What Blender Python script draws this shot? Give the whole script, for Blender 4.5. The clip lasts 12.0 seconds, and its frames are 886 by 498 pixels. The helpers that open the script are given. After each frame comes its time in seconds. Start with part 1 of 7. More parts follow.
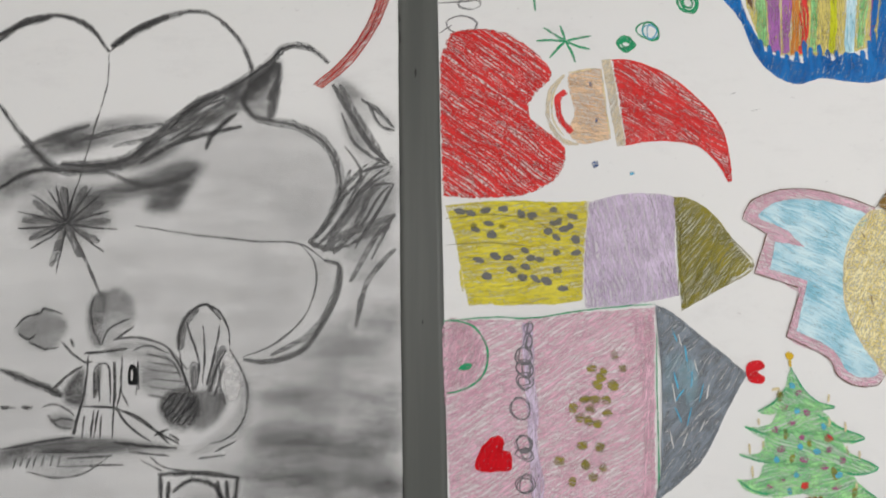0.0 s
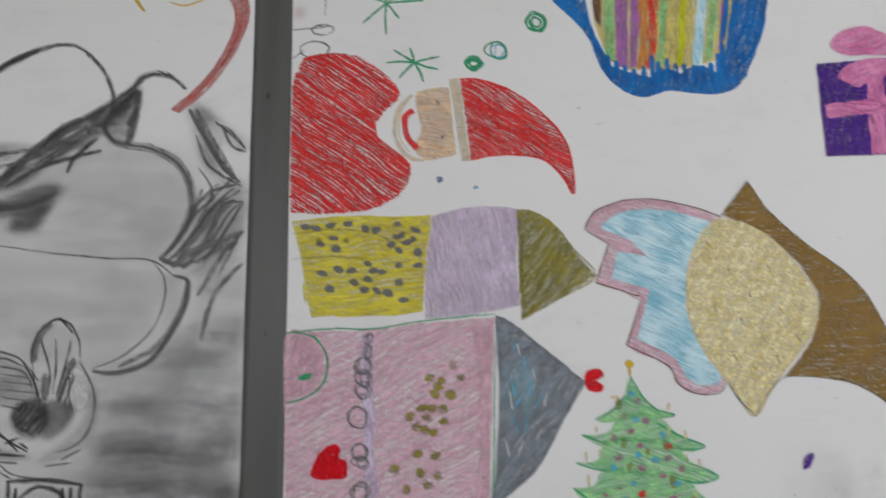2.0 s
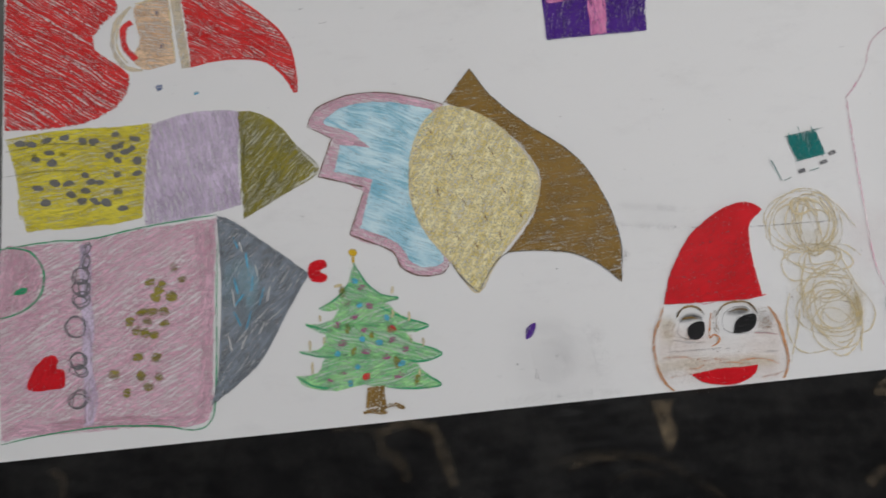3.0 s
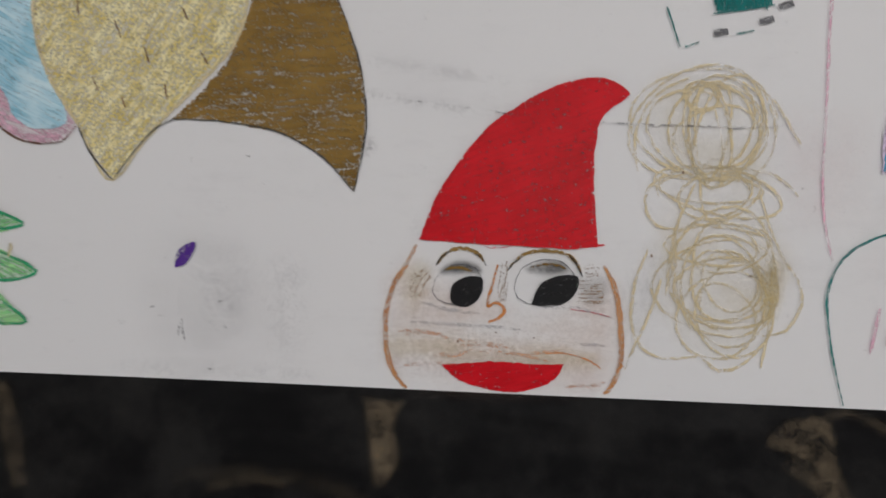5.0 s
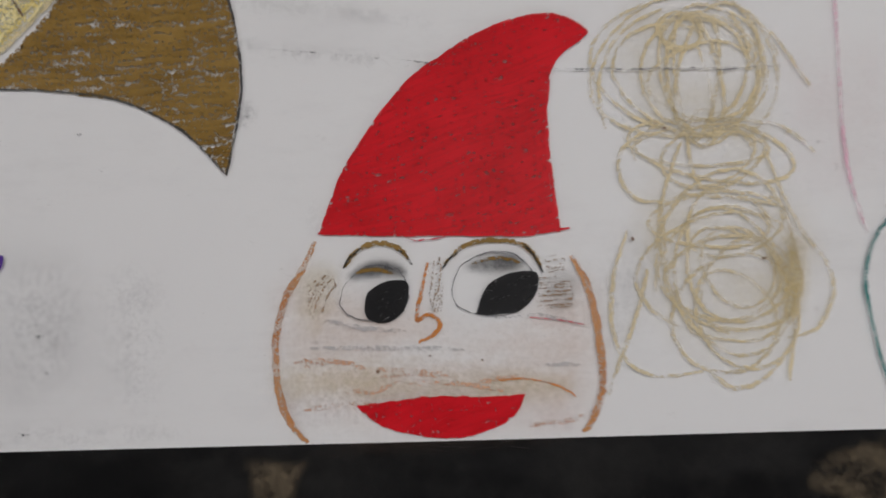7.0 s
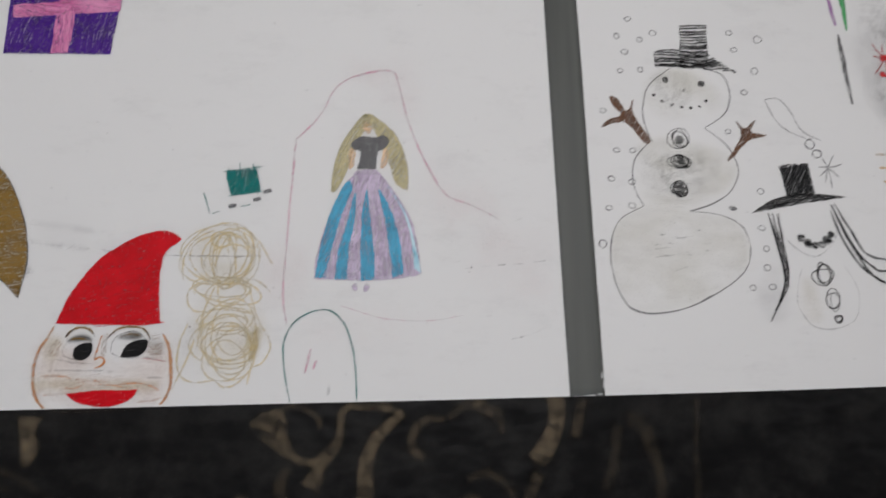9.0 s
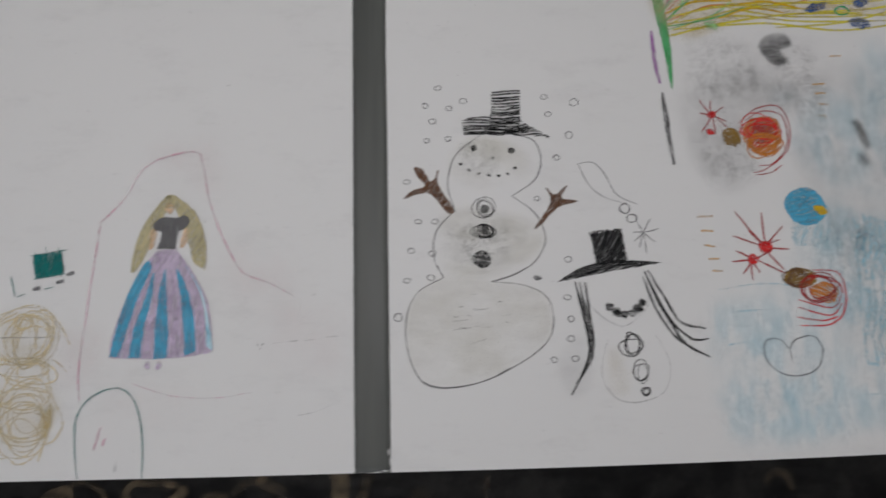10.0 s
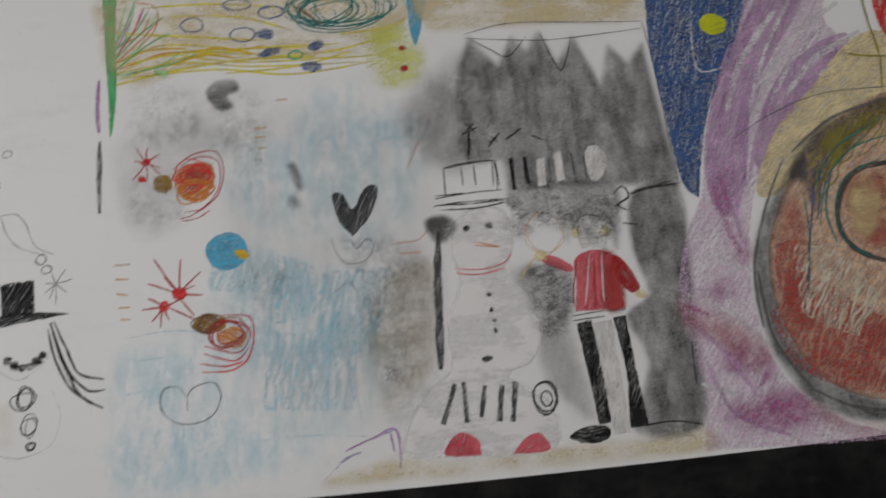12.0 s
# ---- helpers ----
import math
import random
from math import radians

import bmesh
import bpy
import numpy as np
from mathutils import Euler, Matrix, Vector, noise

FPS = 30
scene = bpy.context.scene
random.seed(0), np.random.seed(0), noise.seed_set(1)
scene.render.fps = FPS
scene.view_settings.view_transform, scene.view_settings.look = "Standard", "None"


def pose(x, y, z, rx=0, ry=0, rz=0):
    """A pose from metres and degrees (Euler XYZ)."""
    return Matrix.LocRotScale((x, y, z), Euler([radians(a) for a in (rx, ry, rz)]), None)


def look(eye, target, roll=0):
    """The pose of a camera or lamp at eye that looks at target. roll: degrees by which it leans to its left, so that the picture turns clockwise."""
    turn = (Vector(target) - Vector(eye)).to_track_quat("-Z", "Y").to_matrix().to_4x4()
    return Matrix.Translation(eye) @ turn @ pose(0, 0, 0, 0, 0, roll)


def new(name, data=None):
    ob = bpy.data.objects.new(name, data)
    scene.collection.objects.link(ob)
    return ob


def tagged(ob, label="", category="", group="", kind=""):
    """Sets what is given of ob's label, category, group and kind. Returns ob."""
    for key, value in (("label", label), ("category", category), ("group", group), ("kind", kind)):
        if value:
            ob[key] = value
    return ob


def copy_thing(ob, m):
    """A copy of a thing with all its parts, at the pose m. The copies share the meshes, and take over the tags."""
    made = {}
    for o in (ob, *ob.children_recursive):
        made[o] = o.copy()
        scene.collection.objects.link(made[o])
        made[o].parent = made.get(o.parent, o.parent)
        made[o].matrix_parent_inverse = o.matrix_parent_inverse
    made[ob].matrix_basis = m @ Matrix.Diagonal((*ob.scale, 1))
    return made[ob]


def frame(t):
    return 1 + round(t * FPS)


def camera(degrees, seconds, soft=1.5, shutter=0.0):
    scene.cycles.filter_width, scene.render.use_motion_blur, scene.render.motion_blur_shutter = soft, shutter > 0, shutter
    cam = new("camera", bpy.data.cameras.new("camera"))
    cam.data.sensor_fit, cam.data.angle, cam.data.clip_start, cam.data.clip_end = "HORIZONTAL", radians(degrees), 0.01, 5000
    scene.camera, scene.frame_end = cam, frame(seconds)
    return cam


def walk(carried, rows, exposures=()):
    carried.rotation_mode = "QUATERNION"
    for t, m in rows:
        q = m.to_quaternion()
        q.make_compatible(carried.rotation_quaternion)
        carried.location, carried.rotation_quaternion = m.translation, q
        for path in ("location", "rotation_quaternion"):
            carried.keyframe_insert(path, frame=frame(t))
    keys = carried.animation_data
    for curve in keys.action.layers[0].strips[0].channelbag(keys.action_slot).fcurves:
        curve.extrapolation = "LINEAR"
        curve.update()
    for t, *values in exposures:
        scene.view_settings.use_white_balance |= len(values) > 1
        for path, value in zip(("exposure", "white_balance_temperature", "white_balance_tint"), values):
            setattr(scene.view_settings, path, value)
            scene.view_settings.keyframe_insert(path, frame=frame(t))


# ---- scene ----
cam = camera(68.2, 12.0, soft=1.7, shutter=0.3)
EXPOSURES = [(0.0, 0.43, 6650, 9), (0.5, 0.05, 6650, 9), (1.0, 0.03, 6650, 9), (2.0, 0.0, 6400, 10), (2.5, -0.02, 6400, 10), (3.5, -0.18, 6480, 11), (5.5, -0.25, 6550, 12.5), (6.5, -0.27, 6550, 12.5), (8.5, -0.08, 6430, 12), (9.5, -0.15, 6440, 11.5), (10.0, -0.42, 6420, 11.5), (10.5, -0.61, 6430, 10.8), (11.0, -0.56, 6550, 10), (11.5, -0.4, 6550, 10), (12.0, -0.3, 6550, 10.5)]
PATH = [
    (0, (-0.062, -0.852, 0.229), (0.065, 1.118, 0.546), -0.2),
    (0.5, (0.009, -0.844, 0.291), (0.059, 1.126, 0.637), -1.4),
    (1, (0.046, -0.843, 0.303), (0.061, 1.125, 0.66), 0.7),
    (1.5, (0.087, -0.86, 0.281), (0.091, 1.103, 0.666), -1.6),
    (2, (0.19, -0.888, 0.207), (0.225, 1.072, 0.599), -0.6),
    (2.5, (0.369, -0.911, 0.103), (0.461, 1.05, 0.488), -2.4),
    (3, (0.521, -0.872, 0.048), (0.645, 1.087, 0.433), -5.8),
    (3.5, (0.661, -0.802, 0.068), (0.819, 1.157, 0.44), -5.9),
    (3.6, (0.711, -0.772, 0.065), (0.797, 1.189, 0.448), -4.3),
    (3.7, (0.726, -0.757, 0.077), (0.834, 1.21, 0.423), -3.3),
    (5.3, (0.94, -0.456, 0.061), (0.817, 1.534, 0.218), 2.3),
    (5.5, (0.946, -0.429, 0.056), (0.823, 1.554, 0.286), 1.3),
    (6, (0.932, -0.381, 0.07), (0.819, 1.604, 0.286), 0.1),
    (6.5, (0.931, -0.348, 0.084), (0.913, 1.644, 0.253), -1.2),
    (6.7, (0.925, -0.338, 0.069), (0.93, 1.645, 0.333), -1.1),
    (8.3, (1.096, -0.824, 0.026), (1.172, 1.144, 0.375), -4.8),
    (8.5, (1.138, -0.878, 0.047), (1.332, 1.086, 0.337), -1.77),
    (8.6, (1.175, -0.902, 0.051), (1.371, 1.063, 0.34), -1.72),
    (9, (1.296, -0.965, 0.035), (1.524, 0.983, 0.413), -1.14),
    (9.5, (1.453, -1.01, 0.055), (1.572, 0.938, 0.495), -2.4),
    (10, (1.707, -1.024, 0.122), (1.755, 0.931, 0.537), -1.2),
    (10.5, (1.885, -1.023, 0.137), (1.944, 0.937, 0.534), -2.4),
    (11, (2.127, -1.02, 0.091), (2.186, 0.931, 0.53), 1.3),
    (11.5, (2.417, -1.045, 0.071), (2.526, 0.901, 0.518), 0.4),
    (12, (2.637, -1.053, 0.123), (2.722, 0.886, 0.608), -3.5),
]
# The path is given on the drawing's own plane (x along it, z up it, y away from the eye), then laid flat on the table.
SURFACE = 0.75
walk(cam, [(t, pose(0, 0, SURFACE, -90, 0, 0) @ look(eye, target, roll)) for t, eye, target, roll in PATH], EXPOSURES)


# many thin layers of wax and charcoal lie over one another
scene.cycles.transparent_max_bounces = 32

# ---- world and light ----
world = bpy.data.worlds.new("world")
scene.world = world
world.use_nodes = True
sky = world.node_tree.nodes.new("ShaderNodeTexSky")
sky.sky_type, sky.sun_disc, sky.sun_elevation, sky.sun_rotation = "NISHITA", False, radians(35), radians(200)
world.node_tree.links.new(sky.outputs[0], world.node_tree.nodes["Background"].inputs[0])
world.node_tree.nodes["Background"].inputs[1].default_value = 0.1


def area_lamp(name, m, sx, sy, watts, colour):
    data = bpy.data.lights.new(name, "AREA")
    data.shape, data.size, data.size_y, data.energy, data.color = "RECTANGLE", sx, sy, watts, colour
    ob = new(name, data)
    ob.matrix_world = m
    return ob


ROOM = (-3.2, 5.0, -2.2, 2.9, 2.75)  # x0, x1, y0, y1, height
WINDOW_LIGHT, CEILING_LIGHT = 14.0, 11.6
# added daylight for an unseen window in the wall on the table's near side
area_lamp("assumed_window_daylight", pose(0.9, ROOM[2] + 0.02, 1.65, 90, 0, 0), 3.6, 1.3, WINDOW_LIGHT, (0.96, 0.98, 1.0))
# assumed lamps above the table, unseen; places and powers set for its brightness
CEILING_SPOTS = [(-0.8, 0.6, 0.86), (1.45, 0.6, 1.42), (3.7, 0.6, 0.86)]
for lx, ly, power in CEILING_SPOTS:
    area_lamp("assumed_tube_light", pose(lx, ly, ROOM[4] - 0.09), 1.2, 0.26, CEILING_LIGHT * power, (1.0, 0.985, 0.98))


# ---- materials ----
class Nodes:
    """A material's node tree, with short ways to add and join nodes."""

    def __init__(self, name):
        self.mat = bpy.data.materials.new(name)
        self.mat.use_nodes = True
        self.tree = self.mat.node_tree
        self.bsdf = self.tree.nodes["Principled BSDF"]

    def add(self, kind, operation="", interpolation="", data_type="", uv_map="", attribute=""):
        node = self.tree.nodes.new("ShaderNode" + kind)
        if operation:
            node.operation = operation
        if interpolation:
            node.interpolation_type = interpolation
        if data_type:
            node.data_type = data_type
        if uv_map:
            node.uv_map = uv_map
        if attribute:
            node.attribute_name = attribute
        return node

    def join(self, a, b):
        self.tree.links.new(a, b)

    def put(self, node, name, value):
        if hasattr(value, "is_output"):
            self.join(value, node.inputs[name])
        else:
            node.inputs[name].default_value = value

    def math(self, op, a, b=0.0, c=0.0):
        node = self.add("Math", operation=op)
        for n, value in enumerate((a, b, c)):
            self.put(node, n, value)
        return node.outputs[0]

    def noise(self, vector, scale, detail=3.0, rough=0.55):
        node = self.add("TexNoise")
        if vector is not None:
            self.join(vector, node.inputs["Vector"])
        node.inputs["Scale"].default_value, node.inputs["Detail"].default_value = scale, detail
        node.inputs["Roughness"].default_value = rough
        return node.outputs["Fac"]

    def span(self, value, a, b, lo=0.0, hi=1.0):
        node = self.add("MapRange", interpolation="SMOOTHSTEP")
        for n, v in enumerate((value, a, b, lo, hi)):
            self.put(node, n, v)
        return node.outputs[0]

    def mix(self, fac, a, b):
        node = self.add("Mix", data_type="RGBA")
        self.put(node, 0, fac)
        for n, value in ((6, a), (7, b)):
            self.put(node, n, (*value, 1) if isinstance(value, tuple) else value)
        return node.outputs[2]

    def place(self):
        return self.add("NewGeometry").outputs["Position"]

    def stretch(self, vector, scale):
        node = self.add("Mapping")
        self.join(vector, node.inputs["Vector"])
        node.inputs["Scale"].default_value = scale
        return node.outputs[0]

    def bump(self, height, strength, distance):
        node = self.add("Bump")
        node.inputs["Strength"].default_value, node.inputs["Distance"].default_value = strength, distance
        self.join(height, node.inputs["Height"])
        self.join(node.outputs[0], self.bsdf.inputs["Normal"])

    def finish(self, colour, rough=0.6, alpha=None, spec=0.3, metal=0.0):
        self.put(self.bsdf, "Base Color", (*colour, 1) if isinstance(colour, tuple) else colour)
        self.put(self.bsdf, "Roughness", rough)
        self.put(self.bsdf, "Specular IOR Level", spec)
        self.put(self.bsdf, "Metallic", metal)
        if alpha is not None:
            self.put(self.bsdf, "Alpha", alpha)
        return self.mat


RECIPES = {}


def crayon(name, colour, cover=0.7, other=None, tooth=1.0, rough=0.55, grit=900.0, streaky=1.0, film=0.24, blotch=24.0):
    """Wax or pencil laid on paper: hatching in two directions that bends as a hand does, thin at the edges, broken up by
    the paper's tooth, with a thin film of colour left between the strokes."""
    n = Nodes(name)
    RECIPES[name] = (colour, cover, other, tooth, rough, grit, streaky, film, blotch)
    uv = n.add("UVMap", uv_map="stroke").outputs[0]
    warp = n.add("TexNoise")
    n.join(uv, warp.inputs["Vector"])
    warp.inputs["Scale"].default_value, warp.inputs["Detail"].default_value = 11.0, 2.0
    bend = n.add("VectorMath", operation="MULTIPLY_ADD")
    n.join(warp.outputs["Color"], bend.inputs[0])
    bend.inputs[1].default_value = (0.03, 0.045, 0.0)
    n.join(uv, bend.inputs[2])
    crossed = n.add("Mapping")
    n.join(bend.outputs[0], crossed.inputs["Vector"])
    crossed.inputs["Rotation"].default_value = (0.0, 0.0, radians(32))
    streak = n.noise(n.stretch(bend.outputs[0], (34.0, 420.0, 1.0)), 1.0, 3.0, 0.6)
    second = n.noise(n.stretch(crossed.outputs[0], (40.0, 360.0, 1.0)), 1.0, 2.0, 0.55)
    broad = n.noise(n.stretch(bend.outputs[0], (16.0, 120.0, 1.0)), 1.0, 2.0, 0.5)
    grain = n.noise(n.place(), grit, 3.0, 0.62)
    patch = n.noise(n.place(), blotch, 3.0)
    across = n.add("SeparateXYZ")
    n.join(n.add("UVMap", uv_map="edge").outputs[0], across.inputs[0])
    middle = n.math("MULTIPLY", n.math("SUBTRACT", 1.0, across.outputs[1]), across.outputs[1])
    total = n.math("ADD", cover, n.span(middle, 0.0, 0.2, -0.42, 0.04))
    for value, weight in ((streak, 2.2 * streaky), (second, 1.7 * streaky), (broad, 0.9 * streaky), (grain, 2.5 * tooth), (patch, 0.9)):
        total = n.math("ADD", total, n.math("MULTIPLY", n.math("SUBTRACT", value, 0.5), weight))
    edge_film = n.math("MULTIPLY", film, n.span(middle, 0.0, 0.12))
    alpha = n.span(total, 0.04, 0.66, edge_film, 0.96)
    pale = other or colour
    dark = tuple(0.8 * c for c in colour)
    tone = n.mix(n.span(n.math("ADD", n.math("MULTIPLY", broad, 0.5), n.math("MULTIPLY", patch, 0.5)), 0.36, 0.64), dark, pale)
    n.bump(grain, 0.25, 0.0003)
    return n.finish(tone, rough, alpha, 0.12)


def thin(material):
    """The same wax with less of it on the paper: what the first, light pass of colouring in leaves."""
    name = "thin_" + material.name
    if name not in bpy.data.materials:
        colour, cover, other, tooth, rough, grit, streaky, film, blotch = RECIPES[material.name]
        crayon(name, colour, cover - (0.17 if cover < 0.85 else 0.06), other, tooth, rough, grit, streaky, film, blotch)
    return bpy.data.materials[name]


def make_paper():
    n = Nodes("drawing_paper")
    p = n.place()
    broad, fine, mid = n.noise(p, 2.2, 3), n.noise(p, 900, 2), n.noise(p, 22, 4, 0.65)
    dirt = n.span(n.noise(n.stretch(p, (7, 16, 9)), 1.0, 6, 0.74), 0.5, 0.74, 0, 0.26)
    specks = n.span(n.noise(n.stretch(p, (70, 130, 9)), 1.0, 6, 0.75), 0.62, 0.74, 0, 0.6)
    tone = n.mix(broad, (0.76, 0.762, 0.762), (0.79, 0.792, 0.792))
    tone = n.mix(n.math("MULTIPLY", dirt, mid), tone, (0.42, 0.41, 0.42))
    tone = n.mix(n.math("MULTIPLY", specks, n.span(mid, 0.46, 0.6)), tone, (0.3, 0.29, 0.29))
    height = n.math("ADD", n.math("MULTIPLY", fine, 0.12), n.math("MULTIPLY", n.noise(p, 5.5, 2), 3.0))
    n.bump(height, 0.3, 0.0015)
    return n.finish(tone, 0.62, None, 0.25)


def make_tape():
    n = Nodes("grey_tape")
    p = n.place()
    weave = n.noise(n.stretch(p, (700, 60, 1)), 1.0, 2)
    long_streak = n.noise(n.stretch(p, (45, 2.0, 1)), 1.0, 3)
    tone = n.mix(n.span(long_streak, 0.35, 0.7), (0.088, 0.093, 0.088), (0.11, 0.115, 0.108))
    n.bump(n.math("ADD", n.math("MULTIPLY", weave, 0.15), long_streak), 0.35, 0.0012)
    return n.finish(tone, n.span(long_streak, 0.3, 0.8, 0.42, 0.58), None, 0.35)


def make_oilcloth():
    n = Nodes("black_oilcloth")
    p = n.place()
    folds = n.noise(n.stretch(p, (5, 9, 5)), 1.0, 3)
    fine = n.noise(p, 420, 3)
    mid = n.noise(p, 17, 5, 0.65)
    tone = n.mix(n.span(mid, 0.4, 0.72), (0.0045, 0.0045, 0.0050), (0.0140, 0.0135, 0.0130))
    n.bump(n.math("ADD", n.math("MULTIPLY", folds, 5.0), n.math("MULTIPLY", fine, 0.05)), 0.5, 0.004)
    return n.finish(tone, n.span(mid, 0.3, 0.7, 0.34, 0.55), None, 0.13)


def make_plain(name, a, b, scale, rough, bump=0.1):
    n = Nodes(name)
    p = n.place()
    tone = n.mix(n.noise(p, scale, 4), a, b)
    n.bump(n.noise(p, scale * 30, 3), bump, 0.002)
    return n.finish(tone, rough)


def rubbed(name, colour, streak=(9.0, 34.0, 1.0), tooth=0.35, cloudy=1.7, low=0.35, high=1.35, mottle=0.0):
    """Pigment rubbed into the paper: thickness from the mesh's density, with streaks and grain."""
    n = Nodes(name)
    density = n.add("Attribute", attribute="pigment").outputs["Fac"]
    p = n.place()
    band = n.noise(n.stretch(p, streak), 1.0, 4, 0.6)
    grain = n.noise(p, 340.0, 4, 0.72)
    cloud = n.noise(p, 16.0, 4, 0.6)
    f = n.math("ADD", n.span(band, 0.34, 0.66, low, high), n.math("MULTIPLY", n.math("SUBTRACT", cloud, 0.5), cloudy))
    f = n.math("ADD", f, n.math("MULTIPLY", n.math("SUBTRACT", grain, 0.5), tooth * 3))
    if mottle:
        f = n.math("ADD", f, n.math("MULTIPLY", n.math("SUBTRACT", n.noise(p, 95.0, 5, 0.7), 0.5), mottle))
    alpha = n.math("MINIMUM", n.math("MAXIMUM", n.math("MULTIPLY", f, density), 0.0), 0.96)
    return n.finish(colour, 0.8, alpha, 0.15)


RED = crayon("red_crayon", (0.70, 0.022, 0.024), 0.60, (0.78, 0.06, 0.06), film=0.34)
SOFT_RED = crayon("pale_red_crayon", (0.64, 0.06, 0.09), 0.6, (0.72, 0.16, 0.19))
WAX_RED = crayon("red_oil_pastel", (0.64, 0.003, 0.010), 1.0, (0.70, 0.006, 0.016), tooth=1.6, rough=0.45, grit=330.0, streaky=1.0, film=0.03)
FAINT_RED = crayon("thin_red_crayon", (0.46, 0.07, 0.06), 0.1, tooth=2.0, grit=300.0, film=0.04)
SALMON = crayon("salmon_crayon", (0.62, 0.22, 0.19), 0.36)
DARK_RED = crayon("dark_red_pencil", (0.42, 0.03, 0.03), 0.6)
PEACH = crayon("peach_crayon", (0.82, 0.54, 0.33), 0.34, (0.84, 0.62, 0.42))
TAN = crayon("tan_crayon", (0.77, 0.66, 0.40), 0.5)
PALE_TAN = crayon("pale_tan_crayon", (0.74, 0.63, 0.40), 0.34, tooth=1.2, film=0.05)
BEIGE = crayon("beige_crayon", (0.72, 0.62, 0.45), 0.38)
ORANGE = crayon("orange_crayon", (0.66, 0.24, 0.05), 0.62)
FAINT_BROWN = crayon("faint_brown_pencil", (0.34, 0.24, 0.16), 0.16, tooth=1.6, film=0.0)
RUST = crayon("rust_orange_crayon", (0.56, 0.23, 0.07), 0.5, (0.62, 0.32, 0.14), tooth=1.3)
PALE_ORANGE = crayon("pale_orange_pencil", (0.72, 0.45, 0.20), 0.4)
FLESH = crayon("thin_orange_crayon", (0.70, 0.42, 0.28), 0.08, tooth=1.6, film=0.03)
YELLOW = crayon("yellow_crayon", (0.70, 0.58, 0.03), 0.46, (0.76, 0.68, 0.08))
PALE_YELLOW = crayon("pale_yellow_crayon", (0.72, 0.62, 0.20), 0.38)
GOLD_YELLOW = crayon("deep_yellow_crayon", (0.70, 0.45, 0.02), 0.72)
LIME = crayon("lime_crayon", (0.62, 0.66, 0.03), 0.75)
PALE_LIME = crayon("pale_lime_crayon", (0.72, 0.74, 0.25), 0.25)
OCHRE = crayon("ochre_crayon", (0.86, 0.70, 0.24), 0.44, (0.90, 0.84, 0.54), tooth=1.6, grit=420.0, streaky=0.5, blotch=85.0)
CLAY = crayon("clay_crayon", (0.60, 0.34, 0.22), 0.5, (0.72, 0.54, 0.38), tooth=1.8, grit=300.0, blotch=60.0)
BROWN = crayon("brown_oil_pastel", (0.25, 0.145, 0.03), 0.70, (0.31, 0.19, 0.05), tooth=1.6, grit=480.0, streaky=1.0, film=0.06)
DARK_BROWN = crayon("dark_brown_crayon", (0.17, 0.09, 0.055), 0.6)
OLIVE = crayon("olive_crayon", (0.21, 0.19, 0.02), 0.38, (0.32, 0.28, 0.05))
PALE_OLIVE = crayon("pale_olive_crayon", (0.60, 0.54, 0.33), 0.48)
GREEN = crayon("green_crayon", (0.14, 0.60, 0.24), 0.30, (0.42, 0.78, 0.36), blotch=60.0)
DEEP_GREEN = crayon("deep_green_crayon", (0.07, 0.40, 0.13), 0.6, (0.12, 0.5, 0.2))
DARK_GREEN = crayon("green_pencil", (0.025, 0.36, 0.16), 0.6)
TEAL = crayon("teal_crayon", (0.01, 0.19, 0.18), 0.54)
BLUE = crayon("blue_oil_pastel", (0.01, 0.13, 0.44), 0.70, (0.02, 0.19, 0.54))
PALE_SKY = crayon("pale_blue_crayon", (0.42, 0.72, 0.85), 0.03, tooth=1.4, grit=500.0, film=0.03)
FAINT_GREY = crayon("faint_charcoal", (0.16, 0.16, 0.17), 0.04, tooth=1.5, grit=420.0, film=0.02)
FAINT_VIOLET = crayon("faint_violet_crayon", (0.36, 0.34, 0.52), 0.16, film=0.02)
SKY = crayon("light_blue_crayon", (0.30, 0.68, 0.86), 0.90, (0.68, 0.87, 0.93))
CYAN = crayon("cyan_crayon", (0.10, 0.45, 0.68), 0.54)
NAVY = crayon("navy_crayon", (0.025, 0.07, 0.22), 0.42, (0.06, 0.13, 0.32), tooth=1.8, grit=320.0)
SLATE = crayon("slate_grey_crayon", (0.19, 0.21, 0.24), 0.54, (0.27, 0.31, 0.36), blotch=60.0)
PURPLE = crayon("purple_oil_pastel", (0.07, 0.02, 0.24), 0.70, (0.10, 0.03, 0.30), tooth=1.5, grit=420.0)
VIOLET = crayon("violet_crayon", (0.42, 0.16, 0.48), 0.5)
LILAC = crayon("lilac_crayon", (0.62, 0.50, 0.69), 0.40, (0.70, 0.60, 0.76))
MAUVE = crayon("mauve_crayon", (0.50, 0.27, 0.52), 0.16, (0.62, 0.42, 0.62), tooth=2.0, grit=300.0)
PALE_MAUVE = crayon("pale_mauve_crayon", (0.66, 0.46, 0.66), 0.05, (0.74, 0.58, 0.72), tooth=2.0, grit=300.0, film=0.1)
FAINT_PLUM = crayon("thin_plum_crayon", (0.44, 0.12, 0.32), 0.06, tooth=2.0, grit=300.0, film=0.04)
MAGENTA = crayon("magenta_crayon", (0.42, 0.09, 0.26), 0.30, tooth=1.8, grit=360.0, film=0.1)
PINK = crayon("pink_crayon", (0.77, 0.42, 0.53), 0.30, (0.80, 0.53, 0.64), blotch=40.0, film=0.12)
HOT_PINK = crayon("hot_pink_crayon", (0.77, 0.17, 0.44), 0.60, (0.80, 0.34, 0.56))
FAINT_PINK = crayon("faint_pink_pencil", (0.77, 0.42, 0.54), 0.16, film=0.12)
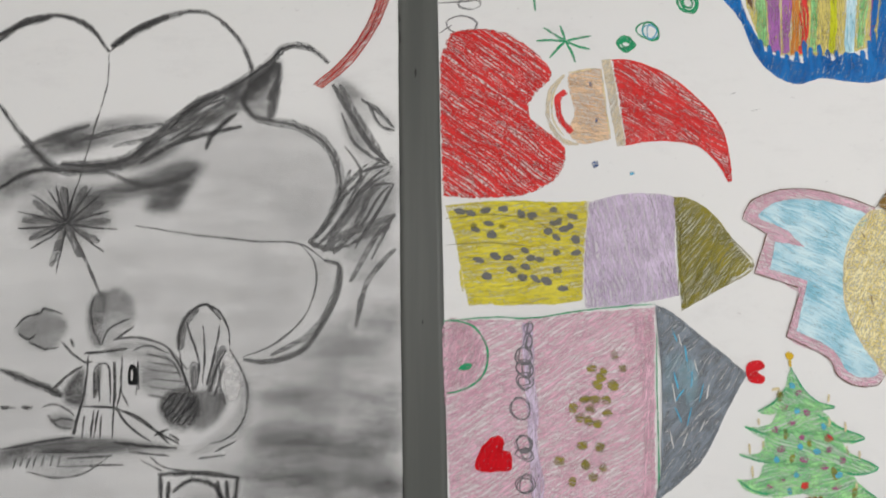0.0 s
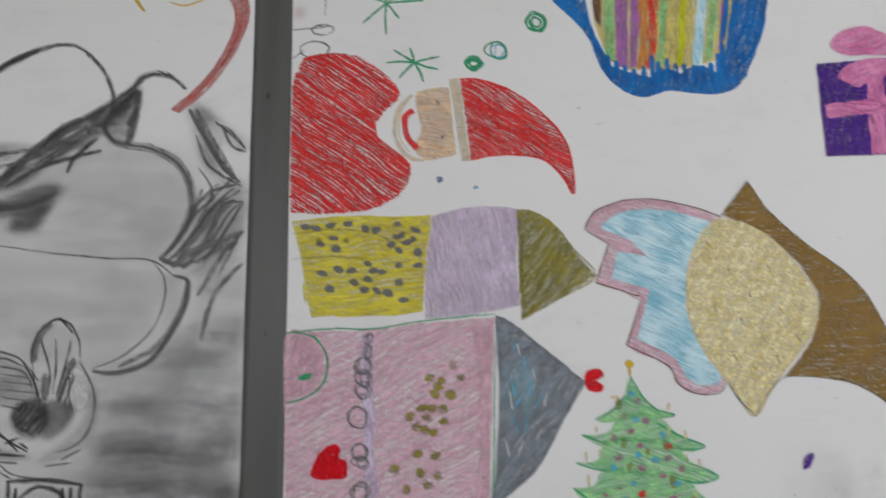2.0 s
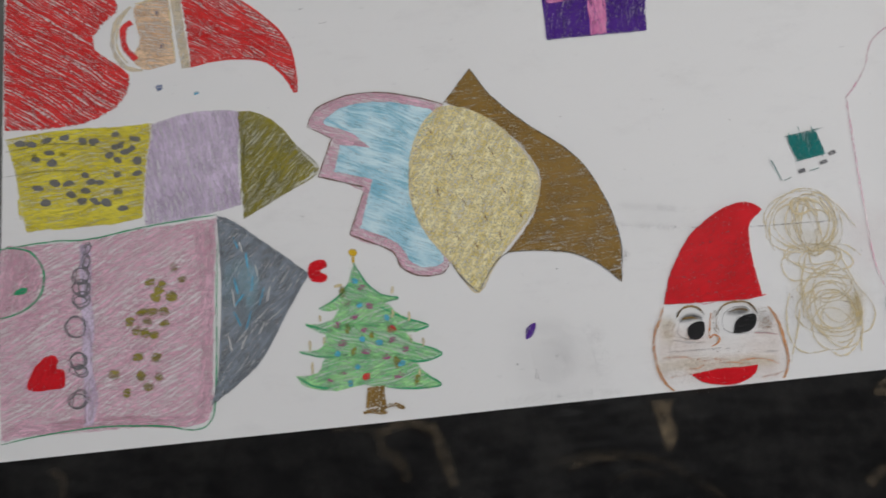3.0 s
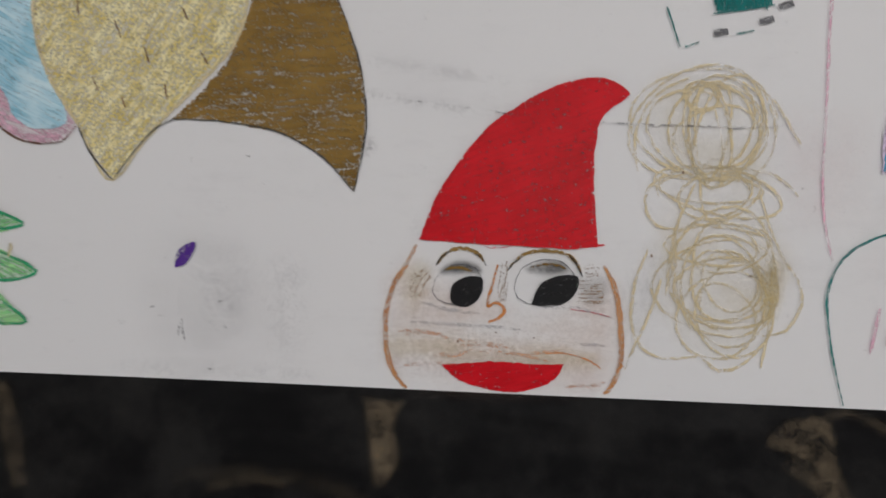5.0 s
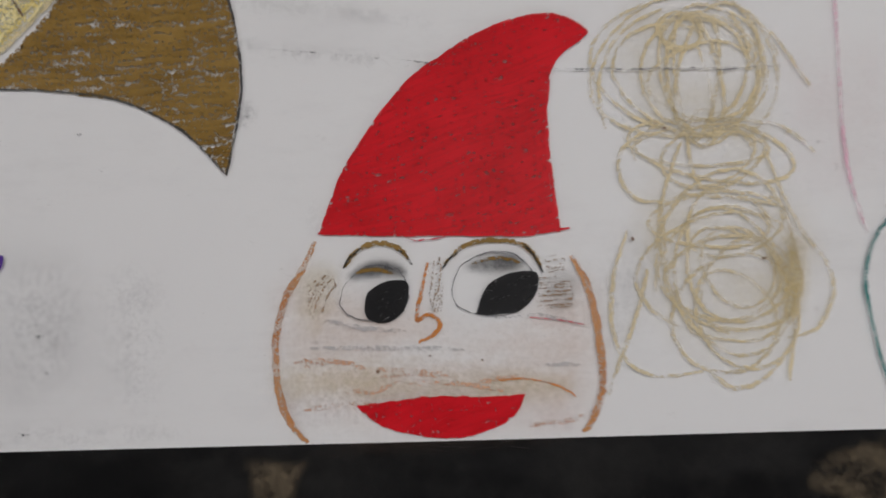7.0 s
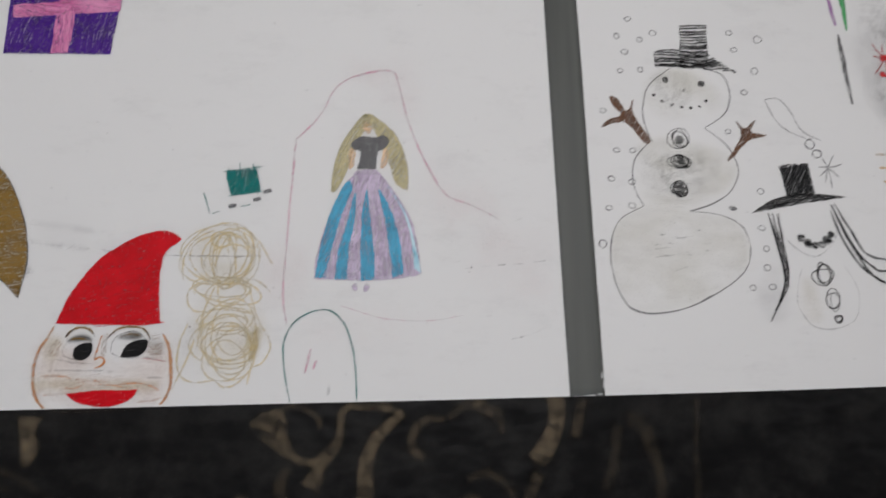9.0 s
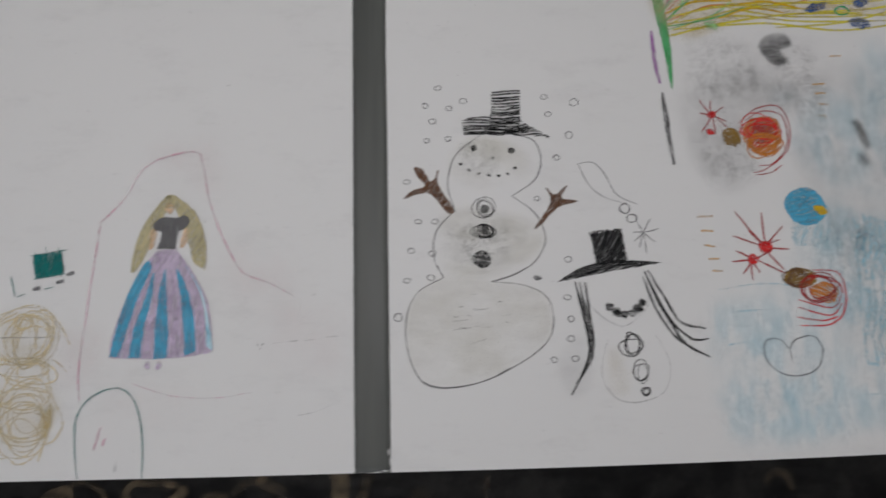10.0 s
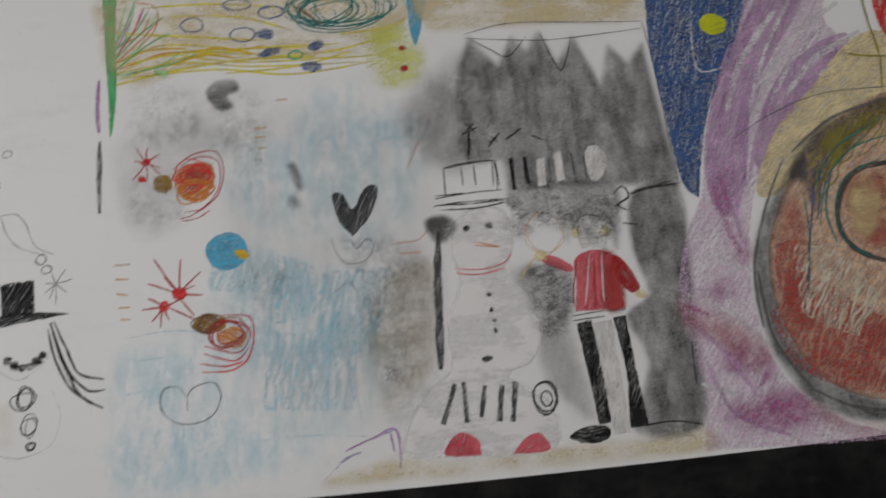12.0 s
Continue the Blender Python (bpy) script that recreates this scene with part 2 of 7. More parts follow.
GREY = crayon("grey_crayon", (0.17, 0.17, 0.175), 0.78)
PENCIL = crayon("grey_pencil", (0.16, 0.16, 0.17), 0.5, tooth=0.8)
FAINT = crayon("faint_pencil", (0.50, 0.50, 0.51), 0.06, tooth=1.5, film=0.03)
BLACK = crayon("black_crayon", (0.012, 0.012, 0.013), 0.52)
SOLID_BLACK = crayon("black_oil_pastel", (0.008, 0.008, 0.009), 1.0, rough=0.45)
CHARCOAL = crayon("charcoal_stroke", (0.04, 0.04, 0.042), 0.48, (0.07, 0.07, 0.072), tooth=0.8)
HAZE = crayon("charcoal_haze", (0.16, 0.16, 0.162), 0.26, tooth=0.5)
SOFT_CHARCOAL = crayon("soft_charcoal_stroke", (0.13, 0.13, 0.132), 0.36, tooth=0.6)
CREAM = crayon("cream_crayon", (0.66, 0.62, 0.50), 0.42)
CHALK = crayon("white_chalk_stroke", (0.74, 0.73, 0.75), 0.42, tooth=1.8, grit=420.0, film=0.1)
WHITE = crayon("white_crayon", (0.74, 0.73, 0.72), 0.8)
RUB_GREY = rubbed("rubbed_charcoal", (0.10, 0.10, 0.102), (9.0, 30.0, 1.0), 0.4, 1.2, 0.5, 1.1)
RUB_WASH = rubbed("charcoal_wash", (0.16, 0.16, 0.165), (6.0, 26.0, 1.0), 0.5, 0.9, 0.6, 1.25)
RUB_BLUE = rubbed("rubbed_light_blue", (0.42, 0.76, 0.90), (46.0, 14.0, 1.0), 0.7, 2.8, 0.1, 1.7, mottle=2.2)
RUB_DARK = rubbed("rubbed_dark_charcoal", (0.085, 0.085, 0.086), (30.0, 9.0, 1.0), 0.45, 1.2, 0.7, 1.2, mottle=0.7)
RUB_SPECK = rubbed("charcoal_specks", (0.12, 0.12, 0.12), (40.0, 40.0, 1.0), 2.0, 1.0, 0.0, 0.9, mottle=4.0)
RUB_PLUM = rubbed("rubbed_plum", (0.40, 0.08, 0.26), (26.0, 14.0, 1.0), 1.4, 1.6, 0.4, 1.3, mottle=2.4)
RUB_OLIVE = rubbed("rubbed_olive", (0.22, 0.19, 0.05), (20.0, 20.0, 1.0), 1.4, 0.8)
RUB_WHITE = rubbed("rubbed_white", (0.78, 0.77, 0.77), (9.0, 20.0, 1.0), 0.2, 0.3)
RUB_PEACH = rubbed("rubbed_peach", (0.70, 0.44, 0.30), (9.0, 60.0, 1.0), 1.2)
RUB_CREAM = rubbed("rubbed_cream", (0.62, 0.58, 0.42), (9.0, 20.0, 1.0), 0.6)
RUB_LIME = rubbed("rubbed_lime", (0.68, 0.72, 0.16), (9.0, 20.0, 1.0), 0.8, mottle=1.0)
RUB_OCHRE = rubbed("rubbed_ochre", (0.68, 0.56, 0.30), (9.0, 20.0, 1.0), 0.8)
RUB_RED = rubbed("rubbed_red", (0.42, 0.06, 0.06), (16.0, 16.0, 1.0), 1.0)
GILT = rubbed("faded_gold_print", (0.20, 0.155, 0.10), (60.0, 60.0, 1.0), 1.0)

PAPER, TAPE, OILCLOTH = make_paper(), make_tape(), make_oilcloth()
WALL = make_plain("wall_paint", (0.72, 0.71, 0.70), (0.78, 0.77, 0.76), 1.5, 0.8)
CEILING = make_plain("ceiling_paint", (0.80, 0.80, 0.78), (0.84, 0.84, 0.82), 1.2, 0.85)
FLOOR = make_plain("floor_boards", (0.22, 0.14, 0.08), (0.30, 0.20, 0.12), 3.0, 0.5)
WOOD = make_plain("table_wood", (0.25, 0.15, 0.08), (0.34, 0.21, 0.12), 8.0, 0.5)
FRAME = make_plain("white_lacquer", (0.78, 0.78, 0.77), (0.82, 0.82, 0.81), 5.0, 0.35)


# ---- building helpers ----
def mesh_of(bm, name, *mats):
    data = bpy.data.meshes.new(name)
    bm.to_mesh(data)
    bm.free()
    for m in mats:
        data.materials.append(m)
    return data


def part(name, bm, material, parent=None, label=""):
    """Links a bmesh as one mesh object under a thing or a part."""
    ob = new(name, mesh_of(bm, name, *(material if isinstance(material, (list, tuple)) else (material,))))
    ob.parent = parent
    return tagged(ob, label)


def box_into(bm, x0, x1, y0, y1, z0, z1, bevel=0.0):
    made = bmesh.ops.create_cube(bm, size=1.0, matrix=Matrix.LocRotScale(((x0 + x1) / 2, (y0 + y1) / 2, (z0 + z1) / 2), None, (x1 - x0, y1 - y0, z1 - z0)))
    if bevel:
        edges = list({e for v in made["verts"] for e in v.link_edges})
        bmesh.ops.bevel(bm, geom=edges, offset=bevel, segments=2, affect="EDGES")
    return bm


def box(*sides, bevel=0.0):
    return box_into(bmesh.new(), *sides, bevel=bevel)


# ---- the room: an unseen shell added to enclose the light ----
x0, x1, y0, y1, top = ROOM
tagged(part("floor", box(x0, x1, y0, y1, -0.1, 0), FLOOR), "added brown wooden floor, out of view", "floor", kind="structure")
tagged(part("ceiling", box(x0, x1, y0, y1, top, top + 0.1), CEILING), "added plain white ceiling, out of view", "ceiling", kind="structure")
tagged(part("wall_north", box(x0, x1, y1, y1 + 0.12, 0, top), WALL), "added plain off-white wall, out of view", "wall", kind="structure")
tagged(part("wall_west", box(x0 - 0.12, x0, y0 - 0.12, y1 + 0.12, 0, top), WALL), "added plain off-white wall, out of view", "wall", kind="structure")
tagged(part("wall_east", box(x1, x1 + 0.12, y0 - 0.12, y1 + 0.12, 0, top), WALL), "added plain off-white wall, out of view", "wall", kind="structure")
WX0, WX1, WZ0, WZ1 = -1.0, 2.8, 0.95, 2.35
south = bmesh.new()
box_into(south, x0, WX0, y0 - 0.12, y0, 0, top)
box_into(south, WX1, x1, y0 - 0.12, y0, 0, top)
box_into(south, WX0, WX1, y0 - 0.12, y0, 0, WZ0)
box_into(south, WX0, WX1, y0 - 0.12, y0, WZ1, top)
tagged(part("wall_south", south, WALL), "added off-white wall with an assumed wide window, out of view", "wall", kind="structure")
# assumed window, never in view, added as the daylight lamp's source
window = tagged(new("assumed_window"), "assumed wide window with a white frame, out of view", "window", kind="structure")
for a, b, c, d in ((WX0, WX1, WZ0, WZ0 + 0.06), (WX0, WX1, WZ1 - 0.06, WZ1), (WX0, WX0 + 0.06, WZ0 + 0.06, WZ1 - 0.06), (WX1 - 0.06, WX1, WZ0 + 0.06, WZ1 - 0.06), (0.87, 0.93, WZ0 + 0.06, WZ1 - 0.06)):
    part("window_frame", box(a, b, y0 - 0.09, y0 - 0.03, c, d), FRAME, window)


# housing added for each assumed lamp overhead, out of view
def assumed_ceiling_light():
    thing = tagged(new("assumed_ceiling_light"), "assumed long white ceiling light with a tube, out of view", "ceiling light", group="ceiling lights")
    part("housing", box(-0.64, 0.64, -0.16, 0.16, -0.07, 0.0, bevel=0.008), FRAME, thing)
    return thing


lamp = assumed_ceiling_light()
lamp.matrix_world = pose(CEILING_SPOTS[0][0], CEILING_SPOTS[0][1], top)
for lx, ly, _ in CEILING_SPOTS[1:]:
    copy_thing(lamp, pose(lx, ly, top))

# ---- the table and its cloth ----
TX0, TX1, TY0, TY1 = -1.95, 4.0, -0.42, 1.5
CLOTH_Z = SURFACE - 0.0012
table = tagged(new("table"), "long wooden table under a black cloth", "table")
part("tabletop", box(TX0, TX1, TY0, TY1, CLOTH_Z - 0.035, CLOTH_Z - 0.003, bevel=0.003), WOOD, table)
for lx in (TX0 + 0.1, (TX0 + TX1) / 2, TX1 - 0.1):
    for ly in (TY0 + 0.1, TY1 - 0.1):
        part("leg", box(lx - 0.035, lx + 0.035, ly - 0.035, ly + 0.035, 0, CLOTH_Z - 0.035, bevel=0.004), WOOD, table)


def cloth_mesh():
    """A cloth that lies on the top and hangs over its four edges in soft folds."""
    bm = bmesh.new()
    drop, step = 0.22, 0.05
    xs = np.arange(TX0 - drop, TX1 + drop + 0.01, step)
    ys = np.arange(TY0 - drop, TY1 + drop + 0.01, step)
    grid = []
    for x in xs:
        row = []
        for y in ys:
            over = max(TX0 - x, x - TX1, TY0 - y, y - TY1, 0.0)
            px, py = min(max(x, TX0 - 0.01), TX1 + 0.01), min(max(y, TY0 - 0.01), TY1 + 0.01)
            wave = 0.02 * min(over / 0.1, 1.0) * (1 + math.sin(9 * (x + y)))
            if x < TX0: px -= wave
            if x > TX1: px += wave
            if y < TY0: py -= wave
            if y > TY1: py += wave
            row.append(bm.verts.new((px, py, CLOTH_Z - over)))
        grid.append(row)
    for i in range(len(xs) - 1):
        for j in range(len(ys) - 1):
            bm.faces.new((grid[i][j], grid[i + 1][j], grid[i + 1][j + 1], grid[i][j + 1])).smooth = True
    return bm


cloth = part("tablecloth", cloth_mesh(), OILCLOTH)
tagged(cloth, "black glossy oilcloth with a faded gold scroll pattern", "tablecloth")

# ---- the sheets and the tape over their joints ----
SHEET_TOP = 1.12


def low_edge(x):
    """How far up the table a sheet's near edge lies: the last sheet was laid a little askew."""
    return 0.0165 * max(x - 1.65, 0) ** 2 + 0.0008 * noise.noise((3.1 * x, 0.4, 0))


def sheet(x_left, x_right, label):
    """A sheet of drawing paper with slightly uneven cut edges; its upper face is the drawing's plane."""
    bm = bmesh.new()
    count = 60
    xs = [x_left + (x_right - x_left) * i / count for i in range(count + 1)]
    rims = [[(x, low_edge(x)) for x in xs], [(x - 0.02, SHEET_TOP + low_edge(x)) for x in xs]]
    low, high = [[[bm.verts.new((x, y, z)) for x, y in rim] for rim in rims] for z in (SURFACE - 0.0008, SURFACE)]
    for i in range(count):
        bm.faces.new((high[0][i], high[0][i + 1], high[1][i + 1], high[1][i]))
        bm.faces.new((low[0][i], low[1][i], low[1][i + 1], low[0][i + 1]))
        bm.faces.new((low[0][i], low[0][i + 1], high[0][i + 1], high[0][i]))
        bm.faces.new((low[1][i + 1], low[1][i], high[1][i], high[1][i + 1]))
    for i in (0, count):
        bm.faces.new((low[0][i], high[0][i], high[1][i], low[1][i]))
    bmesh.ops.recalc_face_normals(bm, faces=bm.faces)
    return tagged(part("drawing_sheet", bm, PAPER), label, "drawing", group="joined drawing sheets")


SHEET_A = sheet(-1.75, -0.027, "white paper sheet with a charcoal landscape")
SHEET_B = sheet(-0.026, 1.619, "white paper sheet with crayon houses, gnome and tree")
SHEET_C = sheet(1.62, 3.75, "white paper sheet with pencil snowmen and coloured drawings")


def tape(left, right, lean_left, lean_right, torn, label):
    """A strip of tape over a joint: it lies flat, its two long edges waver a little, its near end is torn or folded."""
    bm = bmesh.new()
    count, across = 90, 6
    grid = []
    for i in range(count + 1):
        y = SHEET_TOP * i / count
        a = left + lean_left * y + 0.0007 * noise.noise((5 * y, left, 0)) + 0.0003 * noise.noise((40 * y, left, 2))
        b = right + lean_right * y + 0.0007 * noise.noise((5 * y, right, 5)) + 0.0003 * noise.noise((40 * y, right, 9))
        row = []
        for j in range(across + 1):
            s = j / across
            ridge = 0.0005 * math.exp(-(((s - 0.8) / 0.12) ** 2)) * (0.6 + 0.4 * math.sin(11 * y))
            end = 0.0 if i else torn * noise.noise((9 * s, left, 4))
            row.append(bm.verts.new((a + (b - a) * s, y + end + 0.0005, SURFACE + 0.0007 + ridge)))
        grid.append(row)
    for i in range(count):
        for j in range(across):
            bm.faces.new((grid[i][j], grid[i][j + 1], grid[i + 1][j + 1], grid[i + 1][j])).smooth = True
    made = bmesh.ops.extrude_face_region(bm, geom=list(bm.faces))
    for v in made["geom"]:
        if isinstance(v, bmesh.types.BMVert):
            v.co.z = SURFACE + 0.00002
    bmesh.ops.recalc_face_normals(bm, faces=bm.faces)
    return tagged(part("tape_strip", bm, TAPE), label, "tape", group="tape strips")


def tape_mark(strip, name, x, y, rx, ry, material):
    """A small stain or chip on a tape strip."""
    bm = bmesh.new()
    rim = [bm.verts.new((x + rx * chip.uniform(0.6, 1.2) * math.cos(k * math.tau / 11), y + ry * chip.uniform(0.6, 1.2) * math.sin(k * math.tau / 11), SURFACE + 0.0014)) for k in range(11)]
    bm.faces.new(rim)
    part(name, bm, material, strip)


chip = random.Random(3)
STAIN = make_plain("black_stain", (0.02, 0.02, 0.02), (0.05, 0.05, 0.05), 300.0, 0.6)
FRAY = make_plain("frayed_paper", (0.6, 0.6, 0.6), (0.75, 0.75, 0.75), 300.0, 0.8)
whole = tape(-0.0575, -0.0015, -0.0165, -0.0165, 0.002, "grey tape strip along a joint of the paper")
for x, y, rx, ry in ((-0.044, 0.612, 0.0016, 0.007), (-0.067, 0.69, 0.0015, 0.006), (-0.066, 0.66, 0.0012, 0.010), (-0.064, 0.47, 0.001, 0.006), (-0.0575, 0.06, 0.001, 0.008), (-0.034, 0.27, 0.001, 0.003)):
    tape_mark(whole, "black_stain", x, y, rx, ry, STAIN)
worn = tape(1.5935, 1.6475, -0.012, -0.008, 0.003, "grey tape strip with a frayed near end")
for x, y, rx, ry in ((1.6445, 0.03, 0.0014, 0.006), (1.6465, 0.016, 0.001, 0.007), (1.64, 0.003, 0.005, 0.001)):
    tape_mark(worn, "frayed_edge", x, y, rx, ry, FRAY)

# ---- drawing helpers: marks of wax, pencil and charcoal on the sheets, in millimetres along and up the sheets ----
marks_made = [0]
chance = random.Random(5)


def level():
    """Each new mark lies a hair above the marks made before it."""
    marks_made[0] += 1
    return SURFACE + 0.00004 + 0.000001 * marks_made[0]


def curve(points, closed=False, steps=5):
    """A smooth line through points; a point with a third number is a corner."""
    pts = [Vector(p[:2]) for p in points]
    sharp = [len(p) > 2 for p in points]
    n = len(pts)
    out = []
    for i in range(n if closed else n - 1):
        a, b = pts[i], pts[(i + 1) % n]
        before = a if sharp[i] or (i == 0 and not closed) else pts[i - 1]
        after = b if sharp[(i + 1) % n] or (i == n - 2 and not closed) else pts[(i + 2) % n]
        ta, tb = (b - before) / 2, (after - a) / 2
        for k in range(steps):
            s = k / steps
            out.append((2 * s**3 - 3 * s**2 + 1) * a + (s**3 - 2 * s**2 + s) * ta + (3 * s**2 - 2 * s**3) * b + (s**3 - s**2) * tb)
    if not closed:
        out.append(pts[-1])
    return out


def marked_mesh(name, verts, faces, uvs, edges, material, parent, label=""):
    """A flat mesh with two sets of coordinates: metres along and across the strokes, and how far across its line a point lies."""
    data = bpy.data.meshes.new(name)
    data.from_pydata(verts, [], faces)
    for layer, values in (("stroke", uvs), ("edge", edges)):
        data.uv_layers.new(name=layer).data.foreach_set("uv", np.array(values, dtype=np.float32).ravel())
    data.materials.append(material)
    ob = new(name, data)
    ob.parent = parent
    return tagged(ob, label)


def fill(parent, name, material, outline, angle=0.0, pitch=3.0, loose=1.2, label=""):
    """A shape coloured in with strokes at an angle: a thin first pass with a rough rim, and the strokes over it."""
    rim = []
    coarse = curve(outline, True)
    size, seed, z = len(coarse), chance.uniform(0, 50), level()
    turn = sum(p.x * q.y - q.x * p.y for p, q in zip(coarse, coarse[1:] + coarse[:1]))
    for p, q in zip(coarse, coarse[1:] + coarse[:1]):
        if (q - p).length < 1e-4:
            continue
        count = max(1, int((q - p).length / 1.6))
        out = Vector((q.y - p.y, p.x - q.x)).normalized()
        for k in range(count):
            at = p.lerp(q, k / count)
            sway = min(loose, 1.6) * (0.7 * noise.noise((at.x / 9, at.y / 9, seed)) + 0.7 * noise.noise((at.x / 2.2, at.y / 2.2, seed)))
            rim.append(at + out * sway)
    if turn < 0:
        rim.reverse()
    c, s = math.cos(radians(angle)), math.sin(radians(angle))
    verts = [(p.x / 1000, p.y / 1000, z) for p in rim]
    uvs = [((x * c + y * s) + seed, y * c - x * s) for x, y, _ in verts]
    large = abs(turn) / 2 > 900
    ob = marked_mesh(name, verts, [tuple(range(len(verts)))], uvs, [(0.5, 0.5)] * len(verts), thin(material) if large else material, parent, label)
    if large:
        zigzag(parent, "stroke", material, pitch * 1.15, rim, angle + chance.uniform(-6, 6), pitch * 1.2)
    return ob


def zigzag(parent, name, material, width, rim, angle, pitch):
    """Long strokes, back and forth across a shape, as a hand colours it in; the hand is lifted where the shape parts."""
    c, s = math.cos(radians(angle)), math.sin(radians(angle))
    ring = np.array([(p[0] * c + p[1] * s, p[1] * c - p[0] * s) for p in rim])
    nxt = np.roll(ring, -1, axis=0)
    runs, v, back, seed = [[]], ring[:, 1].min() + pitch * 0.6, False, chance.uniform(0, 50)
    while v < ring[:, 1].max() - pitch * 0.3:
        cut = (ring[:, 1] <= v) != (nxt[:, 1] <= v)
        a, b = ring[cut], nxt[cut]
        us = sorted(a[:, 0] + (v - a[:, 1]) / (b[:, 1] - a[:, 1]) * (b[:, 0] - a[:, 0]))
        for u0, u1 in zip(us[::2], us[1::2]):
            if u1 - u0 < width:
                continue
            trim = min(width * 0.5, (u1 - u0) * 0.25)
            ends = [u0 + trim + abs(chance.gauss(0, 0.8)), u1 - trim - abs(chance.gauss(0, 0.8))]
            if back:
                ends.reverse()
            near = min(runs, key=lambda r: abs(r[-1][0] - ends[0]) + 3 * abs(r[-1][1] - v) if r else 30.0)
            if near and (abs(near[-1][0] - ends[0]) > 5 * pitch or v - near[-1][1] > 3 * pitch or v - near[-1][1] < 0.3 * pitch):
                near = []
                runs.append(near)
            count = max(3, int(abs(ends[1] - ends[0]) / 12))
            for k in range(count + 1):
                u = ends[0] + (ends[1] - ends[0]) * k / count
                ease = min(1.0, min(u - u0, u1 - u) / 25)
                bow = ease * (9.0 * noise.noise((u / 70, v / 70, seed)) + pitch * noise.noise((u / 25, v / 8, seed)))
                near.append((u, v + bow))
        back = not back
        v += pitch * chance.uniform(0.6, 1.35)
    for pts in runs:
        if len(pts) > 7:
            ribbon_part(name, [[Vector((u * c - w * s, u * s + w * c)) for u, w in pts]], width, material, parent, 0.8, 0.1, rise=0.0000001)
            for _ in range(len(pts) // 10 + 1):
                level()


def ribbon_part(name, paths, width, material, parent, taper=0.5, wobble=0.2, shared=False, label="", rise=0.0):
    """Drawn lines as one mesh, thinner at their ends; with shared, they all begin at the same two points."""
    z = level()
    verts, faces, uvs, edges = [], [], [], []
    for k, pts in enumerate(paths):
        n, run, pair, seed = len(pts), 0.0, None, chance.uniform(0, 50)
        for i, p in enumerate(pts):
            d = pts[min(i + 1, n - 1)] - pts[max(i - 1, 0)]
            d = d.normalized() if d.length > 1e-6 else Vector((1, 0))
            ends = min(i, n - 1 - i) / max(n * 0.2, 1)
            w = width / 2 * (taper + (1 - taper) * min(ends, 1)) * chance.uniform(0.85, 1.15)
            q = p + Vector((chance.gauss(0, wobble), chance.gauss(0, wobble)))
            side = Vector((-d.y, d.x)) * w
            step = (p - pts[i - 1]).length if i else 0.0
            if shared and k and i == 0:
                here = (0, 1)
            else:
                here = (len(verts), len(verts) + 1)
                over = z + 0.0000003 * k + rise * i
                verts += [((q - side).x / 1000, (q - side).y / 1000, over), ((q + side).x / 1000, (q + side).y / 1000, over)]
            if pair:
                faces.append((pair[0], here[0], here[1], pair[1]))
                r0, r1 = run / 1000 + seed, (run + step) / 1000 + seed
                uvs += [(r0, 0), (r1, 0), (r1, 2 * w / 1000), (r0, 2 * w / 1000)]
                edges += [(0.5, 0), (0.5, 0), (0.5, 1), (0.5, 1)]
            run += step
            pair = here
    return marked_mesh(name, verts, faces, uvs, edges, material, parent, label)


def lines(parent, name, material, width, *paths, closed=False, taper=0.5, wobble=0.2, label=""):
    """One or more drawn lines, each smooth through its points and a part of its own; the first one is returned."""
    first = None
    for p in paths:
        pts = curve(p, closed)
        ob = ribbon_part(name, [pts + pts[:1] if closed else pts], width, material, parent, taper, wobble, label="" if first else label)
        first = first or ob
    return first


def dots(parent, name, material, spots, rx, ry, tilt=0.0):
    """Small pressed-down spots, each a part of its own and a little different."""
    for x, y in spots:
        a, b = rx * chance.uniform(0.8, 1.2), ry * chance.uniform(0.8, 1.2)
        turn, z = radians(tilt + chance.uniform(-25, 25)), level()
        rim = []
        for k in range(14):
            t = k * math.tau / 14
            r = chance.uniform(0.86, 1.14)
            u, v = a * r * math.cos(t), b * r * math.sin(t)
            rim.append(((x + u * math.cos(turn) - v * math.sin(turn)) / 1000, (y + u * math.sin(turn) + v * math.cos(turn)) / 1000, z))
        hub = (x / 1000, y / 1000, z)
        faces = [(14, k, (k + 1) % 14) for k in range(14)]
        corners = [([hub] + rim)[0 if i == 14 else i + 1] for f in faces for i in f]
        marked_mesh(name, rim + [hub], faces, [(p[0], p[1]) for p in corners], [(0.5, 0.5), (0.5, 0.04), (0.5, 0.04)] * 14, material, parent)


def rings(parent, name, material, width, spots, rx, ry, turns=1.15):
    """Small loops drawn round, each a part of its own."""
    for x, y in spots:
        a, b, start = rx * chance.uniform(0.85, 1.15), ry * chance.uniform(0.85, 1.15), chance.uniform(0, 6)
        slide = Vector((chance.uniform(-0.3, 0.3) * a, chance.uniform(-0.3, 0.3) * b))
        n = int(14 * turns) + 2
        pts = [Vector((x + a * chance.uniform(0.88, 1.06) * math.cos(start + k * math.tau / 14), y + b * chance.uniform(0.88, 1.06) * math.sin(start + k * math.tau / 14))) + slide * (k / n - 0.5) for k in range(n)]
        ribbon_part(name, [pts], width, material, parent, 0.7, 0.1, rise=0.0000002)


